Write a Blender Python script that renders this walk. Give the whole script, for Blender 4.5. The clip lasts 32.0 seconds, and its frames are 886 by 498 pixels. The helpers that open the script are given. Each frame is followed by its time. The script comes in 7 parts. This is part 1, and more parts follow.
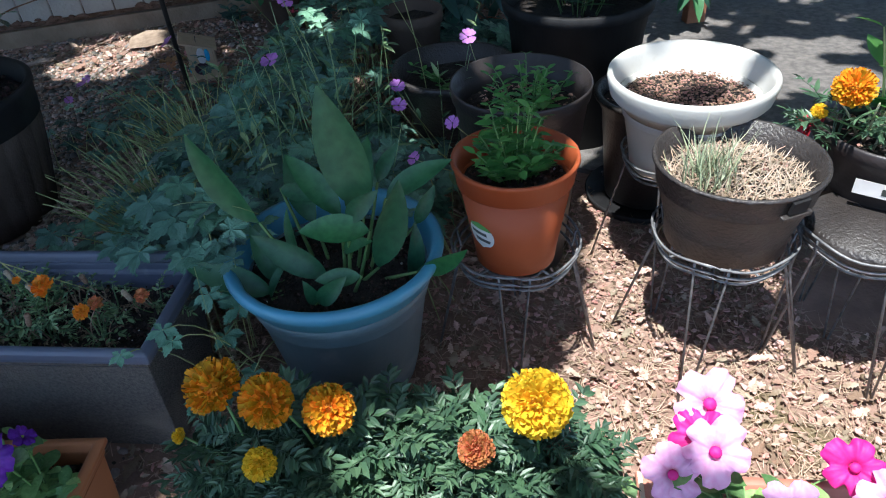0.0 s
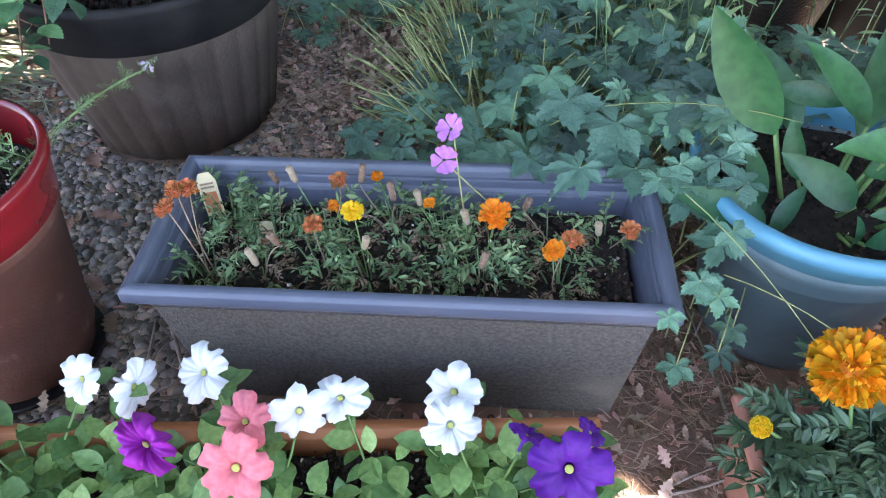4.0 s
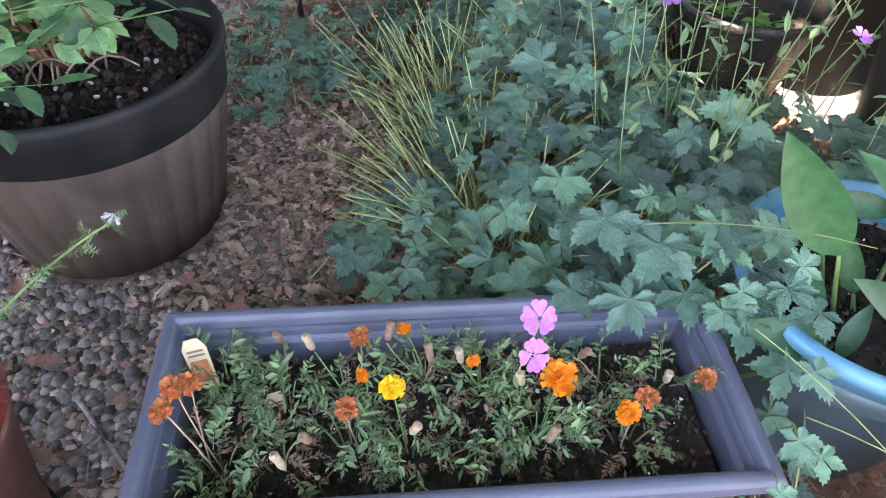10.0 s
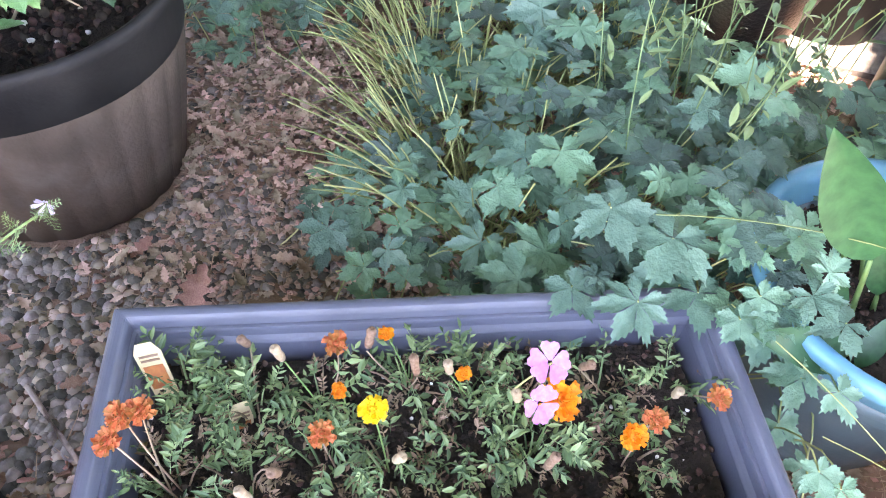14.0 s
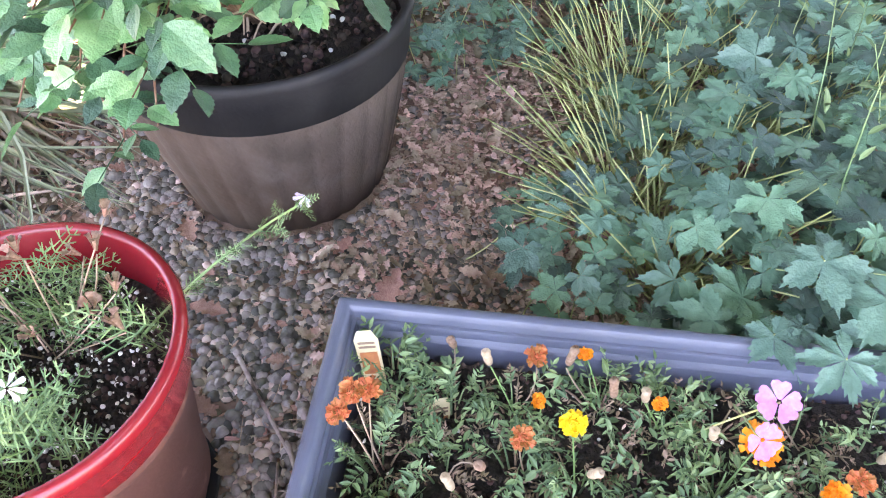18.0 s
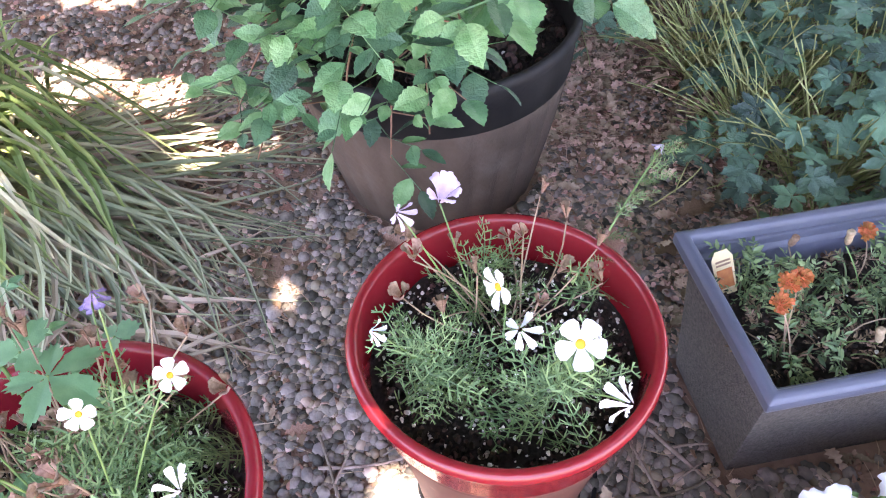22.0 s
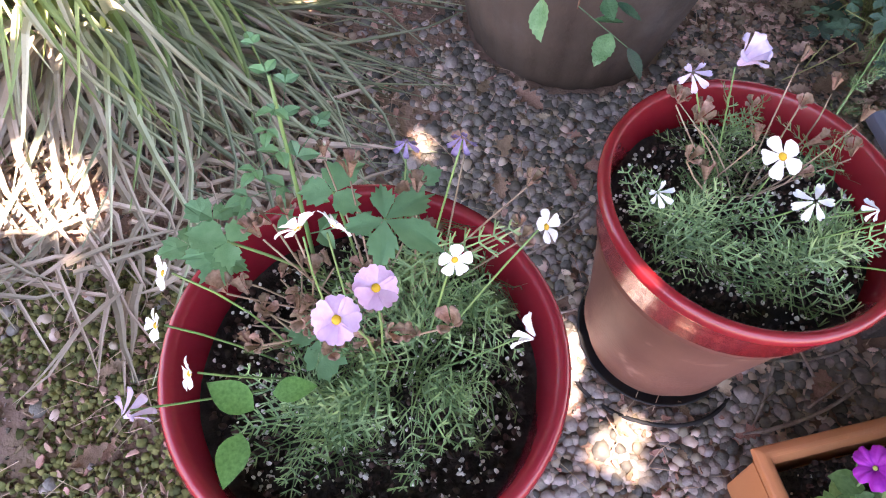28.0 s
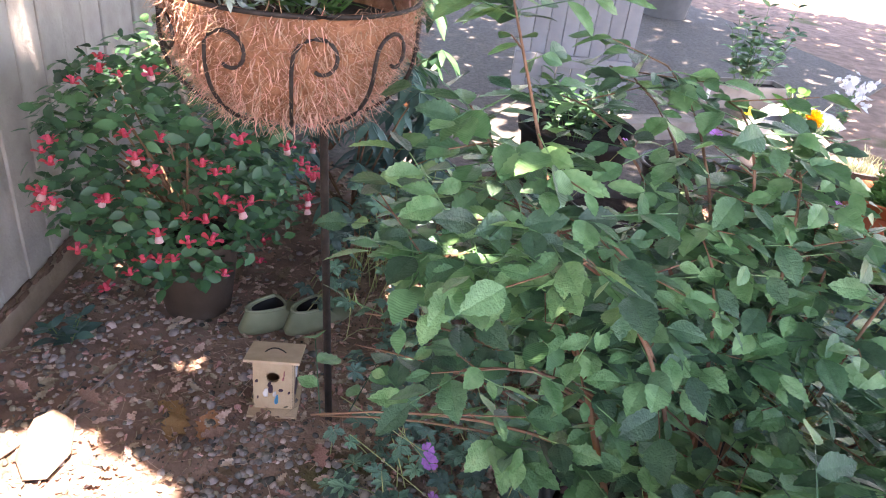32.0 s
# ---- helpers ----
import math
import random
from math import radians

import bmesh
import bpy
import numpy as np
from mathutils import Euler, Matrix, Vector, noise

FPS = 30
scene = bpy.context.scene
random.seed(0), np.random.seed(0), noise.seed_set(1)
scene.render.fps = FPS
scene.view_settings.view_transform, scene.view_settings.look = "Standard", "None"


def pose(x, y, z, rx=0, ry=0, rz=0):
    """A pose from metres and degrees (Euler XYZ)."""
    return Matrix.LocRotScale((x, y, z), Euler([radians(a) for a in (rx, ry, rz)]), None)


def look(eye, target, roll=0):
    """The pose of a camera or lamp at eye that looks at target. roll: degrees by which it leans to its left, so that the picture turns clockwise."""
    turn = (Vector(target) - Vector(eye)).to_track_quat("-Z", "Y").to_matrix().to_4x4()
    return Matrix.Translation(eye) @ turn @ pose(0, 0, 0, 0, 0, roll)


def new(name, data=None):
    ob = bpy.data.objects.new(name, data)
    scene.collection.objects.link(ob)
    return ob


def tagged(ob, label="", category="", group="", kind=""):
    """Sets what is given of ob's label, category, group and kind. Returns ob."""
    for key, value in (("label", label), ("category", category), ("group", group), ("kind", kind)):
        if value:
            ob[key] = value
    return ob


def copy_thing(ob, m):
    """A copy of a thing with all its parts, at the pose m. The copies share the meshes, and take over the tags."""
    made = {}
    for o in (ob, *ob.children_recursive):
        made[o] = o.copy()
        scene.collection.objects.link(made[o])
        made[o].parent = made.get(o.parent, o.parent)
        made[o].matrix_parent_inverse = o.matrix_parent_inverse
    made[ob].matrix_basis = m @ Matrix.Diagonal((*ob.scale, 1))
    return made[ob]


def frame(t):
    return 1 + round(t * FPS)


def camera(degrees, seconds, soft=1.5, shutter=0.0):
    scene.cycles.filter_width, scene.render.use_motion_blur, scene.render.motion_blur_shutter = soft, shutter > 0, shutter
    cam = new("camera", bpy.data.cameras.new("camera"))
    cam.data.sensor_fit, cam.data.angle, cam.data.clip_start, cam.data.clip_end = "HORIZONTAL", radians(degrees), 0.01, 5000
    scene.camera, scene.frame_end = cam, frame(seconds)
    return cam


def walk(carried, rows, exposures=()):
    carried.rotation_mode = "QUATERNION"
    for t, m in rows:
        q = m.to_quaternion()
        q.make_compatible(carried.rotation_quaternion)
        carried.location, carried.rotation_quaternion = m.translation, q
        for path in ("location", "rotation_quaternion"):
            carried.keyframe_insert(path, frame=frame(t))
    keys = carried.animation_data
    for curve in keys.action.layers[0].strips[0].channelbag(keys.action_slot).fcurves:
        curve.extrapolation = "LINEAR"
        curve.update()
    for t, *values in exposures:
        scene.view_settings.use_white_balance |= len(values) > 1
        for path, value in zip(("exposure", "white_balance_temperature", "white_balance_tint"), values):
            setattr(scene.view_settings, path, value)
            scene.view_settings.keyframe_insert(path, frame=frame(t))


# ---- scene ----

# ---- camera and walk ----
cam = camera(64.2, 32.0, soft=1.1)
PATH = [
    (0, (-0.106, 1.463, 1.191), (-0.483, 3.012, -0.017), -4.8),
    (0.5, (-0.263, 1.507, 1.138), (-0.53, 3.01, -0.154), -1.8),
    (1, (-0.387, 1.522, 1.123), (-0.586, 3.046, -0.156), 0.7),
    (1.5, (-0.477, 1.603, 1.108), (-0.61, 3.128, -0.18), 1.2),
    (2, (-0.527, 1.659, 1.09), (-0.598, 3.132, -0.262), 2.5),
    (2.5, (-0.651, 1.63, 1.086), (-0.656, 3.116, -0.253), 4.2),
    (3, (-0.824, 1.573, 1.092), (-0.853, 3.053, -0.253), 3.8),
    (3.5, (-0.958, 1.592, 1.069), (-1.225, 3.033, -0.292), -2.5),
    (4, (-1.069, 1.597, 1.039), (-1.339, 2.974, -0.386), -1.7),
    (4.5, (-1.202, 1.537, 1.055), (-1.412, 2.893, -0.4), -0.8),
    (6.5, (-1.417, 1.47, 1.052), (-1.767, 2.833, -0.369), -2.9),
    (7, (-1.378, 1.477, 1.05), (-1.669, 2.856, -0.368), -1.4),
    (7.5, (-1.321, 1.498, 1.055), (-1.527, 2.886, -0.371), -1.8),
    (8, (-1.273, 1.509, 1.053), (-1.396, 2.899, -0.38), -1.9),
    (8.5, (-1.246, 1.522, 1.087), (-1.286, 2.924, -0.339), -0.0),
    (9, (-1.253, 1.541, 1.096), (-1.213, 2.956, -0.317), 2.6),
    (9.5, (-1.27, 1.675, 1.097), (-1.206, 3.106, -0.299), 3.3),
    (10, (-1.288, 1.831, 1.079), (-1.29, 3.25, -0.33), 1.7),
    (10.5, (-1.334, 1.905, 1.095), (-1.285, 3.327, -0.31), 2.1),
    (11, (-1.334, 1.936, 1.092), (-1.27, 3.231, -0.43), 2.5),
    (11.5, (-1.308, 1.962, 1.085), (-1.203, 3.153, -0.518), 4.8),
    (12, (-1.308, 1.961, 1.077), (-1.144, 3.162, -0.514), 7.7),
    (12.5, (-1.332, 1.965, 1.064), (-1.179, 3.183, -0.515), 7.9),
    (13, (-1.358, 1.98, 1.066), (-1.29, 3.214, -0.506), 5.1),
    (13.5, (-1.338, 1.984, 1.059), (-1.262, 3.23, -0.504), 5.9),
    (15.5, (-1.264, 1.991, 1.066), (-1.173, 3.239, -0.493), 3.6),
    (16, (-1.279, 2.004, 1.073), (-1.268, 3.252, -0.49), 1.4),
    (16.5, (-1.281, 2.007, 1.075), (-1.265, 3.265, -0.479), 2.3),
    (17, (-1.288, 2.01, 1.077), (-1.289, 3.276, -0.471), 2.3),
    (17.5, (-1.324, 1.992, 1.082), (-1.453, 3.264, -0.456), 0.4),
    (18, (-1.408, 1.929, 1.09), (-1.7, 3.196, -0.43), -0.2),
    (18.5, (-1.528, 1.815, 1.113), (-1.932, 3.068, -0.393), -1.7),
    (19, (-1.637, 1.744, 1.105), (-2.081, 3.014, -0.375), -1.8),
    (19.5, (-1.766, 1.758, 1.114), (-2.293, 3.007, -0.356), -4.6),
    (20, (-1.842, 1.756, 1.102), (-2.303, 2.977, -0.413), -4.9),
    (20.5, (-1.915, 1.666, 1.121), (-2.231, 2.921, -0.404), -5.1),
    (21, (-1.967, 1.596, 1.133), (-2.118, 2.875, -0.397), -2.3),
    (21.5, (-2.037, 1.65, 1.127), (-2.104, 2.954, -0.387), -1.9),
    (22, (-2.074, 1.731, 1.134), (-2.04, 3.063, -0.358), -3.7),
    (22.5, (-2.081, 1.73, 1.146), (-1.863, 3.069, -0.324), -1.2),
    (23, (-2.11, 1.701, 1.155), (-1.799, 3.035, -0.302), 1.6),
    (23.5, (-2.194, 1.667, 1.157), (-1.925, 3.018, -0.293), 4.2),
    (24, (-2.316, 1.643, 1.144), (-2.297, 3.004, -0.322), 2.8),
    (24.5, (-2.388, 1.685, 1.092), (-2.457, 2.913, -0.485), 2.2),
    (26.5, (-2.479, 1.936, 0.949), (-2.58, 2.64, -0.92), 0.9),
    (27, (-2.457, 1.922, 0.973), (-2.519, 2.632, -0.896), 3.9),
    (27.5, (-2.426, 1.852, 1.041), (-2.454, 2.656, -0.79), 1.5),
    (28, (-2.447, 1.760, 1.128), (-2.315, 2.757, -0.600), 5.0),
    (28.5, (-2.457, 1.772, 1.188), (-2.214, 2.967, -0.397), 3.3),
    (29, (-2.531, 1.921, 1.234), (-2.129, 3.235, -0.219), 0.8),
    (29.5, (-2.661, 2.083, 1.279), (-2.004, 3.488, 0.017), 1.9),
    (30, (-2.880, 2.241, 1.325), (-1.940, 3.543, 0.157), 3.6),
    (30.5, (-2.949, 2.515, 1.306), (-1.894, 3.806, 0.200), 0.6),
    (31, (-3.024, 2.781, 1.332), (-1.792, 3.951, 0.277), 1.0),
    (31.5, (-3.061, 3.006, 1.380), (-1.564, 3.828, 0.358), 5.2),
    (32, (-3.036, 3.211, 1.382), (-1.428, 3.878, 0.397), 7.1),
]
walk(cam, [(t, look(e, a, r)) for t, e, a, r in PATH],
     exposures=[(0.0, 1.36, 5750, 8), (1.0, 1.5, 6050, 7), (2.0, 1.75, 5750, 8), (3.0, 2.22, 6300, 12), (3.7, 3.33, 6800, 16), (4.5, 3.35, 6800, 16), (7.0, 3.55, 6900, 16), (9.0, 3.7, 7200, 18), (10.0, 3.73, 7500, 24), (11.0, 4.38, 7850, 26), (18.0, 4.40, 7800, 27), (19.0, 4.08, 7300, 27), (21.0, 3.92, 7400, 28), (22.5, 3.75, 7450, 34), (24.0, 3.62, 7800, 37), (27.0, 3.32, 7550, 32), (28.0, 3.32, 7500, 32), (29.0, 3.44, 7400, 33), (30.5, 3.30, 7200, 33), (32.0, 3.35, 7550, 30)])

# ---- light: high summer sun through an added, unseen tree, open sky ----
SUN_EL, SUN_AZ = 74.0, -105.0          # degrees; azimuth counted from +x towards +y
sx, sy = math.cos(radians(SUN_AZ)), math.sin(radians(SUN_AZ))
SUN_DIR = Vector((sx * math.cos(radians(SUN_EL)), sy * math.cos(radians(SUN_EL)), math.sin(radians(SUN_EL))))
world = bpy.data.worlds.new("sky")
scene.world = world
world.use_nodes = True
nt = world.node_tree
sky = nt.nodes.new("ShaderNodeTexSky")
sky.sky_type, sky.sun_disc = "NISHITA", False
sky.sun_elevation, sky.sun_rotation = radians(SUN_EL), math.atan2(sx, sy)
nt.nodes["Background"].inputs["Strength"].default_value = 0.125
nt.links.new(sky.outputs[0], nt.nodes["Background"].inputs["Color"])
sun = new("sun", bpy.data.lights.new("sun", "SUN"))
sun.data.energy, sun.data.angle, sun.data.color = 4.1, radians(0.53), (1.0, 0.95, 0.86)
sun.matrix_world = look((0, 0, 12), Vector((0, 0, 12)) - SUN_DIR)


# ---- materials ----
def mat(name, c1, c2=None, scale=12.0, rough=0.6, bump=0.15, bscale=60.0, metal=0.0, vary=0.15, island=False,
        thin=0.0, c3=None, s3=3.0, t3=0.55, coat=0.0, detail=6.0, spec=0.5, wave=0.0):
    """Two noises mix the colours; vary shifts brightness from piece to piece; thin lets light through a leaf."""
    m = bpy.data.materials.new(name)
    m.use_nodes = True
    t = m.node_tree
    n, l = t.nodes, t.links
    b = n["Principled BSDF"]
    co = n.new("ShaderNodeTexCoord")
    no = n.new("ShaderNodeTexNoise")
    no.inputs["Scale"].default_value, no.inputs["Detail"].default_value = scale, detail
    l.new(co.outputs["Object"], no.inputs["Vector"])
    ramp = n.new("ShaderNodeValToRGB")
    ramp.color_ramp.elements[0].position, ramp.color_ramp.elements[1].position = 0.32, 0.68
    ramp.color_ramp.elements[0].color = (*c1, 1)
    ramp.color_ramp.elements[1].color = (*(c2 or c1), 1)
    l.new(no.outputs["Fac"], ramp.inputs["Fac"])
    col = ramp.outputs["Color"]
    if c3:
        n3 = n.new("ShaderNodeTexNoise")
        n3.inputs["Scale"].default_value, n3.inputs["Detail"].default_value = s3, 5.0
        l.new(co.outputs["Object"], n3.inputs["Vector"])
        r3 = n.new("ShaderNodeValToRGB")
        r3.color_ramp.elements[0].position, r3.color_ramp.elements[1].position = t3, t3 + 0.12
        l.new(n3.outputs["Fac"], r3.inputs["Fac"])
        mx = n.new("ShaderNodeMix")
        mx.data_type = "RGBA"
        l.new(r3.outputs["Color"], mx.inputs["Factor"])
        l.new(col, mx.inputs["A"])
        mx.inputs["B"].default_value = (*c3, 1)
        col = mx.outputs["Result"]
    if vary:
        src = n.new("ShaderNodeNewGeometry").outputs["Random Per Island"] if island else n.new("ShaderNodeObjectInfo").outputs["Random"]
        mr = n.new("ShaderNodeMapRange")
        mr.inputs["To Min"].default_value, mr.inputs["To Max"].default_value = 1 - vary, 1 + vary
        l.new(src, mr.inputs["Value"])
        hv = n.new("ShaderNodeHueSaturation")
        l.new(mr.outputs["Result"], hv.inputs["Value"])
        l.new(col, hv.inputs["Color"])
        mh = n.new("ShaderNodeMapRange")
        mh.inputs["To Min"].default_value, mh.inputs["To Max"].default_value = 0.5 + vary * 0.06, 0.5 - vary * 0.06
        l.new(src, mh.inputs["Value"])
        l.new(mh.outputs["Result"], hv.inputs["Hue"])
        col = hv.outputs["Color"]
    l.new(col, b.inputs["Base Color"])
    b.inputs["Roughness"].default_value, b.inputs["Metallic"].default_value = rough, metal
    b.inputs["Specular IOR Level"].default_value, b.inputs["Coat Weight"].default_value = spec, coat
    if bump:
        bn = n.new("ShaderNodeTexNoise")
        bn.inputs["Scale"].default_value, bn.inputs["Detail"].default_value = bscale, 4.0
        l.new(co.outputs["Object"], bn.inputs["Vector"])
        height = bn.outputs["Fac"]
        if wave:
            wv = n.new("ShaderNodeTexWave")
            wv.inputs["Scale"].default_value, wv.inputs["Distortion"].default_value = wave, 2.0
            l.new(co.outputs["Object"], wv.inputs["Vector"])
            height = wv.outputs["Fac"]
        bp = n.new("ShaderNodeBump")
        bp.inputs["Strength"].default_value, bp.inputs["Distance"].default_value = bump, 0.01
        l.new(height, bp.inputs["Height"])
        l.new(bp.outputs["Normal"], b.inputs["Normal"])
    if thin:
        tr = n.new("ShaderNodeBsdfTranslucent")
        l.new(col, tr.inputs["Color"])
        ms = n.new("ShaderNodeMixShader")
        ms.inputs["Fac"].default_value = thin
        l.new(b.outputs["BSDF"], ms.inputs[1])
        l.new(tr.outputs["BSDF"], ms.inputs[2])
        l.new(ms.outputs["Shader"], n["Material Output"].inputs["Surface"])
    return m


M_EARTH = mat("earth", (0.17, 0.105, 0.078), (0.32, 0.205, 0.155), 9, 0.95, 0.6, 70, vary=0, c3=(0.10, 0.095, 0.03), s3=2.2, t3=0.60)
M_PEBBLE = mat("pebble", (0.128, 0.114, 0.104), (0.255, 0.220, 0.188), 45, 0.7, 0.25, 160, vary=0.78, island=True)
M_PEBBLE_WARM = mat("warm_pebble", (0.33, 0.25, 0.19), (0.48, 0.39, 0.31), 25, 0.75, 0.1, 90, vary=0.5, island=True)
M_PALECHIP = mat("pale_bark_chip", (0.30, 0.19, 0.14), (0.50, 0.35, 0.28), 30, 0.9, 0.2, 120, vary=0.5, island=True)
M_GRIT = mat("brown_grit", (0.09, 0.065, 0.05), (0.24, 0.19, 0.155), 30, 0.95, 0, vary=0.7, island=True)
M_CHIP = mat("bark_chip", (0.22, 0.12, 0.08), (0.40, 0.26, 0.19), 30, 0.9, 0.3, 120, vary=0.55, island=True)
M_STRAW = mat("dry_needle", (0.30, 0.20, 0.13), (0.50, 0.38, 0.27), 20, 0.85, 0, vary=0.4, island=True)
M_DRYLEAF = mat("dry_leaf", (0.24, 0.13, 0.09), (0.40, 0.25, 0.18), 40, 0.85, 0.3, 90, vary=0.4, thin=0.15)
M_LITTER = mat("leaf_litter", (0.33, 0.22, 0.155), (0.60, 0.47, 0.36), 40, 0.85, 0.3, 90, vary=0.5, island=True, thin=0.12)
M_ORANGELEAF = mat("orange_dry_leaf", (0.38, 0.17, 0.07), (0.46, 0.25, 0.12), 40, 0.8, 0.3, 90, vary=0.3, thin=0.15)
M_TWIG = mat("twig", (0.20, 0.15, 0.12), (0.34, 0.28, 0.24), 60, 0.9, 0.4, 150, vary=0.3)
M_MOSS = mat("olive_moss", (0.085, 0.090, 0.024), (0.175, 0.175, 0.055), 60, 0.95, 0, vary=0.5, island=True)
M_ASPHALT = mat("asphalt", (0.088, 0.080, 0.074), (0.165, 0.148, 0.135), 40, 0.95, 0.5, 220, vary=0, c3=(0.22, 0.17, 0.14), s3=4, t3=0.62)
M_SOIL = mat("potting_soil", (0.012, 0.009, 0.008), (0.038, 0.028, 0.022), 40, 0.95, 0.9, 110, vary=0)
M_CRUMB = mat("soil_crumb", (0.020, 0.014, 0.011), (0.085, 0.056, 0.040), 60, 0.95, 0, vary=0.85, island=True)
M_PERLITE = mat("perlite", (0.60, 0.56, 0.52), (0.75, 0.72, 0.68), 60, 0.9, 0, vary=0.3, island=True)
M_GREY = mat("grey_plastic", (0.088, 0.098, 0.135), (0.115, 0.127, 0.170), 5, 0.42, 0.05, 300, vary=0, c3=(0.15, 0.155, 0.18), s3=14, t3=0.68)
M_GREYBODY = mat("grey_stone_texture", (0.066, 0.060, 0.055), (0.145, 0.128, 0.112), 160, 0.75, 0.5, 260, vary=0, c3=(0.19, 0.165, 0.14), s3=4, t3=0.62)
M_TERRA = mat("terracotta_plastic", (0.44, 0.155, 0.062), (0.53, 0.20, 0.085), 6, 0.5, 0.05, 200, vary=0.05)
M_PINKTERRA = mat("pinkish_terracotta_plastic", (0.42, 0.17, 0.115), (0.52, 0.235, 0.165), 7, 0.6, 0.08, 200, vary=0.05, c3=(0.55, 0.33, 0.26), s3=12, t3=0.64)
M_CREAM = mat("cream_line", (0.70, 0.58, 0.42), (0.78, 0.67, 0.52), 20, 0.6, 0)
M_RED = mat("red_glaze", (0.22, 0.010, 0.016), (0.31, 0.018, 0.024), 4, 0.27, 0.06, 40, vary=0.05, c3=(0.42, 0.09, 0.09), s3=26, t3=0.70, coat=0.25)
M_REDBODY = mat("red_brown_body", (0.140, 0.056, 0.040), (0.205, 0.090, 0.064), 9, 0.62, 0.15, 160, vary=0.05, c3=(0.32, 0.17, 0.13), s3=18, t3=0.62)
M_BARREL = mat("barrel_brown", (0.072, 0.052, 0.040), (0.118, 0.084, 0.065), 7, 0.75, 0.2, 90, vary=0, c3=(0.135, 0.105, 0.085), spec=0.25, s3=5, t3=0.58)
M_BLACK = mat("black_plastic", (0.010, 0.010, 0.011), (0.024, 0.023, 0.023), 12, 0.68, 0.08, 120, vary=0.2, spec=0.25)
M_NURSERY = mat("brown_black_plastic", (0.022, 0.018, 0.018), (0.042, 0.034, 0.032), 9, 0.42, 0.12, 120, vary=0.2, c3=(0.065, 0.052, 0.047), s3=10, t3=0.62)
M_BLUE = mat("blue_glaze", (0.075, 0.25, 0.36), (0.105, 0.33, 0.46), 5, 0.38, 0.05, 60, vary=0, c3=(0.16, 0.40, 0.50), s3=30, t3=0.68, coat=0.15)
M_BLUEBODY = mat("blue_grey_body", (0.085, 0.135, 0.155), (0.15, 0.21, 0.235), 5, 0.5, 0.08, 90, vary=0, c3=(0.22, 0.26, 0.27), s3=9, t3=0.62)
M_ORANGE = mat("orange_plastic_pot", (0.29, 0.060, 0.018), (0.35, 0.080, 0.026), 6, 0.5, 0.03, 200, vary=0, spec=0.3)
M_DARKPOT = mat("weathered_black_plastic", (0.026, 0.022, 0.021), (0.050, 0.042, 0.038), 8, 0.40, 0.45, 130, vary=0, c3=(0.12, 0.095, 0.08), s3=70, t3=0.69)
M_WHITE = mat("white_plastic_pot", (0.47, 0.455, 0.41), (0.57, 0.555, 0.51), 6, 0.55, 0.08, 120, vary=0, c3=(0.36, 0.31, 0.26), s3=9, t3=0.64)
M_WIRE = mat("painted_wire", (0.10, 0.10, 0.105), (0.26, 0.255, 0.25), 60, 0.5, 0.1, 200, metal=0.3, vary=0.1)
M_IRON = mat("black_iron", (0.018, 0.016, 0.015), (0.05, 0.04, 0.035), 40, 0.6, 0.2, 150, metal=0.4, vary=0)
M_FENCE = mat("weathered_fence_board", (0.29, 0.27, 0.245), (0.41, 0.39, 0.355), 7, 0.85, 0.35, 60, vary=0.12, c3=(0.24, 0.22, 0.19), s3=5, t3=0.58)
M_ROT = mat("rotten_brown_rail", (0.085, 0.05, 0.032), (0.16, 0.10, 0.065), 20, 0.95, 0.7, 60, vary=0.15)
M_KICK = mat("tan_kickboard", (0.22, 0.16, 0.11), (0.33, 0.25, 0.18), 8, 0.9, 0.4, 60, vary=0.1)
M_GATE = mat("blue_grey_paint", (0.22, 0.235, 0.26), (0.28, 0.295, 0.32), 9, 0.7, 0.2, 80, vary=0.08)
M_TIMBER = mat("grey_timber", (0.24, 0.205, 0.18), (0.36, 0.32, 0.29), 9, 0.9, 0.4, 80, vary=0.15)
M_WOOD = mat("light_birch_wood", (0.50, 0.35, 0.22), (0.60, 0.44, 0.29), 22, 0.7, 0.2, 120, vary=0.05)
M_REDWOOD = mat("red_brown_wood", (0.30, 0.12, 0.06), (0.38, 0.17, 0.09), 15, 0.7, 0.2, 80, vary=0)
M_PAINT_BLUE = mat("bright_blue_paint", (0.03, 0.36, 0.68), (0.06, 0.42, 0.72), 30, 0.5, 0)
M_PAINT_DARK = mat("dark_paint", (0.035, 0.015, 0.03), (0.07, 0.03, 0.05), 30, 0.6, 0)
M_PAINT_WHITE = mat("white_paint", (0.70, 0.67, 0.66), (0.78, 0.75, 0.74), 30, 0.6, 0)
M_PAINT_PINK = mat("pink_paint", (0.50, 0.16, 0.17), (0.58, 0.22, 0.22), 30, 0.6, 0)
M_COIR = mat("coconut_fibre", (0.26, 0.115, 0.06), (0.42, 0.21, 0.12), 40, 0.95, 0.8, 130, vary=0)
M_COIRHAIR = mat("coconut_hair", (0.48, 0.27, 0.18), (0.70, 0.46, 0.34), 30, 0.9, 0, vary=0.35, island=True)
M_CLOG = mat("pale_green_rubber", (0.17, 0.195, 0.115), (0.24, 0.265, 0.17), 10, 0.6, 0.05, 100, vary=0.05)
M_LABEL = mat("white_label", (0.68, 0.68, 0.65), (0.76, 0.76, 0.73), 30, 0.4, 0, vary=0)
M_LABELGREEN = mat("green_print", (0.10, 0.28, 0.06), (0.14, 0.36, 0.09), 30, 0.4, 0, vary=0)
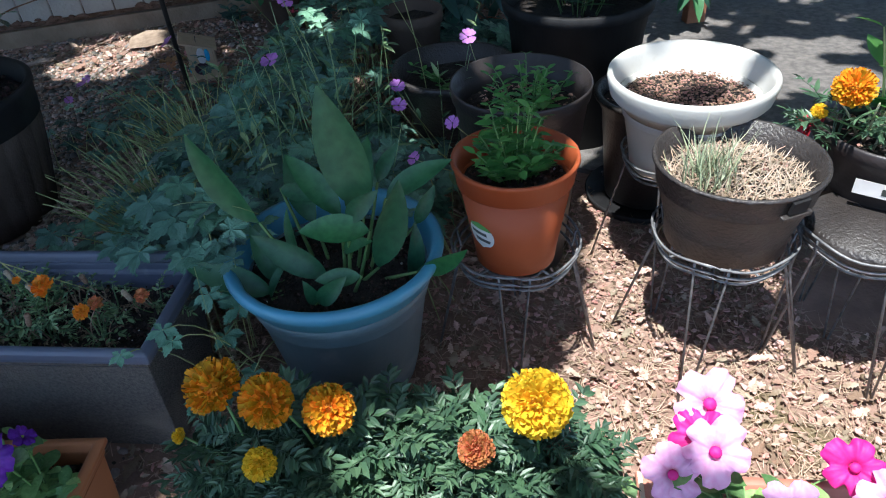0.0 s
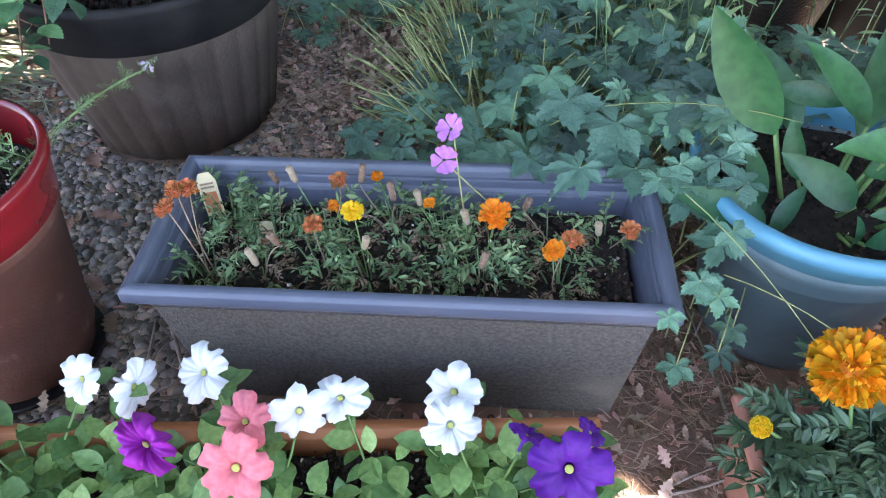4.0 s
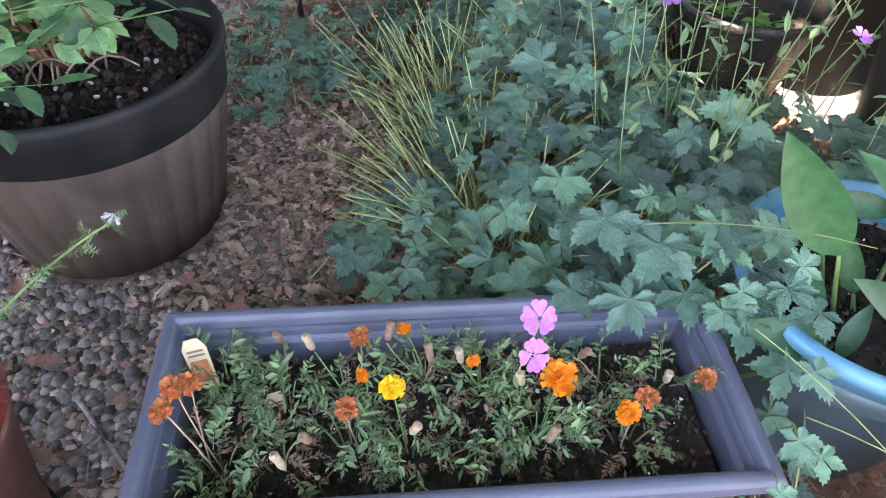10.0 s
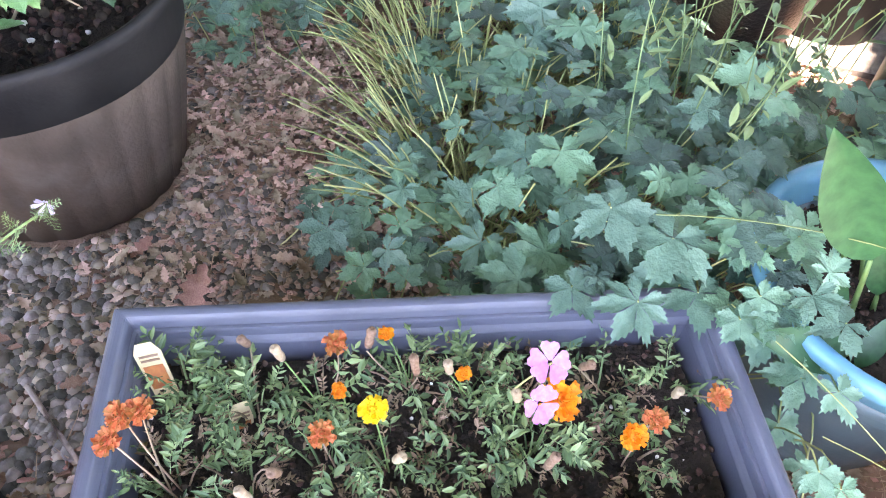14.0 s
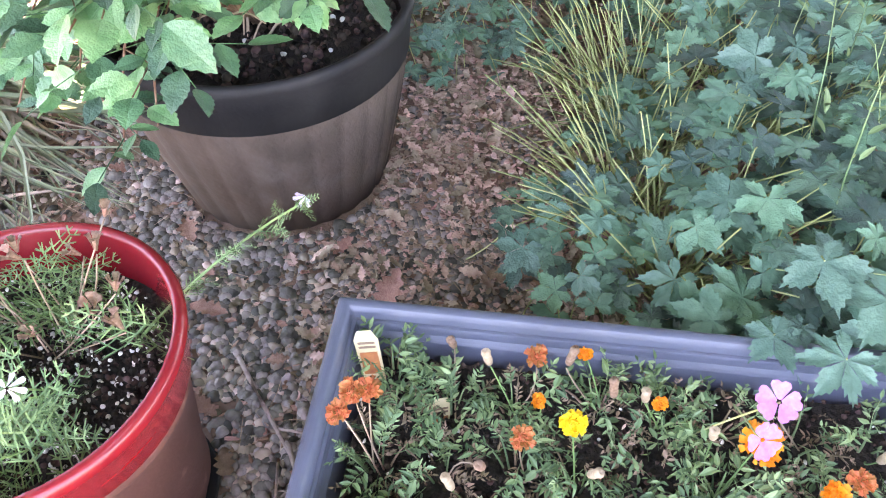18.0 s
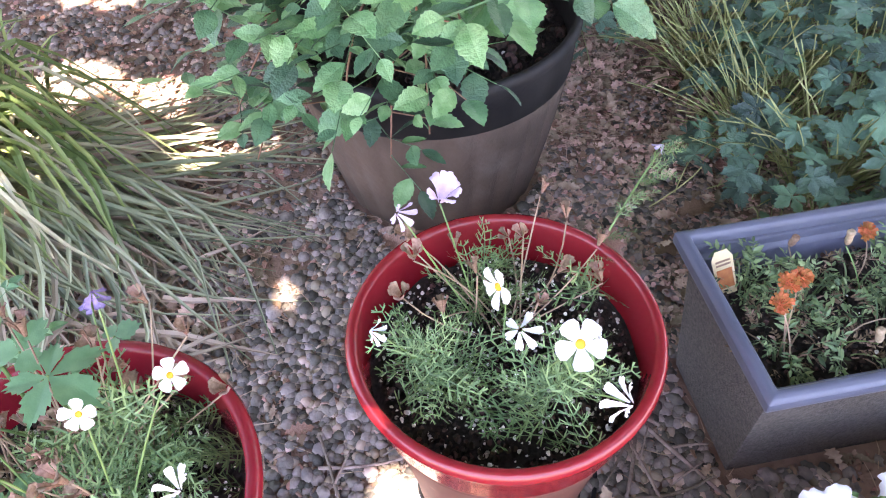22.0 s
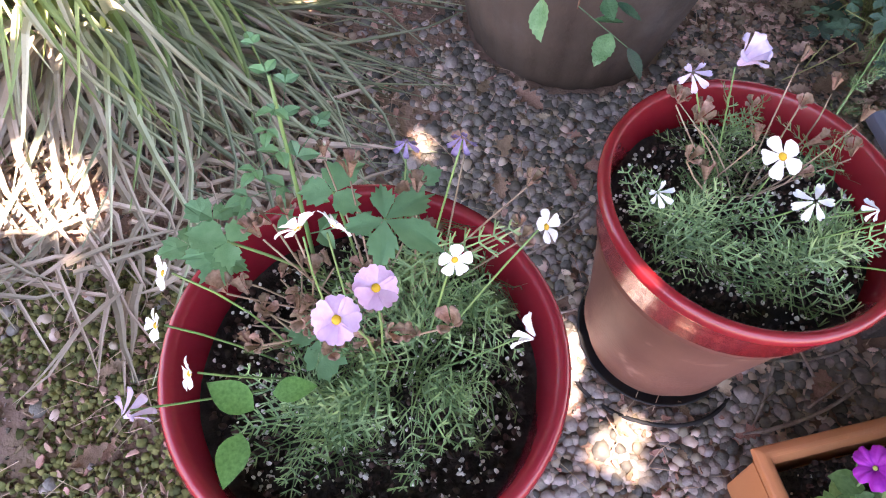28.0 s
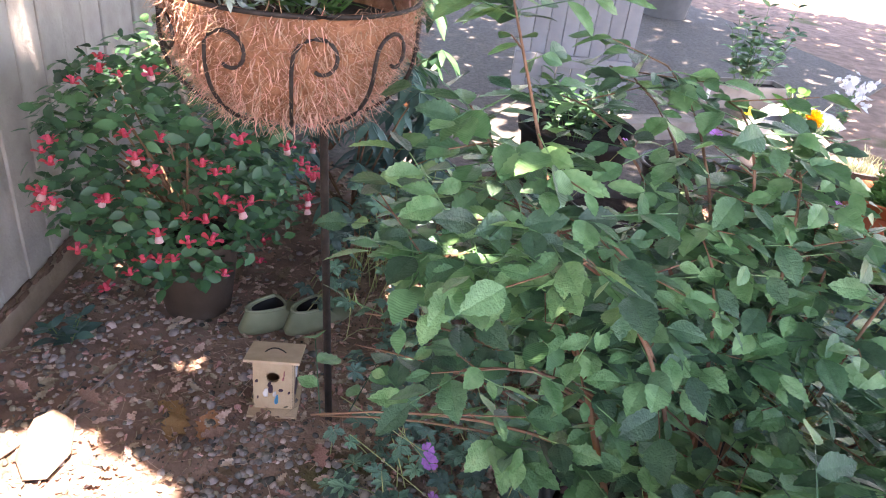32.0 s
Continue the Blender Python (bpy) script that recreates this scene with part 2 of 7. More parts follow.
M_LABELDARK = mat("dark_print", (0.03, 0.035, 0.03), (0.05, 0.055, 0.05), 30, 0.4, 0, vary=0)
M_TAG = mat("yellowed_plastic_tag", (0.56, 0.44, 0.24), (0.66, 0.55, 0.34), 30, 0.5, 0, vary=0)
M_TAGPRINT = mat("rust_print", (0.34, 0.09, 0.035), (0.50, 0.19, 0.05), 90, 0.5, 0, vary=0)
M_METALLEAF = mat("pale_metal", (0.50, 0.48, 0.47), (0.62, 0.6, 0.58), 20, 0.5, 0.1, vary=0)

M_GERANIUM = mat("cranesbill_leaf", (0.078, 0.172, 0.118), (0.128, 0.250, 0.178), 6, 0.44, 0.25, 22, vary=0.5, thin=0.14, spec=0.55)
M_GERANIUM_J = mat("cranesbill_leaf_mass", (0.084, 0.188, 0.130), (0.146, 0.280, 0.202), 35, 0.42, 0.35, 260, vary=0.6, island=True, thin=0.14, spec=0.6)
M_GERSTEM = mat("cranesbill_stem", (0.24, 0.29, 0.10), (0.38, 0.40, 0.18), 20, 0.6, 0, vary=0.3, island=True)
M_BROAD = mat("broad_leaf", (0.017, 0.078, 0.030), (0.034, 0.120, 0.046), 10, 0.42, 0.05, 60, vary=0.3, thin=0.08, spec=0.4)
M_SHRUB = mat("shrub_leaf", (0.070, 0.20, 0.080), (0.145, 0.32, 0.140), 3, 0.42, 0.16, 120, vary=0.35, thin=0.26, wave=5.0)
M_SHRUB_J = mat("shrub_leaf_mass", (0.066, 0.19, 0.076), (0.145, 0.315, 0.140), 40, 0.40, 0.3, 260, vary=0.65, island=True, thin=0.14, spec=0.6)
M_PETLEAF = mat("petunia_leaf", (0.125, 0.245, 0.070), (0.215, 0.37, 0.125), 5, 0.5, 0.1, 30, vary=0.4, thin=0.25)
M_PETLEAF_J = mat("petunia_leaf_mass", (0.07, 0.20, 0.05), (0.13, 0.31, 0.085), 18, 0.55, 0.2, 120, vary=0.25, island=True, thin=0.25)
M_FERN = mat("marigold_foliage", (0.034, 0.080, 0.040), (0.095, 0.170, 0.090), 14, 0.42, 0, vary=0.35, island=True, thin=0.2)
M_FERNLIGHT = mat("trough_foliage", (0.11, 0.20, 0.085), (0.22, 0.32, 0.15), 14, 0.5, 0, vary=0.55, island=True, thin=0.2)
M_DRYBITS = mat("withered_foliage", (0.16, 0.11, 0.07), (0.34, 0.25, 0.17), 20, 0.9, 0, vary=0.4, island=True)
M_COSMOS = mat("cosmos_foliage", (0.105, 0.205, 0.075), (0.21, 0.33, 0.14), 14, 0.55, 0, vary=0.4, island=True, thin=0.15)
M_ORPLANT = mat("bright_young_leaf", (0.062, 0.19, 0.040), (0.125, 0.31, 0.072), 14, 0.5, 0.1, vary=0.3, island=True, thin=0.25)
M_FUCHLEAF = mat("fuchsia_leaf", (0.030, 0.105, 0.045), (0.065, 0.17, 0.08), 14, 0.45, 0.1, vary=0.4, island=True, thin=0.2)
M_RHODO = mat("drooping_blue_leaf", (0.045, 0.115, 0.095), (0.085, 0.18, 0.15), 14, 0.42, 0.1, vary=0.3, island=True, thin=0.15)
M_GRASS = mat("green_blade", (0.14, 0.22, 0.06), (0.26, 0.34, 0.12), 9, 0.55, 0, vary=0.4, island=True, thin=0.25)
M_GRASSPALE = mat("cream_striped_blade", (0.42, 0.42, 0.26), (0.58, 0.56, 0.40), 9, 0.6, 0, vary=0.3, island=True, thin=0.25)
M_GRASSGREY = mat("grey_green_blade", (0.20, 0.25, 0.14), (0.36, 0.39, 0.26), 9, 0.5, 0, vary=0.45, island=True, thin=0.15)
M_GRASSDRY = mat("dry_blade", (0.34, 0.26, 0.19), (0.52, 0.43, 0.34), 9, 0.8, 0, vary=0.35, island=True, thin=0.15)
M_STEM = mat("green_stem", (0.10, 0.20, 0.06), (0.17, 0.28, 0.09), 20, 0.6, 0, vary=0.15)
M_DRYSTEM = mat("dry_brown_stem", (0.25, 0.17, 0.11), (0.40, 0.30, 0.21), 20, 0.8, 0, vary=0.2)
M_BARK = mat("brown_bark", (0.17, 0.085, 0.05), (0.28, 0.16, 0.10), 40, 0.85, 0.4, 90, vary=0.15)
M_SILVER = mat("silvery_leaf", (0.30, 0.38, 0.30), (0.45, 0.5, 0.42), 20, 0.6, 0, vary=0.2, island=True)
M_CANOPY = mat("tree_leaf", (0.04, 0.11, 0.03), (0.07, 0.17, 0.05), 3, 0.5, 0, vary=0.3, island=True, thin=0.12)


def petal(name, c1, c2, scale=30, vary=0.08, island=True):
    return mat(name, c1, c2, scale * 0.25, 0.6, 0.04, 14, vary=vary, island=island, thin=0.3)


M_P_WHITE = petal("white_petal", (0.74, 0.76, 0.80), (0.82, 0.83, 0.85))
M_P_PINK = petal("salmon_pink_petal", (0.72, 0.16, 0.20), (0.80, 0.25, 0.29))
M_P_LIGHTPINK = petal("light_pink_petal", (0.80, 0.36, 0.62), (0.86, 0.52, 0.74))
M_P_MAGENTA = petal("magenta_petal", (0.66, 0.012, 0.22), (0.74, 0.03, 0.30))
M_P_PURPLE = petal("purple_petal", (0.085, 0.004, 0.23), (0.14, 0.012, 0.33))
M_P_VIOLET = petal("red_violet_petal", (0.34, 0.012, 0.36), (0.44, 0.03, 0.46))
M_P_CRANE = petal("mauve_petal", (0.42, 0.14, 0.50), (0.55, 0.23, 0.60))
M_P_FADED = petal("faded_purple_petal", (0.20, 0.14, 0.30), (0.32, 0.24, 0.42), vary=0.3)
M_P_COSPINK = petal("pale_pink_petal", (0.70, 0.45, 0.68), (0.78, 0.56, 0.76))
M_P_LILAC = petal("lilac_petal", (0.60, 0.50, 0.70), (0.70, 0.60, 0.78))
M_P_YELLOW = petal("yellow_petal", (0.82, 0.52, 0.015), (0.88, 0.64, 0.03), vary=0.15)
M_P_GOLD = petal("golden_petal", (0.70, 0.27, 0.006), (0.84, 0.44, 0.012), vary=0.4)
M_P_ORANGE = petal("orange_petal", (0.78, 0.22, 0.01), (0.84, 0.32, 0.015), vary=0.15)
M_P_RUST = petal("withered_orange_petal", (0.48, 0.15, 0.05), (0.60, 0.24, 0.09), vary=0.3)
M_P_BROWN = petal("withered_brown_petal", (0.19, 0.115, 0.075), (0.34, 0.23, 0.16), vary=0.35)
M_P_RED = petal("red_petal", (0.62, 0.02, 0.05), (0.70, 0.05, 0.08))
M_P_FUCHSIA = petal("fuchsia_red_petal", (0.66, 0.05, 0.10), (0.76, 0.12, 0.17), vary=0.2)
M_BUD = petal("pale_seed_pod", (0.34, 0.26, 0.17), (0.50, 0.41, 0.29), vary=0.3)
M_POLLEN = petal("yellow_pollen", (0.72, 0.42, 0.02), (0.80, 0.55, 0.05))
M_THROAT = petal("yellow_green_throat", (0.42, 0.46, 0.10), (0.55, 0.56, 0.18))


# ---- mesh helpers ----
def mesh_of(name, verts, faces, material, smooth=False):
    me = bpy.data.meshes.new(name)
    me.from_pydata([tuple(v) for v in verts], [], [tuple(f) for f in faces])
    if smooth:
        me.polygons.foreach_set("use_smooth", [True] * len(me.polygons))
    me.materials.append(material)
    me.update()
    return me


def place(name, me, parent=None, m=None, label="", kind=""):
    ob = new(name, me)
    if parent is not None:
        ob.parent = parent
    if m is not None:
        ob.matrix_basis = m
    return tagged(ob, label, "", "", kind)


def empty(name, m, label, category, group="", kind=""):
    ob = new(name)
    ob.empty_display_size = 0.05
    ob.matrix_basis = m
    return tagged(ob, label, category, group, kind)


class Mass:
    """Gathers many small pieces into one mesh."""

    def __init__(self):
        self.v, self.f, self.n = [], [], 0

    def add(self, shape, m):
        v, f = shape
        a = np.array(m)
        self.v.append(np.asarray(v) @ a[:3, :3].T + a[:3, 3])
        self.f += [tuple(i + self.n for i in q) for q in f]
        self.n += len(v)

    def raw(self, shape):
        self.add(shape, Matrix.Identity(4))

    def drape(self):
        """Lowers every point by the fall of the soil under it."""
        for v in self.v:
            t = np.clip(v[:, 0] + 1.0, 0.0, 1.0)
            v[:, 2] += -0.035 - 0.045 * t * t * (3 - 2 * t)
        return self

    def mesh(self, name, material, smooth=False):
        return mesh_of(name, np.concatenate(self.v) if self.v else [], self.f, material, smooth)


def tube(points, r0, r1=None, sides=5):
    """A tapered tube along points."""
    r1 = r0 if r1 is None else r1
    pts = [Vector(p) for p in points]
    v, f = [], []
    for i, p in enumerate(pts):
        d = (pts[min(i + 1, len(pts) - 1)] - pts[max(i - 1, 0)]).normalized()
        a = d.orthogonal().normalized()
        b = d.cross(a)
        r = r0 + (r1 - r0) * i / max(len(pts) - 1, 1)
        for k in range(sides):
            w = 2 * math.pi * k / sides
            v.append(p + r * (math.cos(w) * a + math.sin(w) * b))
    for i in range(len(pts) - 1):
        for k in range(sides):
            q = (k + 1) % sides
            f.append((i * sides + k, i * sides + q, (i + 1) * sides + q, (i + 1) * sides + k))
    f.append(tuple(range(sides))[::-1])
    f.append(tuple((len(pts) - 1) * sides + k for k in range(sides)))
    return v, f


def arc(a, b, sag=0.0, n=6, side=(0, 0, 1)):
    """Points from a to b, bowed by sag along side."""
    a, b, s = Vector(a), Vector(b), Vector(side)
    return [a.lerp(b, i / n) + s * sag * 4 * (i / n) * (1 - i / n) for i in range(n + 1)]


def lathe(profile, n=48, flute=None, caps=True):
    """A turned solid from (radius, height) pairs. flute(i_profile, angle) may scale the radius."""
    v, f = [], []
    for j, (r, z) in enumerate(profile):
        for k in range(n):
            w = 2 * math.pi * k / n
            q = r * (flute(j, w) if flute else 1.0)
            v.append((q * math.cos(w), q * math.sin(w), z))
    for j in range(len(profile) - 1):
        for k in range(n):
            q = (k + 1) % n
            f.append((j * n + k, j * n + q, (j + 1) * n + q, (j + 1) * n + k))
    if caps and profile[0][0] > 1e-4:
        f.append(tuple(range(n))[::-1])
    if caps and profile[-1][0] > 1e-4:
        f.append(tuple((len(profile) - 1) * n + k for k in range(n)))
    return v, f


def box(x0, x1, y0, y1, z0, z1, inset=0.0):
    """A block; inset draws the top in."""
    i = inset
    return ([(x0, y0, z0), (x1, y0, z0), (x1, y1, z0), (x0, y1, z0), (x0 + i, y0 + i, z1), (x1 - i, y0 + i, z1), (x1 - i, y1 - i, z1), (x0 + i, y1 - i, z1)],
            [(3, 2, 1, 0), (4, 5, 6, 7), (0, 1, 5, 4), (1, 2, 6, 5), (2, 3, 7, 6), (3, 0, 4, 7)])


def bevelled(name, shape, material, width=0.004, segments=2):
    bm = bmesh.new()
    vs = [bm.verts.new(p) for p in shape[0]]
    for q in shape[1]:
        bm.faces.new([vs[i] for i in q])
    bmesh.ops.bevel(bm, geom=bm.edges[:], offset=width, segments=segments, affect="EDGES", profile=0.6)
    me = bpy.data.meshes.new(name)
    bm.to_mesh(me)
    bm.free()
    me.materials.append(material)
    return me


def rnd(a, b):
    return random.uniform(a, b)


def turn(p, rx=0, ry=0, rz=0, s=1.0):
    return Matrix.LocRotScale(p, Euler([radians(q) for q in (rx, ry, rz)]), (s, s, s))


def aim(p, d, up=(0, 0, 1), s=1.0, spin=0.0):
    """A pose at p whose +x points along d and whose +z leans to up."""
    x = Vector(d).normalized()
    u = Vector(up)
    y = u.cross(x)
    if y.length < 1e-4:
        y = x.orthogonal()
    y.normalize()
    z = x.cross(y)
    m = Matrix((x, y, z)).transposed().to_4x4()
    return Matrix.Translation(p) @ m @ Matrix.Rotation(radians(spin), 4, "X") @ Matrix.Scale(s, 4)


# ---- leaf and flower shapes; a leaf lies along +x from its stalk, unit length ----
def leaf_shape(width=0.5, fold=0.12, bend=0.15, rows=6, tip=1.0, belly=0.42, wavy=0.0):
    """An ovate leaf folded at its midrib and bent down to the tip."""
    v, f = [], []
    for i in range(rows + 1):
        t = i / rows
        w = width * 0.5 * (math.sin(math.pi * t ** (math.log(0.5) / math.log(belly))) ** tip if 0 < t < 1 else 0.0)
        z = -bend * t * t + wavy * math.sin(t * 9)
        v += [(t, w, z + fold * w * 2), (t, 0, z), (t, -w, z + fold * w * 2)]
    for i in range(rows):
        a = 3 * i
        f += [(a, a + 1, a + 4, a + 3), (a + 1, a + 2, a + 5, a + 4)]
    return v, f


def toothed_leaf(width=0.62, bend=0.12, n=7):
    """An ovate leaf with a toothed edge."""
    v, f = [(0, 0, 0)], []
    for i in range(1, n):
        t = i / n
        v.append((t, 0, -bend * t * t))
    v.append((1, 0, -bend))
    for s in (1, -1):
        o = len(v)
        for i in range(2 * n - 1):
            t = (i + 1) / (2 * n)
            w = width * 0.5 * math.sin(math.pi * t ** 0.8) * (1.0 if i % 2 else 0.90)
            v.append((min(t + (0.03 if i % 2 else 0), 0.99), s * w, -bend * t * t + 0.16 * w + 0.01 * math.sin(7 * t + s)))
        rim = [0] + list(range(o, o + 2 * n - 1)) + [n]
        for i in range(n):
            q = (i, rim[2 * i], rim[2 * i + 1], rim[2 * i + 2], i + 1)
            q = tuple(dict.fromkeys(q))
            f.append(q if s < 0 else q[::-1])
    return v, f


def palmate_leaf(lobes=5, deep=0.50, seed=1):
    """A cranesbill leaf: broad lobes with pointed teeth and sunken veins, the stalk at the origin; radius 0.5."""
    r = random.Random(seed)
    v, f = [(0, 0, -0.012)], []
    span = radians(326)
    outer = ((-1.0, 1 - deep), (-0.82, 0.70), (-0.66, 0.68), (-0.56, 0.86), (-0.34, 0.80), (-0.24, 0.95), (-0.10, 0.92), (0.0, 1.10),
             (0.10, 0.92), (0.24, 0.95), (0.34, 0.80), (0.56, 0.86), (0.66, 0.68), (0.82, 0.70), (1.0, 1 - deep))
    for k in range(lobes):
        mid = -span / 2 + span * (k + 0.5) / lobes + r.uniform(-0.07, 0.07)
        half = span / lobes / 2
        R = 0.5 * (0.74 + 0.26 * math.cos(mid * 0.8)) * r.uniform(0.90, 1.10)
        curl, roll = r.uniform(-0.16, 0.02), r.uniform(-0.10, 0.10)

        def point(w, q):
            a, rr = mid + w * half * (1.06 - 0.10 * q), R * q
            z = 0.055 * rr * abs(w) ** 0.7 * 2 + (curl - 0.20) * rr * rr + roll * w * rr
            return (rr * math.cos(a), rr * math.sin(a), z)

        o = len(v)
        v += [point(w * 0.9, 0.40) for w in (-1.0, -0.45, 0.0, 0.45, 1.0)]
        rim = len(v)
        v += [point(w, q * r.uniform(0.95, 1.05)) for w, q in outer]
        for i, (a, b) in enumerate(((0, 3), (3, 7), (7, 11), (11, 14))):
            f.append((0, o + i, o + i + 1))
            f.append(tuple([o + i] + [rim + n for n in range(a, b + 1)] + [o + i + 1]))
    return v, f


def pinnate_leaf(pairs=6, width=0.14, length=0.42, seed=0, wild=0.0):
    """A marigold leaf: narrow leaflets in pairs along a rib; wild leaves them uneven, curled and partly lost."""
    r = random.Random(seed)
    m = Mass()
    bow = wild * r.uniform(-0.5, 0.5)
    rib = [(0, 0, 0), (0.5, bow * 0.25, 0.02 + 0.1 * wild), (1, bow, -0.06)]
    m.raw(tube(rib, 0.012, 0.006, 3))
    for i in range(pairs):
        t = 0.2 + 0.68 * i / (pairs - 1)
        s = length * math.sin(math.pi * (0.25 + 0.6 * t)) * r.uniform(0.85 - 0.35 * wild, 1.1 + 0.2 * wild)
        for side in (1, -1):
            if r.random() < 0.15 * wild:
                continue
            slip = leaf_shape(width / length * r.uniform(1 - 0.3 * wild, 1 + 0.3 * wild), 0.2, 0.2 + wild * r.uniform(-0.5, 0.6), 3)
            m.add(slip, aim((t, bow * t * t, 0.01), (0.75 + wild * r.uniform(-0.6, 0.5), side, r.uniform(-0.1, 0.3) + wild * r.uniform(-0.5, 0.5)), (0, 0, 1), s, wild * r.uniform(-50, 50)))
    m.add(leaf_shape(width / length, 0.2, 0.2, 3), aim((0.92, bow * 0.85, -0.04), (1, bow, -0.1), (0, 0, 1), length * 0.8))
    return np.concatenate(m.v), m.f


def thread_frond(seed=0, pairs=6):
    """A cosmos frond: thin forked threads."""
    r = random.Random(seed)
    m = Mass()
    thin = 0.0115

    def strip(a, b):
        a, b = Vector(a), Vector(b)
        s = (b - a).cross(Vector((0.2, 0.1, 1))).normalized() * thin
        m.raw(([a - s, a + s, b + s * 0.6, b - s * 0.6], [(0, 1, 2, 3)]))

    prev = Vector((0, 0, 0))
    for i in range(1, pairs + 1):
        p = Vector((i / pairs, 0, 0.10 * math.sin(i / pairs * 2.2)))
        strip(prev, p)
        for side in (1, -1):
            L = 0.34 * (1.15 - i / pairs * 0.7)
            q = p + Vector((0.55, side, r.uniform(-0.1, 0.5))).normalized() * L * r.uniform(0.7, 1.1)
            strip(p, q)
            mid = p.lerp(q, 0.45)
            for w in (-1, 1):
                strip(mid, mid + Vector((0.9, side * (0.35 + 0.5 * w), r.uniform(-0.1, 0.4))).normalized() * L * 0.55)
        prev = p
    return np.concatenate(m.v), m.f


def petunia_shape(seed=0, ruffle=0.05):
    """A funnel that opens to five ruffled lobes; faces +z, width 1."""
    r = random.Random(seed)
    n = 60
    v, f = [], []
    rings = ((0.03, -0.55), (0.055, -0.20), (0.10, -0.05), (0.24, 0.02), (0.38, 0.03), (0.48, 0.0), (0.54, -0.05))
    ph = r.uniform(0, 6)
    rag = [r.uniform(-0.035, 0.035) for _ in range(n)]
    bend = [r.uniform(-0.16, 0.10) for _ in range(5)]
    for j, (q, z) in enumerate(rings):
        for k in range(n):
            w = 2 * math.pi * k / n
            lobe = 1 - (0.30 if j == 6 else 0.20 if j == 5 else 0.05 if j == 4 else 0) * (0.5 - 0.5 * math.cos(5 * w + 0.3 * math.sin(3 * w + ph))) ** 5 + (0.06 * math.sin(2 * w + ph) if j > 3 else 0) + (rag[k] if j == 6 else 0.4 * rag[k] if j == 5 else 0)
            wave = ruffle * (0 if j < 3 else (j - 2) / 4) * (math.sin(10 * w + ph) * 0.7 + math.sin(17 * w + 2 * ph) * 0.6 + math.sin(29 * w) * 0.3)
            wave += bend[int((w * 5 / (2 * math.pi) + 0.5)) % 5] * (j - 3) / 3 * max(0.0, math.cos(5 * w)) if j > 3 else 0
            crease = (0.022 * math.cos(5 * w) - 0.012 * abs(math.cos(2.5 * w)) ** 8) * (1 if j in (3, 4, 5) else 0)
            v.append((q * lobe * math.cos(w), q * lobe * math.sin(w), z + wave + crease))
    for j in range(len(rings) - 1):
        for k in range(n):
            q = (k + 1) % n
            f.append((j * n + k, j * n + q, (j + 1) * n + q, (j + 1) * n + k))
    return v, f


def petals_shape(n=5, width=0.42, length=0.5, lift=0.1, notch=True, seed=0, gap=0.06):
    """Separate petals round a centre, facing +z; width 1."""
    r = random.Random(seed)
    m = Mass()
    rows = ((0.0, 0.16), (0.35, 0.62), (0.7, 1.0), (0.92, 0.86), (1.0, 0.35))
    for k in range(n):
        v, f = [], []
        bend = r.uniform(-0.10, 0.08)
        for t, w in rows:
            z = lift * math.sin(t * 1.9) + bend * t * t
            x = gap + t * (length - gap)
            v += [(x, w * width / 2, z), (x - (0.05 if notch and t == 1.0 else 0), 0, z - 0.03), (x, -w * width / 2, z)]
        for i in range(len(rows) - 1):
            a = 3 * i
            f += [(a, a + 1, a + 4, a + 3), (a + 1, a + 2, a + 5, a + 4)]
        m.add((v, f), Matrix.Rotation(2 * math.pi * (k + r.uniform(-0.06, 0.06)) / n, 4, "Z") @ Matrix.Rotation(r.uniform(-0.25, 0.25), 4, "X"))
    return np.concatenate(m.v), m.f


def pompom_shape(seed=0, flat=0.62, layers=9, ragged=0.12, fine=30):
    """A double marigold head of ruffled petals, width 1, facing +z."""
    r = random.Random(seed)
    m = Mass()
    for j in range(layers):
        t = (j + 0.5) / layers
        el = radians(-12 + 100 * t)
        n = max(int(fine * math.cos(radians(84 * t))), 6)
        for k in range(n):
            az = 2 * math.pi * (k + r.uniform(-0.3, 0.3) + 0.5 * (j % 2)) / n
            d = Vector((math.cos(el) * math.cos(az), math.cos(el) * math.sin(az), math.sin(el) * flat))
            L = 0.5 * r.uniform(1 - ragged, 1 + ragged * 0.5)
            s = 3.9 / fine * r.uniform(0.8, 1.3)
            rows = ((0.35, 0.5), (0.75, 1.0), (0.97, 1.1), (1.0, 0.7))
            v, f = [], []
            for q, w in rows:
                wob = 0.045 * r.uniform(-1, 1)
                v += [(q * L, w * s / 2, wob), (q * L * (0.96 if q == 1.0 else 1), 0, -0.03), (q * L, -w * s / 2, -wob)]
            for i in range(3):
                a = 3 * i
                f += [(a, a + 1, a + 4, a + 3), (a + 1, a + 2, a + 5, a + 4)]
            m.add((v, f), aim((0, 0, -0.05), d, (0, 0, 1), 1.0, r.uniform(-35, 35)))
    core = lathe([(0.0, -0.16), (0.20, -0.10), (0.27, 0.02), (0.17, 0.14), (0.0, 0.17)], 10)
    m.raw(core)
    return np.concatenate(m.v), m.f


def pod_shape():
    return lathe([(0.0, 0.0), (0.13, 0.06), (0.17, 0.3), (0.15, 0.6), (0.19, 0.85), (0.10, 1.0), (0.0, 0.93)], 8)


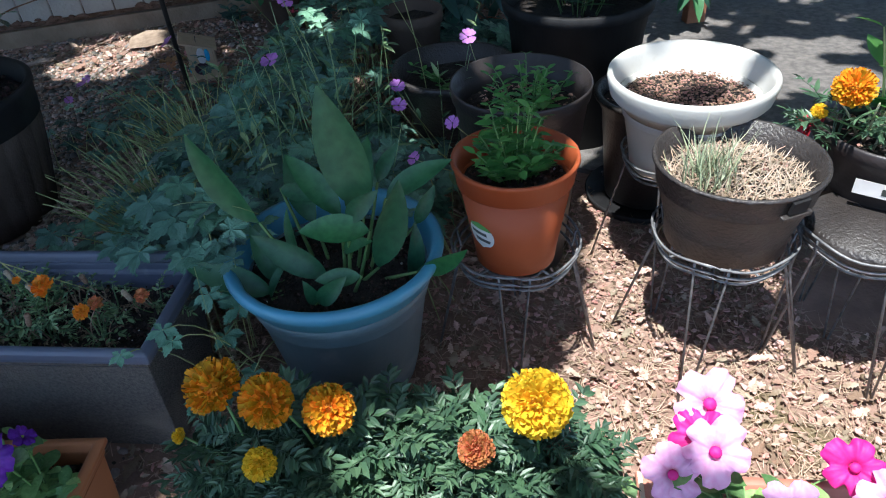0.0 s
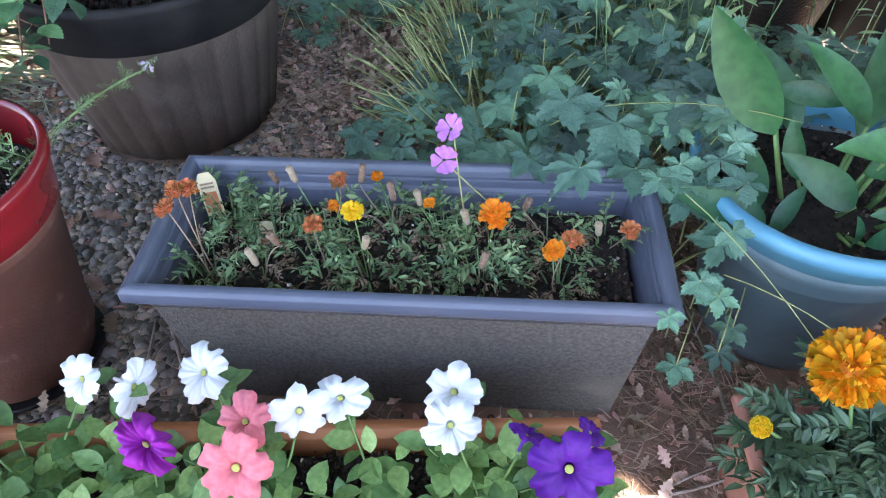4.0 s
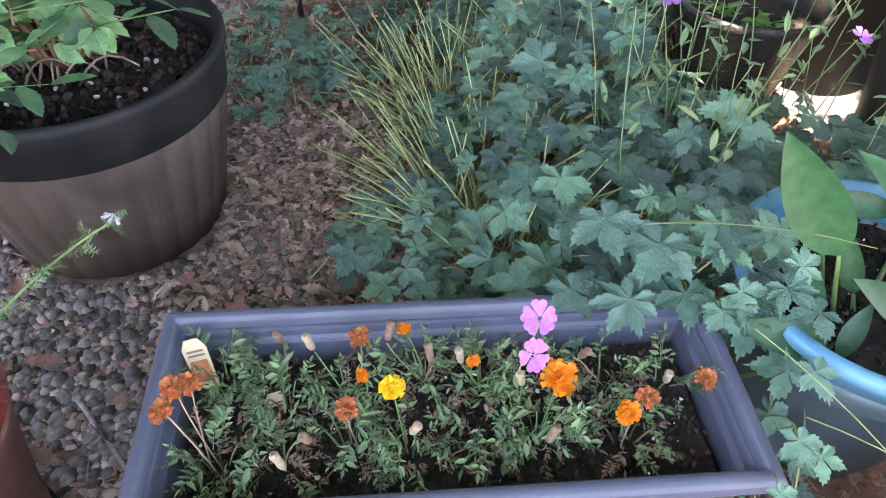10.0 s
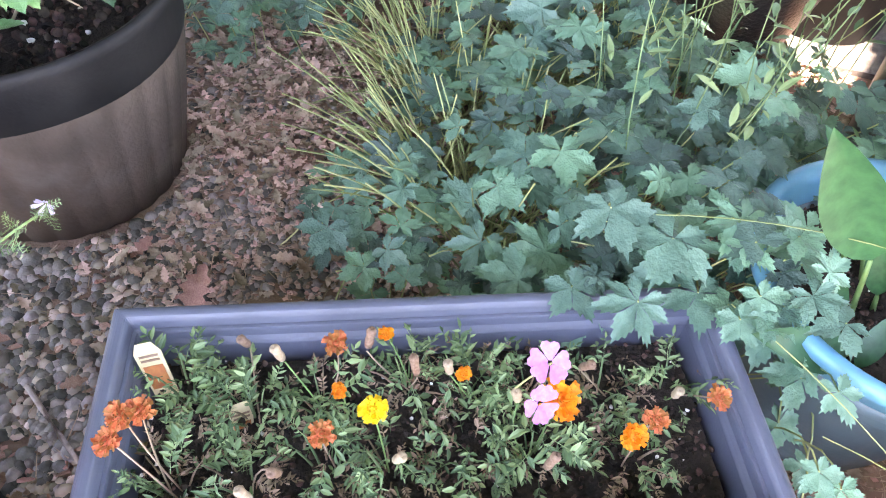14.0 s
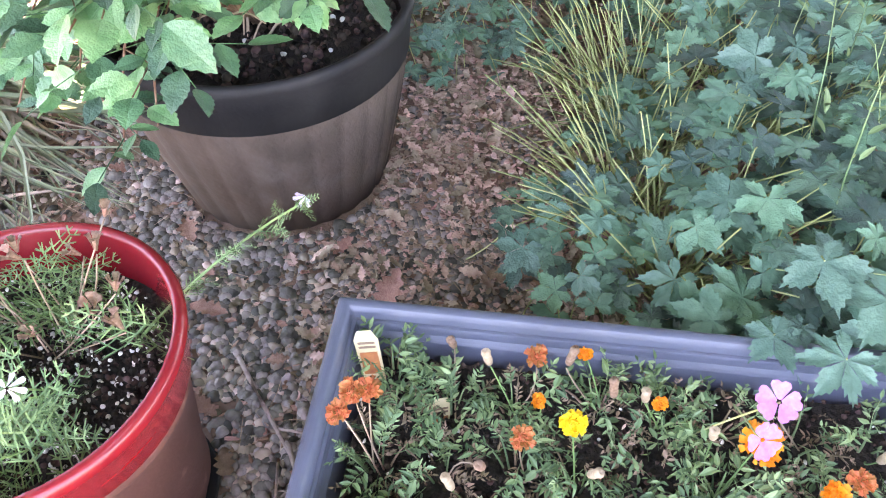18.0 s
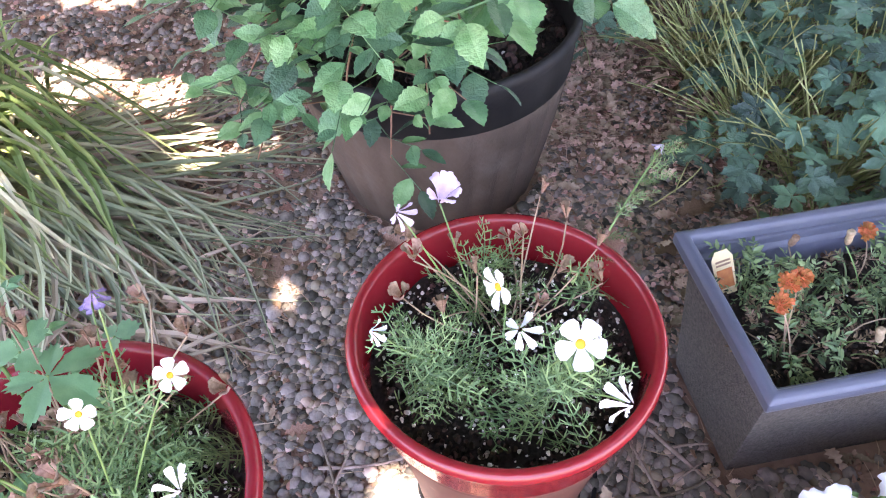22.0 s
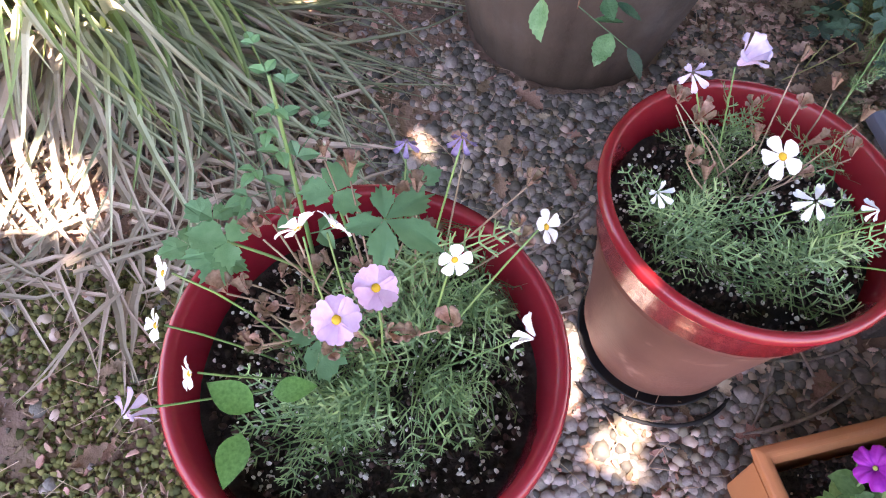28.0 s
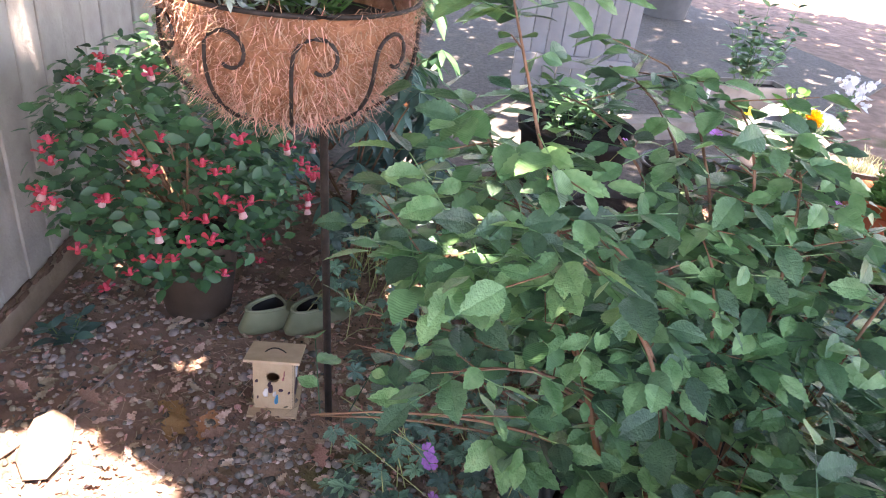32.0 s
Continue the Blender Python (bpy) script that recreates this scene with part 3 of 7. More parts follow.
def stone_shape(seed):
    """A low rounded pebble."""
    r = random.Random(seed)
    v, f = [(0, 0, 0.5)], []
    for z, q in ((0.30, 0.38), (-0.08, 0.52)):
        for k in range(7):
            w = 2 * math.pi * k / 7
            j = r.uniform(0.86, 1.12)
            v.append((q * j * math.cos(w), q * j * math.sin(w), z * r.uniform(0.9, 1.1)))
    for k in range(7):
        q = (k + 1) % 7
        f.append((0, 1 + k, 1 + q))
        f.append((1 + k, 8 + k, 8 + q, 1 + q))
    return v, f


def shard(seed):
    """A thin splinter of bark with an uneven outline."""
    r = random.Random(seed)
    n = 7
    ring = [(0.5 * math.cos(2 * math.pi * i / n) * r.uniform(0.65, 1.1), 0.30 * math.sin(2 * math.pi * i / n) * r.uniform(0.5, 1.2), 0.10 * r.uniform(-1, 1)) for i in range(n)]
    v = [(x, y, z - 0.05) for x, y, z in ring] + [(x * 0.9, y * 0.85, z + 0.06) for x, y, z in ring]
    f = [(i, (i + 1) % n, n + (i + 1) % n, n + i) for i in range(n)] + [tuple(range(n, 2 * n)), tuple(range(n))[::-1]]
    return v, f


def blade_shape(points, w0, up=(0, 0, 1)):
    """A grass blade along points, V-shaped and tapered."""
    pts = [Vector(p) for p in points]
    v, f = [], []
    n = len(pts)
    for i, p in enumerate(pts):
        d = (pts[min(i + 1, n - 1)] - pts[max(i - 1, 0)]).normalized()
        s = d.cross(Vector(up))
        s = s.normalized() if s.length > 1e-3 else Vector((1, 0, 0))
        w = w0 * (1 - (i / (n - 1)) ** 2 * 0.9)
        v += [p - s * w, p + Vector((0, 0, -w * 0.35)), p + s * w]
    for i in range(n - 1):
        a = 3 * i
        f += [(a, a + 1, a + 4, a + 3), (a + 1, a + 2, a + 5, a + 4)]
    return v, f


def oak_leaf(seed=0):
    """A flat dry lobed leaf, unit length, curled."""
    r = random.Random(seed)
    v, f = [], []
    n = 10
    for i in range(n + 1):
        t = i / n
        w = 0.5 * 0.6 * math.sin(math.pi * min(t * 0.92 + 0.06, 1)) * (1.0 if i % 2 else 0.55)
        z = 0.10 * math.sin(t * 3 + seed) + r.uniform(-0.02, 0.02)
        v += [(t, w, z + 0.12 * r.random()), (t, 0, z), (t, -w, z + 0.12 * r.random())]
    for i in range(n):
        a = 3 * i
        f += [(a, a + 1, a + 4, a + 3), (a + 1, a + 2, a + 5, a + 4)]
    return v, f


# ---- ground, pavement, fence, gate ----
def gz(x, y=0.0):
    """Height of the soil: it falls a little towards the path."""
    t = min(max((x + 1.0) / 1.0, 0.0), 1.0)
    return -0.035 - 0.045 * t * t * (3 - 2 * t)


def setting(name, shape, material, label, category, m=None):
    return tagged(place(name, mesh_of(name, *shape, material), None, m), label, category, "", "structure")


g = 400.0
gx = [-g, -12.0, -6.0] + [-4.0 + 0.2 * i for i in range(31)] + [4.0, 12.0, g]
gy = [-g, -4.0, 0.0, 3.0, 6.0, 12.0, g]
setting("ground", ([(x, y, gz(x)) for y in gy for x in gx],
                   [(j * len(gx) + i, j * len(gx) + i + 1, (j + 1) * len(gx) + i + 1, (j + 1) * len(gx) + i) for j in range(len(gy) - 1) for i in range(len(gx) - 1)]), M_EARTH, "brown garden soil with moss and litter", "ground")
setting("pavement", ([(-0.35, 3.62, -0.060), (1.0, 3.25, -0.060), (4.5, 2.2, -0.060), (9.0, 6.0, -0.060), (4.0, 11.0, -0.060), (-0.1, 7.0, -0.060),
                      (-0.35, 3.62, -0.13), (1.0, 3.25, -0.13), (4.5, 2.2, -0.13), (9.0, 6.0, -0.13), (4.0, 11.0, -0.13), (-0.1, 7.0, -0.13)],
                     [(0, 1, 2, 3, 4, 5), (0, 6, 7, 1), (1, 7, 8, 2), (2, 8, 9, 3), (3, 9, 10, 4), (4, 10, 11, 5), (5, 11, 6, 0)]),
        M_ASPHALT, "grey weathered asphalt path behind the pots", "pavement")

F0, FD = Vector((-4.66, 3.657, -0.035)), Vector((0.892, 0.452, 0))
FANG = math.degrees(math.atan2(FD.y, FD.x))
fence = empty("wall_fence", pose(F0.x, F0.y, F0.z, 0, 0, FANG), "weathered whitish board fence with a rotten foot", "fence", kind="structure")
board = bevelled("board", box(0, 0.142, -0.010, 0.010, 0.115, 1.85), M_FENCE, 0.003, 1)
for i in range(33):
    place("board", board, fence, pose(i * 0.149, rnd(-0.002, 0.002), rnd(-0.006, 0.006), rnd(-0.3, 0.3), rnd(-0.25, 0.25), 0))
# rotten foot; its dark brown also carries the shadow line under the boards
place("rail", bevelled("rail", box(0, 4.91, 0.012, 0.05, 0.085, 0.14), M_ROT, 0.006), fence, label="rotten bottom rail, dark also for the shadow line")
place("rail", bevelled("top_rail", box(0, 4.91, 0.012, 0.05, 1.45, 1.54), M_FENCE, 0.006), fence)
place("kickboard", bevelled("kickboard", box(0, 4.91, -0.012, 0.028, -0.03, 0.083), M_KICK, 0.006), fence, label="tan kickboard on the soil")
rot = Mass()
for i in range(260):
    rot.add(stone_shape(i % 5), Matrix.Translation((rnd(0, 4.91), rnd(-0.024, -0.012), rnd(0.095, 0.125))) @ Matrix.Diagonal((rnd(0.02, 0.07), 0.012, rnd(0.012, 0.03), 1)))
place("rot", rot.mesh("rot", M_ROT), fence, label="crumbling rot, dark also for the shadow line", kind="stuff")

gate = empty("wall_gate", pose(1.93, 4.06, -0.08, 0, 0, math.degrees(math.atan2(0.60, -0.31))), "blue-grey painted board panel beside the path", "gate", kind="structure")
gb = bevelled("gate_board", box(0, 0.096, -0.011, 0.011, 0.03, 1.7), M_GATE, 0.003, 1)
for i in range(8):
    place("board", gb, gate, pose(i * 0.101, 0, rnd(-0.004, 0.004)))
for z in (0.25, 1.3):
    place("rail", bevelled("gate_rail", box(0, 0.806, 0.012, 0.05, z, z + 0.08), M_GATE, 0.004), gate)

# added low blocks: they stand for a pale strip of sunlit path
edge = empty("timber_edging", pose(1.62, 3.52, -0.064, 0, 0, math.degrees(math.atan2(0.9, -0.9))), "added low grey blocks standing for a pale sunlit strip of path", "timber", kind="structure")
for k, (z, y) in enumerate(((0.0, 0.0), (0.06, 0.012))):
    place("beam", bevelled("beam", box(0, 0.55, y - 0.05, y + 0.05, z, z + 0.058), M_TIMBER, 0.006), edge)
place("board", bevelled("strip_slab", box(-0.2, 0.5, -0.34, -0.2, 0.0, 0.03), M_TIMBER, 0.005), edge)

tub_box = empty("wooden_planter", pose(2.33, 3.58, -0.058, 0, 0, math.degrees(math.atan2(-0.66, 0.48))), "low brown wooden planter with leafy plant on the path", "planter")
for nm, b in (("side_panel", box(0, 0.70, 0, 0.02, 0, 0.17)), ("side_panel", box(0, 0.70, 0.20, 0.22, 0, 0.17)), ("end_panel", box(0, 0.02, 0.022, 0.198, 0, 0.17)),
              ("end_panel", box(0.68, 0.70, 0.022, 0.198, 0, 0.17))):
    place(nm, bevelled(nm, b, M_TIMBER, 0.003, 1), tub_box)
place("soil", mesh_of("soil", *box(0.022, 0.678, 0.022, 0.198, 0.02, 0.14), M_SOIL), tub_box)
place("tag", mesh_of("tag", *box(0.03, 0.06, -0.006, -0.002, 0.05, 0.14), M_LABEL), tub_box, label="white plastic tag")

post = empty("wooden_post", pose(0.36, 4.95, -0.058, 0, 0, 20), "red-brown wooden post standing on the path", "post")
place("shaft", bevelled("shaft", box(-0.045, 0.045, -0.03, 0.03, 0, 0.8), M_REDWOOD, 0.004), post)

bucket = empty("bucket", pose(5.9, 4.5, -0.058), "grey-blue plastic tub on the path", "bucket")
place("body", mesh_of("bucket_body", *lathe([(0.25, 0), (0.31, 0.45), (0.33, 0.45), (0.33, 0.48), (0.29, 0.48), (0.24, 0.04), (0.0, 0.04)], 32), M_GATE, True), bucket)


# ---- pots ----
def pot(name, x, y, z0, profile, band, body_mat, band_mat, label, soil_z, soil_r, category="plant pot", z_flute=None, n=56, rz=0.0):
    """A turned pot: body, separate rim band, and the soil in it. profile and band are (radius, height) pairs."""
    e = empty(name, pose(x, y, z0, 0, 0, rz), label, category)
    if z0 < 0.05:
        # the foot goes down to the soil
        profile = [(r - 0.005 if 0 < r and z < 0.02 else r, z + gz(x) if z < 0.06 else z) for r, z in profile]
    place("body", mesh_of("body", *lathe(profile, n * (3 if z_flute else 1), z_flute), body_mat, True), e)
    if band:
        place("rim", mesh_of("rim", *lathe(band + band[:1], n, None, False), band_mat, True), e)
    # uneven soil
    v, f = [(0, 0, soil_z)], []
    rings, k = 9, 26
    for j in range(1, rings + 1):
        for i in range(k):
            w = 2 * math.pi * i / k
            q = soil_r * j / rings
            v.append((q * math.cos(w), q * math.sin(w), soil_z + 0.010 * noise.noise(Vector((q * math.cos(w) * 22 + x * 7, q * math.sin(w) * 22, 1.3)))))
    for i in range(k):
        f.append((0, 1 + i, 1 + (i + 1) % k))
    for j in range(rings - 1):
        for i in range(k):
            a, b = 1 + j * k + i, 1 + j * k + (i + 1) % k
            f.append((a, a + k, b + k, b))
    place("soil", mesh_of("soil", v, f, M_SOIL, True), e, label="dark potting soil")
    return e


CRUMBS = [stone_shape(90 + i) for i in range(4)]


def crumbs(parent, spot, count, white, size=(0.003, 0.010)):
    """Crumbs of soil and white perlite; spot() gives a place on the soil."""
    for share, material, nm in ((1 - white, M_CRUMB, "crumb"), (white, M_PERLITE, "perlite")):
        m = Mass()
        for _ in range(int(count * share)):
            s = rnd(*size) * (1.0 if nm == "crumb" else 0.7)
            m.add(random.choice(CRUMBS), turn(spot(), rnd(0, 360), rnd(0, 360), rnd(0, 360), s))
        if m.v:
            place(nm, m.mesh(nm, material, True), parent, label="white perlite grains" if nm == "perlite" else "", kind="stuff")


def disc_spot(r, z):
    def spot():
        q, w = r * math.sqrt(random.random()), rnd(0, 6.283)
        return (q * math.cos(w), q * math.sin(w), z + rnd(-0.004, 0.008))
    return spot


def wire_stand(x, y, z, r, feet_r, label, rz=0.0):
    """A wire plant stand: rings and four hairpin legs."""
    e = empty("wire_plant_stand", pose(x, y, 0, 0, 0, rz), label, "plant stand", "wire plant stands")
    for k, (zz, rr) in enumerate(((z, r), (z + 0.018, r * 1.06), (z + 0.04, r * 1.10), (z - 0.006, r * 0.62))):
        ring = [(rr * math.cos(w * math.pi / 24), rr * math.sin(w * math.pi / 24), zz + 0.004 * math.sin(w * 0.7)) for w in range(49)]
        place("ring", mesh_of("ring", *tube(ring, 0.0030, 0.0030, 6), M_WIRE, True), e)
    for k in range(4):
        w = math.pi / 4 + k * math.pi / 2
        for d in (-0.24, 0.24):
            a = (r * math.cos(w + d), r * math.sin(w + d), z)
            b = (feet_r * math.cos(w + d * 0.12), feet_r * math.sin(w + d * 0.12), gz(x) + 0.003)
            place("leg", mesh_of("leg", *tube([Vector((a[0] * 1.06, a[1] * 1.06, z + 0.04)), a, b], 0.0028, 0.0028, 6), M_WIRE, True), e)
    for d in (0, math.pi / 2):
        place("cross_wire", mesh_of("cross_wire", *tube([(-r * math.cos(d), -r * math.sin(d), z - 0.001), (r * math.cos(d), r * math.sin(d), z - 0.001)], 0.003), M_WIRE, True), e)
    return e


def red_profile(r, h):
    s, t = r / 0.197, h / 0.40
    body = [(0.118 * s, 0), (0.126 * s, 0.008), (0.133 * s, 0.05 * t), (0.137 * s, 0.056 * t), (0.139 * s, 0.06 * t), (0.172 * s, 0.285 * t), (0.178 * s, 0.288 * t), (0.176 * s, 0.297 * t),
            (0.181 * s, 0.302 * t), (0.179 * s, 0.308 * t), (0.170 * s, 0.31 * t), (0.120 * s, 0.03), (0.0, 0.03)]
    band = [(0.172 * s, 0.304 * t), (0.183 * s, 0.308 * t), (0.186 * s, 0.335 * t), (0.188 * s, 0.34 * t), (0.192 * s, 0.365 * t), (0.199 * s, 0.378 * t), (0.201 * s, 0.39 * t), (0.197 * s, 0.398 * t),
            (0.189 * s, 0.40 * t), (0.184 * s, 0.393 * t), (0.178 * s, 0.33 * t), (0.171 * s, 0.308 * t)]
    return body, band


RM, RL = (-1.991, 2.241), (-2.479, 2.037)
b, r_ = red_profile(0.197, 0.40)
red_mid = pot("red_pot", *RM, 0.012, b, r_, M_REDBODY, M_RED, "glossy dark red pot with white cosmos, on a saucer", 0.325, 0.178)
b, r_ = red_profile(0.208, 0.435)
red_left = pot("red_pot", *RL, 0.012, b, r_, M_REDBODY, M_RED, "glossy dark red pot with pink and white cosmos", 0.355, 0.19)
for (x, y), s in ((RM, 1.0), (RL, 1.06)):
    e = empty("saucer", pose(x, y, gz(x) + 0.001), "black plastic saucer under a red pot", "saucer", "pot saucers")
    place("dish", mesh_of("dish", *lathe([(0.115 * s, 0.0), (0.132 * s, 0.003), (0.139 * s, 0.017), (0.135 * s, 0.017), (0.128 * s, 0.0105), (0.0, 0.0105)], 40), M_BLACK, True), e)
crumbs(red_mid, disc_spot(0.165, 0.332), 2200, 0.34)
crumbs(red_left, disc_spot(0.175, 0.362), 2200, 0.40)


def fluted(j, w):
    return 1 + (0.018 * abs(math.sin(w * 14)) if 1 <= j <= 5 else 0)


BC = (-2.035, 3.050)
barrel = pot("barrel_planter", *BC, 0.0, [(0.215, 0), (0.232, 0.01), (0.252, 0.09), (0.268, 0.17), (0.280, 0.24), (0.286, 0.285), (0.288, 0.295), (0.27, 0.29), (0.20, 0.03), (0, 0.03)],
             [(0.28, 0.285), (0.294, 0.29), (0.301, 0.37), (0.308, 0.38), (0.308, 0.395), (0.301, 0.40), (0.290, 0.395), (0.275, 0.29)],
             M_BARREL, M_BLACK, "large brown fluted planter with a black rim, holding a shrub", 0.33, 0.285, "planter", fluted, 96)
crumbs(barrel, disc_spot(0.27, 0.338), 900, 0.02, (0.006, 0.02))
BP = (-0.611, 2.574)
blue = pot("blue_pot", *BP, 0.0, [(0.135, 0), (0.146, 0.008), (0.152, 0.05), (0.186, 0.20), (0.190, 0.203), (0.188, 0.212), (0.194, 0.216), (0.192, 0.225), (0.198, 0.229), (0.202, 0.262), (0.19, 0.262), (0.14, 0.03), (0, 0.03)],
           [(0.195, 0.258), (0.208, 0.262), (0.216, 0.285), (0.228, 0.297), (0.232, 0.310), (0.226, 0.321), (0.214, 0.322), (0.206, 0.312), (0.194, 0.26)],
           M_BLUEBODY, M_BLUE, "blue-rimmed pot with large broad-leaved plant", 0.255, 0.20)
crumbs(blue, disc_spot(0.19, 0.262), 700, 0.03)
OP = (-0.243, 2.702)
orange = pot("orange_pot", *OP, 0.226, [(0.080, 0), (0.086, 0.004), (0.090, 0.038), (0.0905, 0.040), (0.117, 0.200), (0.108, 0.200), (0.082, 0.02), (0, 0.02)],
             [(0.112, 0.197), (0.121, 0.199), (0.127, 0.240), (0.131, 0.244), (0.129, 0.251), (0.122, 0.249), (0.112, 0.2)],
             M_ORANGE, M_ORANGE, "orange plastic pot with leafy plant on a wire stand", 0.195, 0.114)
crumbs(orange, disc_spot(0.1, 0.197), 250, 0.05)
# pot sticker, curved on the wall
st, sf = [], []
for j in range(9):
    for i in range(9):
        u, w = (i / 8 - 0.5) * 2, (j / 8 - 0.5) * 2
        q = math.sqrt(max(0.0, 1 - w * w)) * u
        z = 0.105 + 0.034 * w
        a = radians(-128) + q * 0.034 / 0.1
        rr = 0.0905 + (0.117 - 0.0905) * (z - 0.040) / 0.160 + 0.0012
        st.append((rr * math.cos(a), rr * math.sin(a), z))
for j in range(8):
    for i in range(8):
        sf.append((j * 9 + i, j * 9 + i + 1, (j + 1) * 9 + i + 1, (j + 1) * 9 + i))
sticker = mesh_of("sticker", st, sf, M_LABEL)
sticker.materials.append(M_LABELGREEN)
sticker.materials.append(M_LABELDARK)
for p in sticker.polygons:
    row, colm = p.index // 8, p.index % 8
    p.material_index = 1 if row >= 6 else 2 if (row == 4 and 1 <= colm <= 5) or (row == 2 and 2 <= colm <= 6) else 0
place("sticker", sticker, orange, label="round white and green pot sticker")

DP = (0.199, 2.782)
dark = pot("black_nursery_pot", *DP, 0.250, [(0.118, 0), (0.125, 0.004), (0.130, 0.05), (0.1315, 0.052), (0.1315, 0.058), (0.154, 0.135), (0.157, 0.137), (0.157, 0.143), (0.165, 0.188), (0.170, 0.190), (0.168, 0.197), (0.161, 0.195), (0.150, 0.13), (0.12, 0.02), (0, 0.02)],
           None, M_DARKPOT, M_DARKPOT, "weathered black nursery pot of dry grass on a wire stand", 0.145, 0.151)
place("handle", bevelled("handle", box(-0.034, 0.034, -0.006, 0.006, -0.005, 0.005), M_DARKPOT, 0.002), dark, pose(0.0875, -0.140, 0.152, 8, 0, 32), "moulded grip below the rim")
# no opening is cut: a solid black block gives the hole's shade
place("handle_slot", bevelled("handle_slot", box(-0.020, 0.020, -0.004, 0.004, -0.015, 0.015), M_BLACK, 0.002), dark, pose(0.0890, -0.1425, 0.174, 10, 0, 32), "grip hole, its dark put in as a black block")
WP = (0.126, 3.075)
white = pot("white_pot", *WP, 0.254, [(0.115, 0), (0.122, 0.006), (0.130, 0.06), (0.146, 0.140), (0.151, 0.143), (0.149, 0.151), (0.153, 0.153), (0.151, 0.160), (0.162, 0.190), (0.156, 0.190), (0.118, 0.02), (0, 0.02)],
            [(0.158, 0.184), (0.176, 0.187), (0.184, 0.197), (0.188, 0.215), (0.192, 0.232), (0.191, 0.241), (0.186, 0.246), (0.180, 0.243), (0.175, 0.225), (0.163, 0.190), (0.148, 0.150)],
            M_WHITE, M_WHITE, "white plastic pot with a broad rim on a wire stand", 0.172, 0.155)
BK = (-0.271, 3.091)
black = pot("black_nursery_pot", *BK, 0.0, [(0.115, 0), (0.125, 0.005), (0.150, 0.30), (0.153, 0.305), (0.166, 0.42), (0.172, 0.425), (0.176, 0.455), (0.1745, 0.461), (0.171, 0.459), (0.166, 0.432), (0.158, 0.428), (0.152, 0.40), (0.11, 0.02), (0, 0.02)],
            None, M_NURSERY, M_NURSERY, "tall brown-black nursery pot with seedlings, standing on soil", 0.385, 0.150)
SP = (0.080, 3.435)
small = pot("black_nursery_pot", *SP, 0.02, [(0.115, 0), (0.122, 0.005), (0.146, 0.215), (0.150, 0.218), (0.160, 0.248), (0.170, 0.252), (0.172, 0.262), (0.166, 0.268), (0.154, 0.264), (0.146, 0.235), (0.12, 0.02), (0, 0.02)],
            None, M_DARKPOT, M_DARKPOT, "grey-rimmed black nursery pot standing in a saucer", 0.225, 0.142)
sa = empty("saucer", pose(SP[0], SP[1], gz(SP[0]) + 0.001), "black plastic saucer under a nursery pot", "saucer", "pot saucers")
place("dish", mesh_of("dish", *lathe([(0.15, 0), (0.17, 0.004), (0.18, 0.03), (0.175, 0.03), (0.16, 0.012), (0, 0.012)], 36), M_BLACK, True), sa)
R2 = (0.565, 2.985)
right = pot("black_nursery_pot", *R2, 0.205, [(0.128, 0), (0.136, 0.005), (0.154, 0.125), (0.158, 0.13), (0.164, 0.175), (0.174, 0.180), (0.178, 0.215), (0.174, 0.221), (0.168, 0.218), (0.155, 0.165), (0.13, 0.02), (0, 0.02)],
            None, M_NURSERY, M_NURSERY, "black nursery pot with marigold and pale stems, on a wire stand", 0.17, 0.153)
place("label", mesh_of("label", *box(-0.045, 0.045, -0.001, 0.001, -0.016, 0.016), M_METALLEAF), right, pose(-0.073, -0.1515, 0.140, -5, 0, -25), "white paper label")
place("label_print", mesh_of("label_print", *box(0.008, 0.032, -0.0012, 0.0012, -0.008, 0.006), M_LABELDARK), right, pose(-0.0732, -0.1525, 0.140, -5, 0, -25), "dark printed block")
far = pot("black_tub", -0.16, 3.86, 0.004, [(0.18, 0), (0.19, 0.005), (0.235, 0.38), (0.25, 0.385), (0.255, 0.42), (0.245, 0.425), (0.225, 0.37), (0.18, 0.02), (0, 0.02)],
          None, M_BLACK, M_BLACK, "large black tub with leafy white-flowered plant", 0.36, 0.225)
P3 = (-0.530, 3.565)
back_pot = pot("black_nursery_pot", *P3, 0.0, [(0.112, 0), (0.120, 0.005), (0.135, 0.07), (0.176, 0.24), (0.180, 0.243), (0.184, 0.262), (0.196, 0.268), (0.202, 0.292), (0.198, 0.300), (0.188, 0.298), (0.176, 0.24), (0.12, 0.07), (0, 0.065)],
               None, M_DARKPOT, M_DARKPOT, "dusty black nursery pot standing among the cranesbill", 0.235, 0.172)
slim_pot = pot("brown_pot", -0.765, 3.985, 0.0, [(0.068, 0), (0.075, 0.005), (0.085, 0.08), (0.106, 0.28), (0.114, 0.285), (0.117, 0.33), (0.109, 0.332), (0.10, 0.28), (0.08, 0.08), (0, 0.07)],
               None, M_BARREL, M_BARREL, "slim dark brown pot behind the cranesbill", 0.29, 0.100)
for p, n, z, r in ((white, 2300, 0.178, 0.150), (black, 420, 0.388, 0.142), (small, 200, 0.228, 0.13), (right, 160, 0.175, 0.145), (dark, 160, 0.15, 0.14)):
    m = Mass()
    for _ in range(n):
        m.add(shard(_ % 9), turn(disc_spot(r, z)(), rnd(-25, 25), rnd(-25, 25), rnd(0, 360), rnd(0.005, 0.011) if p is white else rnd(0.006, 0.015)))
    place("bark_chip", m.mesh("bark_chip", M_CHIP), p, label="reddish bark chips on the soil", kind="stuff")

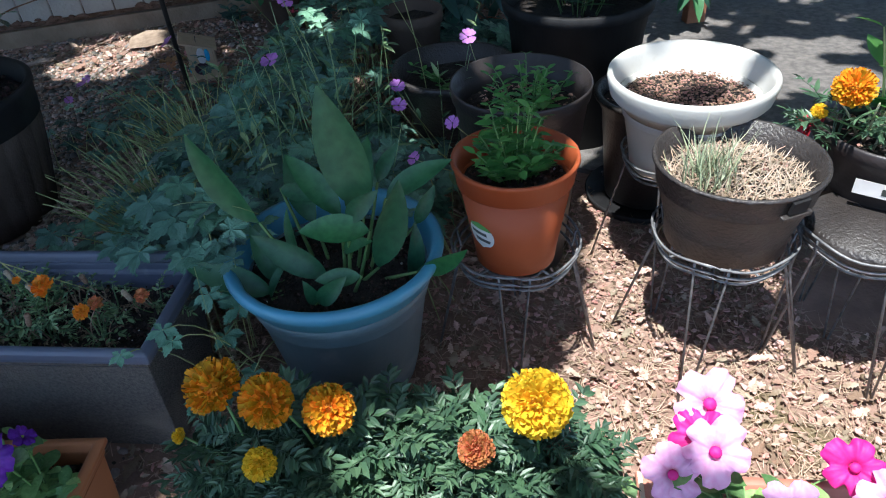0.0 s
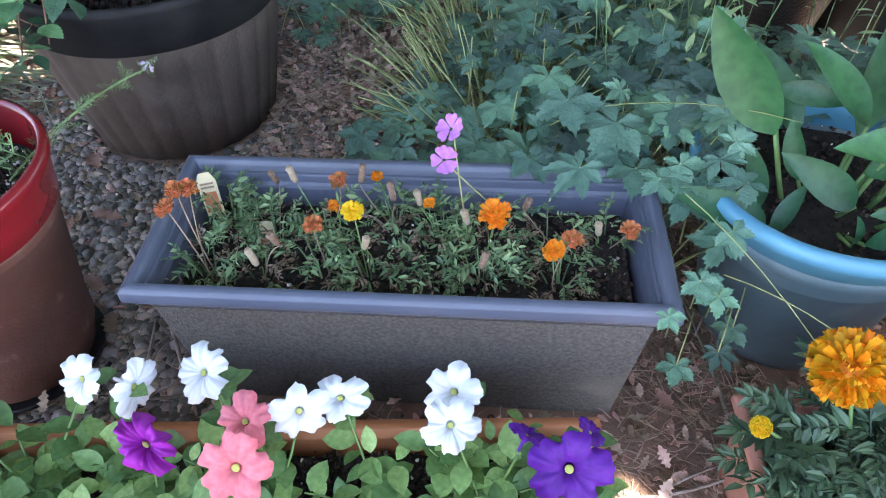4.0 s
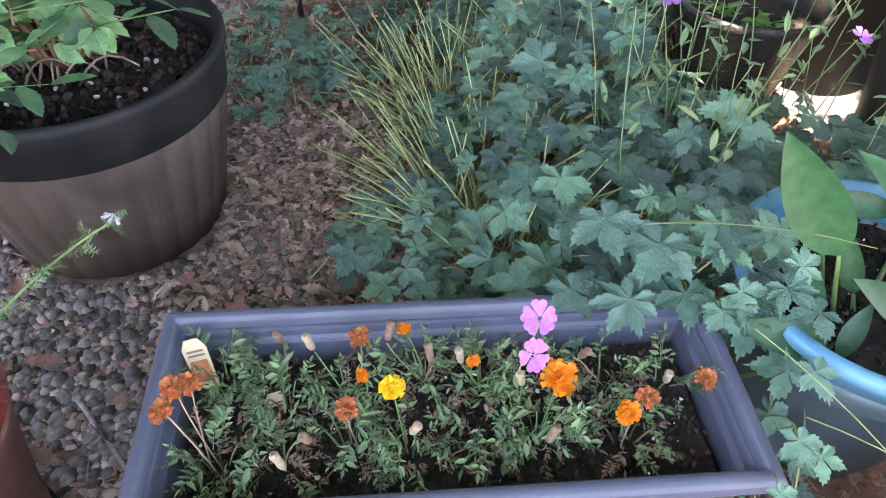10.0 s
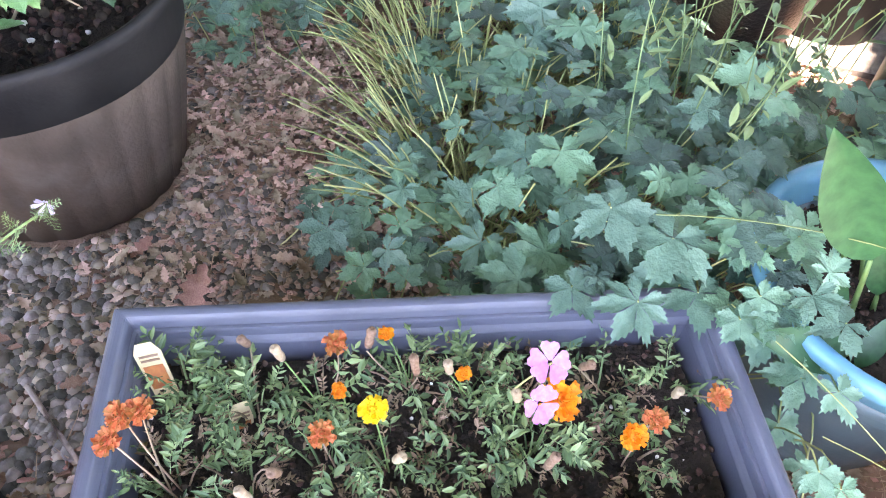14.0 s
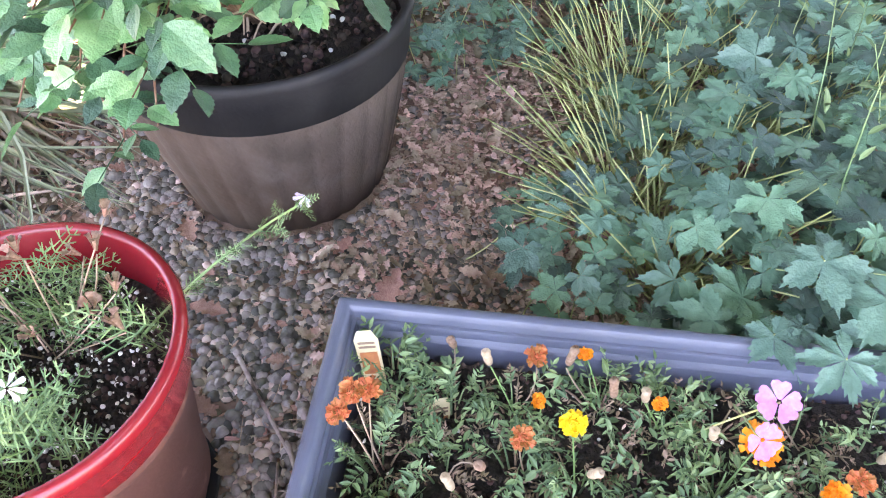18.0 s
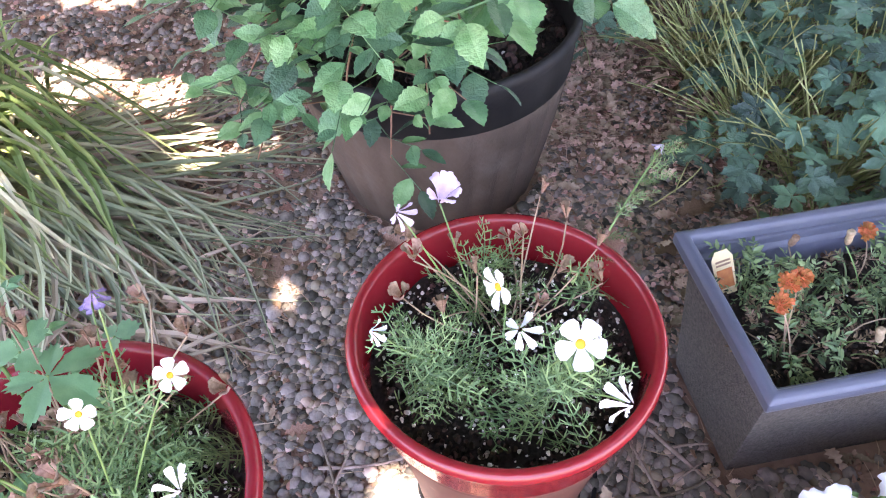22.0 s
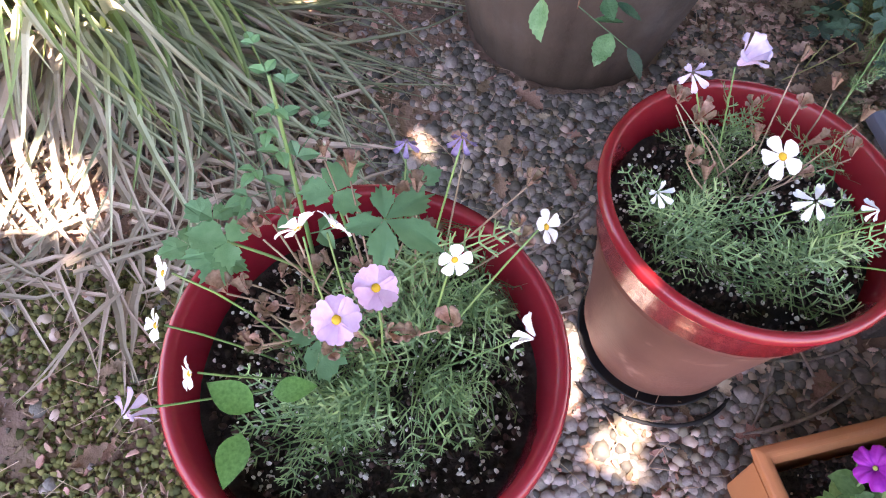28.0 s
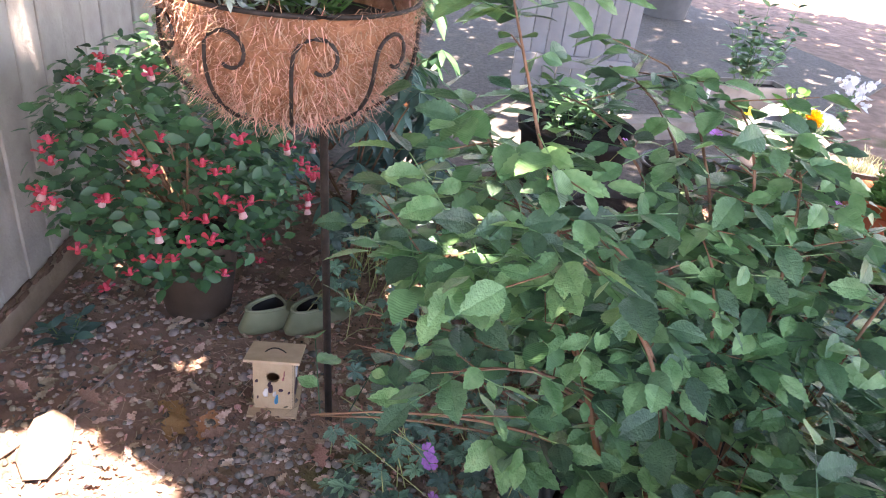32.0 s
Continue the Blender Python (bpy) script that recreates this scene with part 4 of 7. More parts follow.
wire_stand(*OP, 0.225, 0.128, 0.190, "dark wire plant stand under the orange pot", 50)
wire_stand(DP[0] - 0.005, DP[1] - 0.02, 0.243, 0.135, 0.215, "dark wire plant stand under the black pot", 29)
wire_stand(*R2, 0.200, 0.14, 0.17, "dark wire plant stand under a black nursery pot", 20)
wire_stand(*WP, 0.253, 0.13, 0.20, "white-grey wire plant stand under the white pot", 35)
wire_stand(0.50, 2.80, 0.245, 0.135, 0.17, "grey wire plant stand holding an upturned black saucer", 57)
us = empty("saucer", pose(0.50, 2.80, 0.25), "upturned dusty black saucer on a wire stand", "saucer", "pot saucers")
place("dish", mesh_of("dish", *lathe([(0.135, 0), (0.138, 0.03), (0.125, 0.042), (0.0, 0.042)], 36), M_DARKPOT, True), us)


# ---- boxes ----
def trough_shape(L, W, H, l2, w2, rim_h, rim_out, wall, foot):
    """Hollow box that widens upward: body (outer and inner) and a rounded rim, both open on top."""
    def loop(l, w, z):
        return [(-l / 2, -w / 2, z), (l / 2, -w / 2, z), (l / 2, w / 2, z), (-l / 2, w / 2, z)]

    def skin(loops, cap0=True):
        v = [p for q in loops for p in q]
        f = [(j * 4 + k, j * 4 + (k + 1) % 4, (j + 1) * 4 + (k + 1) % 4, (j + 1) * 4 + k) for j in range(len(loops) - 1) for k in range(4)]
        if cap0:
            f += [(3, 2, 1, 0), tuple((len(loops) - 1) * 4 + k for k in range(4))]
        return v, f

    lo, wo = L - 2 * rim_out, W - 2 * rim_out

    def lining(z, gap):
        t = (z - 0.03) / (H - rim_h * 0.6 - 0.03)
        return loop(l2 - 2 * wall + (lo - l2) * t - gap, w2 - 2 * wall + (wo - w2) * t - gap, z)

    body = skin([loop(l2, w2, foot), loop(l2 + (lo - l2) * 0.86, w2 + (wo - w2) * 0.86, H - rim_h * 2.0), loop(l2 + (lo - l2) * 0.86 + 0.008, w2 + (wo - w2) * 0.86 + 0.008, H - rim_h * 1.95),
                 loop(lo, wo, H - rim_h * 0.6), loop(lo - 2 * wall, wo - 2 * wall, H - rim_h * 0.6),
                 loop(l2 - 2 * wall, w2 - 2 * wall, 0.03)])
    rim = skin([loop(lo - 0.004, wo - 0.004, H - rim_h), loop(L - 0.004, W - 0.004, H - rim_h), loop(L, W, H - rim_h * 0.75), loop(L, W, H - rim_h * 0.25), loop(L - 0.010, W - 0.010, H - 0.002), loop(L - 0.022, W - 0.022, H),
                loop(L - 0.036, W - 0.036, H - 0.001), loop(L - 0.044, W - 0.044, H - 0.008), loop(L - 0.054, W - 0.054, H - rim_h * 0.9), lining(H - rim_h * 1.3, 0.006),
                lining(H * 0.87, 0.006), lining(H * 0.86, 0.012), lining(H * 0.55, 0.012), loop(lo - 0.004, wo - 0.004, H - rim_h)], False)
    return body, rim


def box_planter(name, x, y, rz, L, W, H, l2, w2, rim_h, rim_out, wall, m_body, m_rim, label, soil_z):
    e = empty(name, pose(x, y, 0, 0, 0, rz), label, "planter box")
    body, rim = trough_shape(L, W, H, l2, w2, rim_h, rim_out, wall, gz(x) + 0.002)
    me = bevelled("body", body, m_body, 0.004, 2)
    # smooth inside
    me.materials.append(m_rim)
    for q in me.polygons:
        inward = q.normal.x * q.center.x * w2 * w2 + q.normal.y * q.center.y * l2 * l2 < 0
        if q.center.z > 0.04 and (inward or (q.normal.z > 0.7 and q.center.z > H * 0.8)):
            q.material_index = 1
    place("body", me, e)
    place("rim", bevelled("rim", rim, m_rim, 0.0028, 2), e)
    v, f, nx, ny = [], [], 44, 14
    sl, sw = (l2 + L) / 2 - 0.05, (w2 + W) / 2 - 0.05
    for j in range(ny + 1):
        for i in range(nx + 1):
            px, py = sl * (i / nx - 0.5), sw * (j / ny - 0.5)
            v.append((px, py, soil_z + 0.012 * noise.noise(Vector((px * 18 + x, py * 18, 2)))))
    for j in range(ny):
        for i in range(nx):
            a = j * (nx + 1) + i
            f.append((a, a + 1, a + nx + 2, a + nx + 1))
    place("soil", mesh_of("soil", v, f, M_SOIL, True), e, label="dark potting soil")

    def spot():
        return (rnd(-sl / 2, sl / 2), rnd(-sw / 2, sw / 2), soil_z + rnd(0, 0.012))
    crumbs(e, spot, 1400 * L, 0.06)
    return e


TA = 5.8
trough = box_planter("grey_trough", -1.275, 2.358, TA, 0.790, 0.318, 0.300, 0.690, 0.218, 0.030, 0.022, 0.008, M_GREYBODY, M_GREY, "long grey plastic trough with small marigolds", 0.228)
PA = 9.9
petbox = box_planter("terracotta_box", -1.441, 1.990, PA, 1.010, 0.175, 0.150, 0.96, 0.135, 0.018, 0.010, 0.005, M_TERRA, M_TERRA, "long terracotta-coloured window box full of petunias", 0.105)
MA = 6.6
marbox = box_planter("terracotta_box", -0.405, 2.172, MA, 0.710, 0.200, 0.150, 0.66, 0.155, 0.018, 0.010, 0.005, M_PINKTERRA, M_PINKTERRA, "pinkish terracotta box with large marigolds", 0.10)
box2 = box_planter("terracotta_box", 0.372, 2.165, 5.0, 0.710, 0.180, 0.150, 0.67, 0.145, 0.018, 0.010, 0.005, M_PINKTERRA, M_PINKTERRA, "terracotta box with light pink petunias", 0.10)
place("stripe", bevelled("stripe", box(-0.353, -0.345, -0.086, 0.086, 0.1495, 0.1525), M_CREAM, 0.001, 1), box2, label="cream stripe along the rim")
place("stripe", bevelled("stripe", box(-0.343, -0.25, 0.072, 0.080, 0.1495, 0.1525), M_CREAM, 0.001, 1), box2, label="cream stripe along the rim")


# ---- growing things ----
PET = [petunia_shape(i, 0.05 + 0.02 * (i % 2)) for i in range(4)]
LEAF_PET = [leaf_shape(0.62, 0.16, 0.12, 5, 0.8, 0.45), leaf_shape(0.70, 0.10, 0.25, 5, 0.8, 0.5), leaf_shape(0.58, 0.2, -0.1, 5, 0.8, 0.45)]
LEAF_PET_ME = [mesh_of("leaf", *s, M_PETLEAF, True) for s in LEAF_PET]
PALM = [palmate_leaf(5, 0.48, 3), palmate_leaf(5, 0.54, 8), palmate_leaf(5, 0.44, 5), palmate_leaf(7, 0.46, 12), palmate_leaf(5, 0.50, 15), palmate_leaf(5, 0.42, 19)]
PALM_ME = [mesh_of("leaf", *s, M_GERANIUM, True) for s in PALM]
SHRUB = [toothed_leaf(0.62, 0.12), toothed_leaf(0.70, 0.25), toothed_leaf(0.56, 0.05)]
SHRUB_ME = [mesh_of("leaf", *s, M_SHRUB, True) for s in SHRUB]
PINN = [pinnate_leaf(5, 0.15, 0.50, i, 0.5) for i in range(5)]
PINN_SMALL = [pinnate_leaf(5, 0.15, 0.40, 10 + i, 0.9) for i in range(6)]
PINN_LONG = [pinnate_leaf(6, 0.16, 0.40, 40 + i, 0.4) for i in range(4)]
FROND = [thread_frond(i) for i in range(4)]
POM = [pompom_shape(0, 0.62, 12, 0.12, 42), pompom_shape(1, 0.50, 11, 0.20, 46), pompom_shape(2, 0.42, 10, 0.30, 46)]
POD = pod_shape()
SLIM = leaf_shape(0.30, 0.12, 0.2, 5, 0.9, 0.45)
OVATE = leaf_shape(0.55, 0.12, 0.15, 4, 0.85, 0.42)


def flower(parent, name, shape, material, p, facing, size, label="", centre=None, stem_from=None, stem_mat=None, stem_r=0.0016, squash=1.0):
    """One bloom with its stem and centre as parts; facing is where it looks."""
    m = aim(p, facing) @ Matrix.Rotation(radians(90), 4, "Y") @ Matrix.Diagonal((squash, 1, 2 - squash, 1)) @ Matrix.Rotation(rnd(0, 6.28), 4, "Z") @ Matrix.Scale(size, 4)
    ob = place(name, mesh_of(name, *shape, material, True), parent, m, label)
    if centre:
        place("centre", mesh_of("centre", *lathe([(0.0, -0.02), (0.09, 0.0), (0.10, 0.05), (0.06, 0.09), (0.0, 0.095)], 10), centre, True), ob, Matrix.Translation((0, 0, -0.075)) @ Matrix.Diagonal((0.62, 0.62, 0.25, 1)) if centre is M_THROAT else None)
    if stem_from is not None:
        a, b = Vector(stem_from), Vector(p) - Vector(facing).normalized() * size * 0.2
        place("stem", mesh_of("stem", *tube(arc(a, b, rnd(-0.01, 0.02), 5, (rnd(-1, 1), rnd(-1, 1), 0)), stem_r, stem_r * 0.8, 5), stem_mat or M_STEM, True), parent)
    return ob


def local(e, p):
    return e.matrix_basis.inverted() @ Vector(p)


# petunias in the long box: plants as things, leaves and blooms as their parts
UP = Vector((0, 0, 1))
TO_CAM = Vector((0.05, -0.75, 0.72))


def box_point(e_pose, u, v, z):
    return e_pose @ Vector((u, v, z))


pb = petbox.matrix_basis
plants = []
for k, u in enumerate((-0.42, -0.26, -0.11, 0.04, 0.19, 0.33, 0.44)):
    c = box_point(pb, u, rnd(-0.045, -0.015), 0.105)
    e = empty("petunia_plant", pose(*c), "bushy green petunia plant in the long box", "plant", "petunias in the long box")
    plants.append((c, e))
    stems = Mass()
    for s in range(10 if k != 4 else 6):
        w = rnd(0, 6.28)
        reach = rnd(0.03, 0.085)
        top = Vector((reach * math.cos(w) * 1.15, reach * math.sin(w) * 0.8, rnd(0.03, 0.115)))
        stems.raw(tube(arc((0, 0, -0.005), top, 0.015, 4), 0.0022, 0.0014, 5))
        for q in range(9):
            t = 0.25 + 0.75 * q / 8
            p = top * t + Vector((0, 0, 0.01))
            a = w + q * 2.4 + rnd(-0.4, 0.4)
            d = Vector((math.cos(a), math.sin(a), rnd(0.0, 0.7)))
            place("leaf", random.choice(LEAF_PET_ME), e, aim(p, d, UP, rnd(0.022, 0.050), rnd(-25, 25)))
    place("stem", stems.mesh("stem", M_STEM, True), e)


def petunia(x, y, z, material, size, facing=TO_CAM, label="", shape=0, squash=1.0):
    c, e = min(plants, key=lambda q: (q[0] - Vector((x, y, q[0].z))).length)
    f = Vector(facing) + Vector((rnd(-0.35, 0.35), rnd(-0.25, 0.25), rnd(-0.25, 0.2)))
    flower(e, "flower", PET[shape % 4], material, local(e, (x, y, z)), f, size * 0.93, label, M_THROAT, (rnd(-0.01, 0.01), rnd(-0.01, 0.01), 0), M_STEM, 0.002, squash)
    top = local(e, (x, y, z)) - f.normalized() * size * 0.35
    for k in range(7):
        a = 0.9 * k + rnd(-0.3, 0.3)
        place("leaf", random.choice(LEAF_PET_ME), e, aim(top * (0.96 - 0.08 * k), (math.cos(a), math.sin(a), rnd(0.0, 0.6)), UP, rnd(0.028, 0.050), rnd(-25, 25)))


SQ = (0.85, 1.0, 0.9, 0.75, 0.95, 0.85)
for i, (x, y) in enumerate(((-1.631, 2.02), (-1.479, 2.055), (-1.336, 2.018), (-1.294, 2.045), (-1.157, 2.077), (-1.15, 2.03))):
    petunia(x, y, 0.29, M_P_WHITE, 0.078, label="white petunia bloom", shape=i, squash=SQ[i])
petunia(-1.554, 2.024, 0.285, M_P_WHITE, 0.075, (0.9, -0.3, 0.1), "white petunia bloom seen from its side")
petunia(-1.770, 1.955, 0.285, M_P_WHITE, 0.080, (0.1, 0.5, 0.5), "white petunia bloom")
petunia(-1.745, 1.955, 0.290, M_P_WHITE, 0.070, (0.6, 0.3, 0.5), "white petunia bloom")
petunia(-1.816, 1.909, 0.29, M_P_WHITE, 0.075, (-0.3, -0.9, 0.0), "drooping white petunia bloom", 1, 0.7)
petunia(-1.756, 1.886, 0.29, M_P_WHITE, 0.080, (0.4, -0.9, -0.1), "drooping white petunia bloom")
petunia(-1.386, 1.934, 0.29, M_P_PINK, 0.090, label="salmon-pink petunia bloom")
petunia(-1.397, 1.994, 0.295, M_P_PINK, 0.070, (0.2, -0.2, 0.9), "salmon-pink petunia bloom")
petunia(-1.725, 1.801, 0.27, M_P_MAGENTA, 0.095, (0.1, -0.45, 0.9), "magenta petunia bloom")
petunia(-1.507, 1.948, 0.29, M_P_VIOLET, 0.105, (0.1, -0.7, 0.5), "folded red-violet petunia bloom", 1, 0.26)
petunia(-1.009, 1.995, 0.29, M_P_PURPLE, 0.095, label="deep purple petunia bloom")
petunia(-1.864, 1.847, 0.28, M_P_PURPLE, 0.075, (-0.7, -0.5, 0.3), "deep purple petunia bloom")
petunia(-1.075, 1.914, 0.28, M_P_PURPLE, 0.085, label="deep purple petunia bloom")
petunia(-1.060, 2.03, 0.30, M_P_PURPLE, 0.050, (0.2, 0.5, 0.8), "half-open purple petunia bud")
petunia(-0.985, 2.05, 0.29, M_P_PURPLE, 0.045, (0.6, 0.3, 0.6), "half-open purple petunia bud")
petunia(-1.870, 1.93, 0.27, M_P_VIOLET, 0.055, (-0.6, 0.2, 0.6), "wilted violet petunia bloom")
petunia(-1.538, 1.857, 0.25, M_P_VIOLET, 0.050, (-0.5, -0.7, 0.2), "wilted violet petunia bloom")

# pink petunias in the second box
p2 = empty("petunia_plant", pose(0.20, 2.17, 0.10), "light pink petunia plant in the pinkish box", "plant")
st2 = Mass()
for s in range(9):
    w = rnd(0, 6.28)
    top = Vector((rnd(-0.2, 0.24), rnd(-0.06, 0.06), rnd(0.06, 0.15)))
    st2.raw(tube(arc((0, 0, -0.005), top, 0.01, 4), 0.0022, 0.0014, 5))
    for q in range(4):
        a = w + q * 2.4
        place("leaf", random.choice(LEAF_PET_ME), p2, aim(top * (0.4 + 0.2 * q), (math.cos(a), math.sin(a), rnd(0, 0.6)), UP, rnd(0.04, 0.07), rnd(-20, 20)))
place("stem", st2.mesh("stem", M_STEM, True), p2)
for i, (x, y, z, mm, s) in enumerate(((0.114, 2.177, 0.28, M_P_LIGHTPINK, 0.098), (0.11, 2.253, 0.30, M_P_LIGHTPINK, 0.105), (0.054, 2.15, 0.25, M_P_LIGHTPINK, 0.085), (0.10, 2.21, 0.27, M_P_MAGENTA, 0.09),
                                       (0.32, 2.20, 0.25, M_P_MAGENTA, 0.085), (0.36, 2.15, 0.24, M_P_LIGHTPINK, 0.095), (0.22, 2.12, 0.24, M_P_LIGHTPINK, 0.085))):
    flower(p2, "flower", PET[i % 4], mm, local(p2, (x, y, z)), (rnd(-0.2, 0.1), -0.7, 0.75), s, "", M_P_MAGENTA, (rnd(-0.05, 0.05), 0, 0), M_STEM, 0.002)


# marigolds: large ones
def fern_plant(e, shapes, material, n, spread, height, size, base=(0, 0, 0), droop=0.3, name="foliage"):
    m = Mass()
    for i in range(n):
        w = rnd(0, 6.28)
        q = math.sqrt(random.random())
        h = height * rnd(0.15, 1.0) * (1 - 0.35 * q)
        p = Vector(base) + Vector((spread[0] * q * math.cos(w), spread[1] * q * math.sin(w), h))
        d = Vector((math.cos(w), math.sin(w), rnd(-droop, 0.8)))
        m.add(random.choice(shapes), aim(p - d.normalized() * size[0] * 0.3, d, UP, rnd(*size), rnd(-30, 30)))
        if i % 3 == 0:
            m.raw(tube(arc(Vector(base) + Vector((p.x - base[0], p.y - base[1], 0)) * 0.4, p, 0.006, 3), 0.0018, 0.001, 4))
    return place(name, m.mesh(name, material), e, kind="stuff")


BIGMARI = ((-0.625, 2.14), (-0.52, 2.16), (-0.40, 2.18), (-0.26, 2.19), (-0.14, 2.20))
mplants = []
for i, (x, y) in enumerate(BIGMARI):
    e = empty("marigold_plant", pose(x, y, 0.10), "bushy marigold with ferny leaves in the pinkish box", "plant", "large marigolds")
    fern_plant(e, PINN, M_FERN, 130, (0.105, 0.095), 0.15, (0.034, 0.064), droop=0.7)
    fern_plant(e, PINN_LONG, M_FERN, 46, (0.100, 0.090), 0.17, (0.065, 0.105), droop=0.6, name="leaf_sprays")
    mplants.append(e)


def pom(e, x, y, z, material, size, facing, label):
    f = Vector(facing)
    p = local(e, (x, y, z))
    flower(e, "flower", POM[int(size * 1000) % 3], material, p, f, size, label, None, (0, 0, 0), M_STEM, 0.003)
    cup = lathe([(0.0, -0.10), (0.05, -0.08), (0.075, 0.0), (0.09, 0.05), (0.0, 0.05)], 10)
    place("calyx", mesh_of("calyx", *cup, M_STEM, True), e, aim(p - f.normalized() * size * 0.22, f) @ Matrix.Rotation(radians(90), 4, "Y") @ Matrix.Scale(size * 1.6, 4))


pom(mplants[0], -0.687, 2.160, 0.33, M_P_GOLD, 0.095, (-0.3, -0.3, 0.85), "withering golden marigold head")
pom(mplants[1], -0.585, 2.142, 0.33, M_P_GOLD, 0.088, (0.0, -0.6, 0.7), "golden marigold head")
pom(mplants[2], -0.481, 2.146, 0.32, M_P_GOLD, 0.082, (0.15, -0.65, 0.6), "golden marigold head")
pom(mplants[1], -0.588, 2.078, 0.25, M_P_YELLOW, 0.055, (0.0, -0.7, 0.6), "small yellow marigold head")
pom(mplants[4], -0.154, 2.176, 0.35, M_P_YELLOW, 0.108, (0.0, -0.85, 0.6), "full yellow marigold head")
pom(mplants[3], -0.245, 2.140, 0.27, M_P_RUST, 0.060, (-0.2, -0.6, 0.6), "withered orange marigold head")
pom(mplants[0], -0.765, 2.130, 0.225, M_P_YELLOW, 0.028, (-0.5, -0.5, 0.6), "small yellow marigold bud")

# small marigolds in the grey trough
TRM = trough.matrix_basis
tplants = []
for i in range(15):
    u, v = -0.32 + 0.64 * (i % 8) / 7 + rnd(-0.02, 0.02), (0.05 if i < 8 else -0.055) + rnd(-0.02, 0.02)
    c = TRM @ Vector((u, v, 0.225))
    e = empty("marigold_plant", pose(*c), "small straggly marigold in the grey trough", "plant", "small marigolds")
    fern_plant(e, PINN_SMALL, M_FERNLIGHT, random.choice((12, 20, 34)), (0.044, 0.040), 0.085, (0.022, 0.050), droop=0.6)
    fern_plant(e, PINN_SMALL, M_DRYBITS, random.choice((10, 14, 20)), (0.060, 0.054), 0.045, (0.014, 0.034), droop=0.9, name="withered_leaves")
    tplants.append((c, e))


def small_head(x, y, z, shape, material, size, facing, label):
    c, e = min(tplants, key=lambda q: (q[0] - Vector((x, y, q[0].z))).length)
    flower(e, "flower", shape, material, local(e, (x, y, z)), facing, size, label, None, (rnd(-0.01, 0.01), rnd(-0.01, 0.01), 0), M_DRYSTEM if material in (M_P_RUST, M_P_BROWN) else M_STEM, 0.0013)


SMALLPOM = [pompom_shape(20, 0.6, 5, 0.35, 22), pompom_shape(21, 0.8, 5, 0.60, 26), pompom_shape(22, 0.6, 4, 0.35, 24)]
for x, y, z, s in ((-1.347, 2.329, 0.34, 0.032), (-1.049, 2.324, 0.31, 0.032)):
    small_head(x, y, z, SMALLPOM[0], M_P_YELLOW if s and x < -1.2 else M_P_ORANGE, s, (0.1, -0.6, 0.7), "small bright marigold head")
small_head(-1.138, 2.348, 0.345, SMALLPOM[1], M_P_ORANGE, 0.044, (0, -0.3, 0.9), "small orange marigold head")
for x, y in ((-1.34, 2.443), (-1.389, 2.363), (-1.244, 2.392)):
    small_head(x, y, 0.315, SMALLPOM[2], M_P_ORANGE, 0.020, (0, -0.5, 0.8), "tiny orange marigold head")
for x, y, z in ((-1.401, 2.303, 0.33), (-1.611, 2.274, 0.36), (-1.599, 2.293, 0.38), (-1.581, 2.30, 0.38), (-1.024, 2.34, 0.32), (-0.942, 2.371, 0.32), (-1.40, 2.43, 0.31)):
    small_head(x, y, z, SMALLPOM[1], M_P_RUST, 0.028, (rnd(-0.3, 0.3), -0.3, 0.8), "withered orange marigold head")
for x, y in ((-1.51, 2.436), (-1.456, 2.393), (-1.32, 2.284), (-1.18, 2.366), (-1.099, 2.414), (-0.984, 2.387), (-1.44, 2.26), (-1.30, 2.39), (-1.26, 2.40), (-1.47, 2.24), (-1.15, 2.29), (-1.36, 2.42)):
    small_head(x, y, rnd(0.285, 0.33), POD, M_BUD if rnd(0, 1) < 0.6 else M_P_BROWN, 0.034, (rnd(-0.3, 0.3), rnd(-0.4, 0.2), 0.9), "dry seed pod")
tag = empty("plant_tag", TRM @ pose(-0.330, 0.066, 0.232, -24, -12, 4) @ Matrix.Scale(1.08, 4), "yellowed plastic plant tag stuck in soil", "plant tag")
place("card", bevelled("card", ([(-0.014, 0, 0), (0.014, 0, 0), (0.014, 0.0012, 0), (-0.014, 0.0012, 0), (-0.016, 0, 0.062), (0.016, 0, 0.062), (0.016, 0.0012, 0.062), (-0.016, 0.0012, 0.062),
                       (-0.009, 0, 0.075), (0.009, 0, 0.075), (0.009, 0.0012, 0.075), (-0.009, 0.0012, 0.075)],
                      [(3, 2, 1, 0), (0, 1, 5, 4), (1, 2, 6, 5), (2, 3, 7, 6), (3, 0, 4, 7), (4, 5, 9, 8), (5, 6, 10, 9), (6, 7, 11, 10), (7, 4, 8, 11), (8, 9, 10, 11)]), M_TAG, 0.0003, 1), tag)
place("print", mesh_of("print", *box(-0.0115, 0.0115, -0.0008, -0.0004, 0.012, 0.044), M_TAGPRINT), tag, label="rust-coloured flower picture")
for z in (0.050, 0.056):
    place("print", mesh_of("print", *box(-0.011, 0.011, -0.0008, -0.0004, z, z + 0.003), M_P_BROWN), tag)
tag2 = copy_thing(tag, TRM @ pose(-0.235, 0.005, 0.196, -24, 12, 25) @ Matrix.Scale(0.86, 4))

# cosmos in the red pots
COS = petals_shape(7, 0.44, 0.5, 0.10, True, 1, 0.03)
COS5 = petals_shape(5, 0.40, 0.5, 0.16, False, 4, 0.03)
WILT = petals_shape(6, 0.22, 0.5, -0.35, True, 7)
DRYHEAD = petals_shape(7, 0.26, 0.34, 0.75, False, 9)


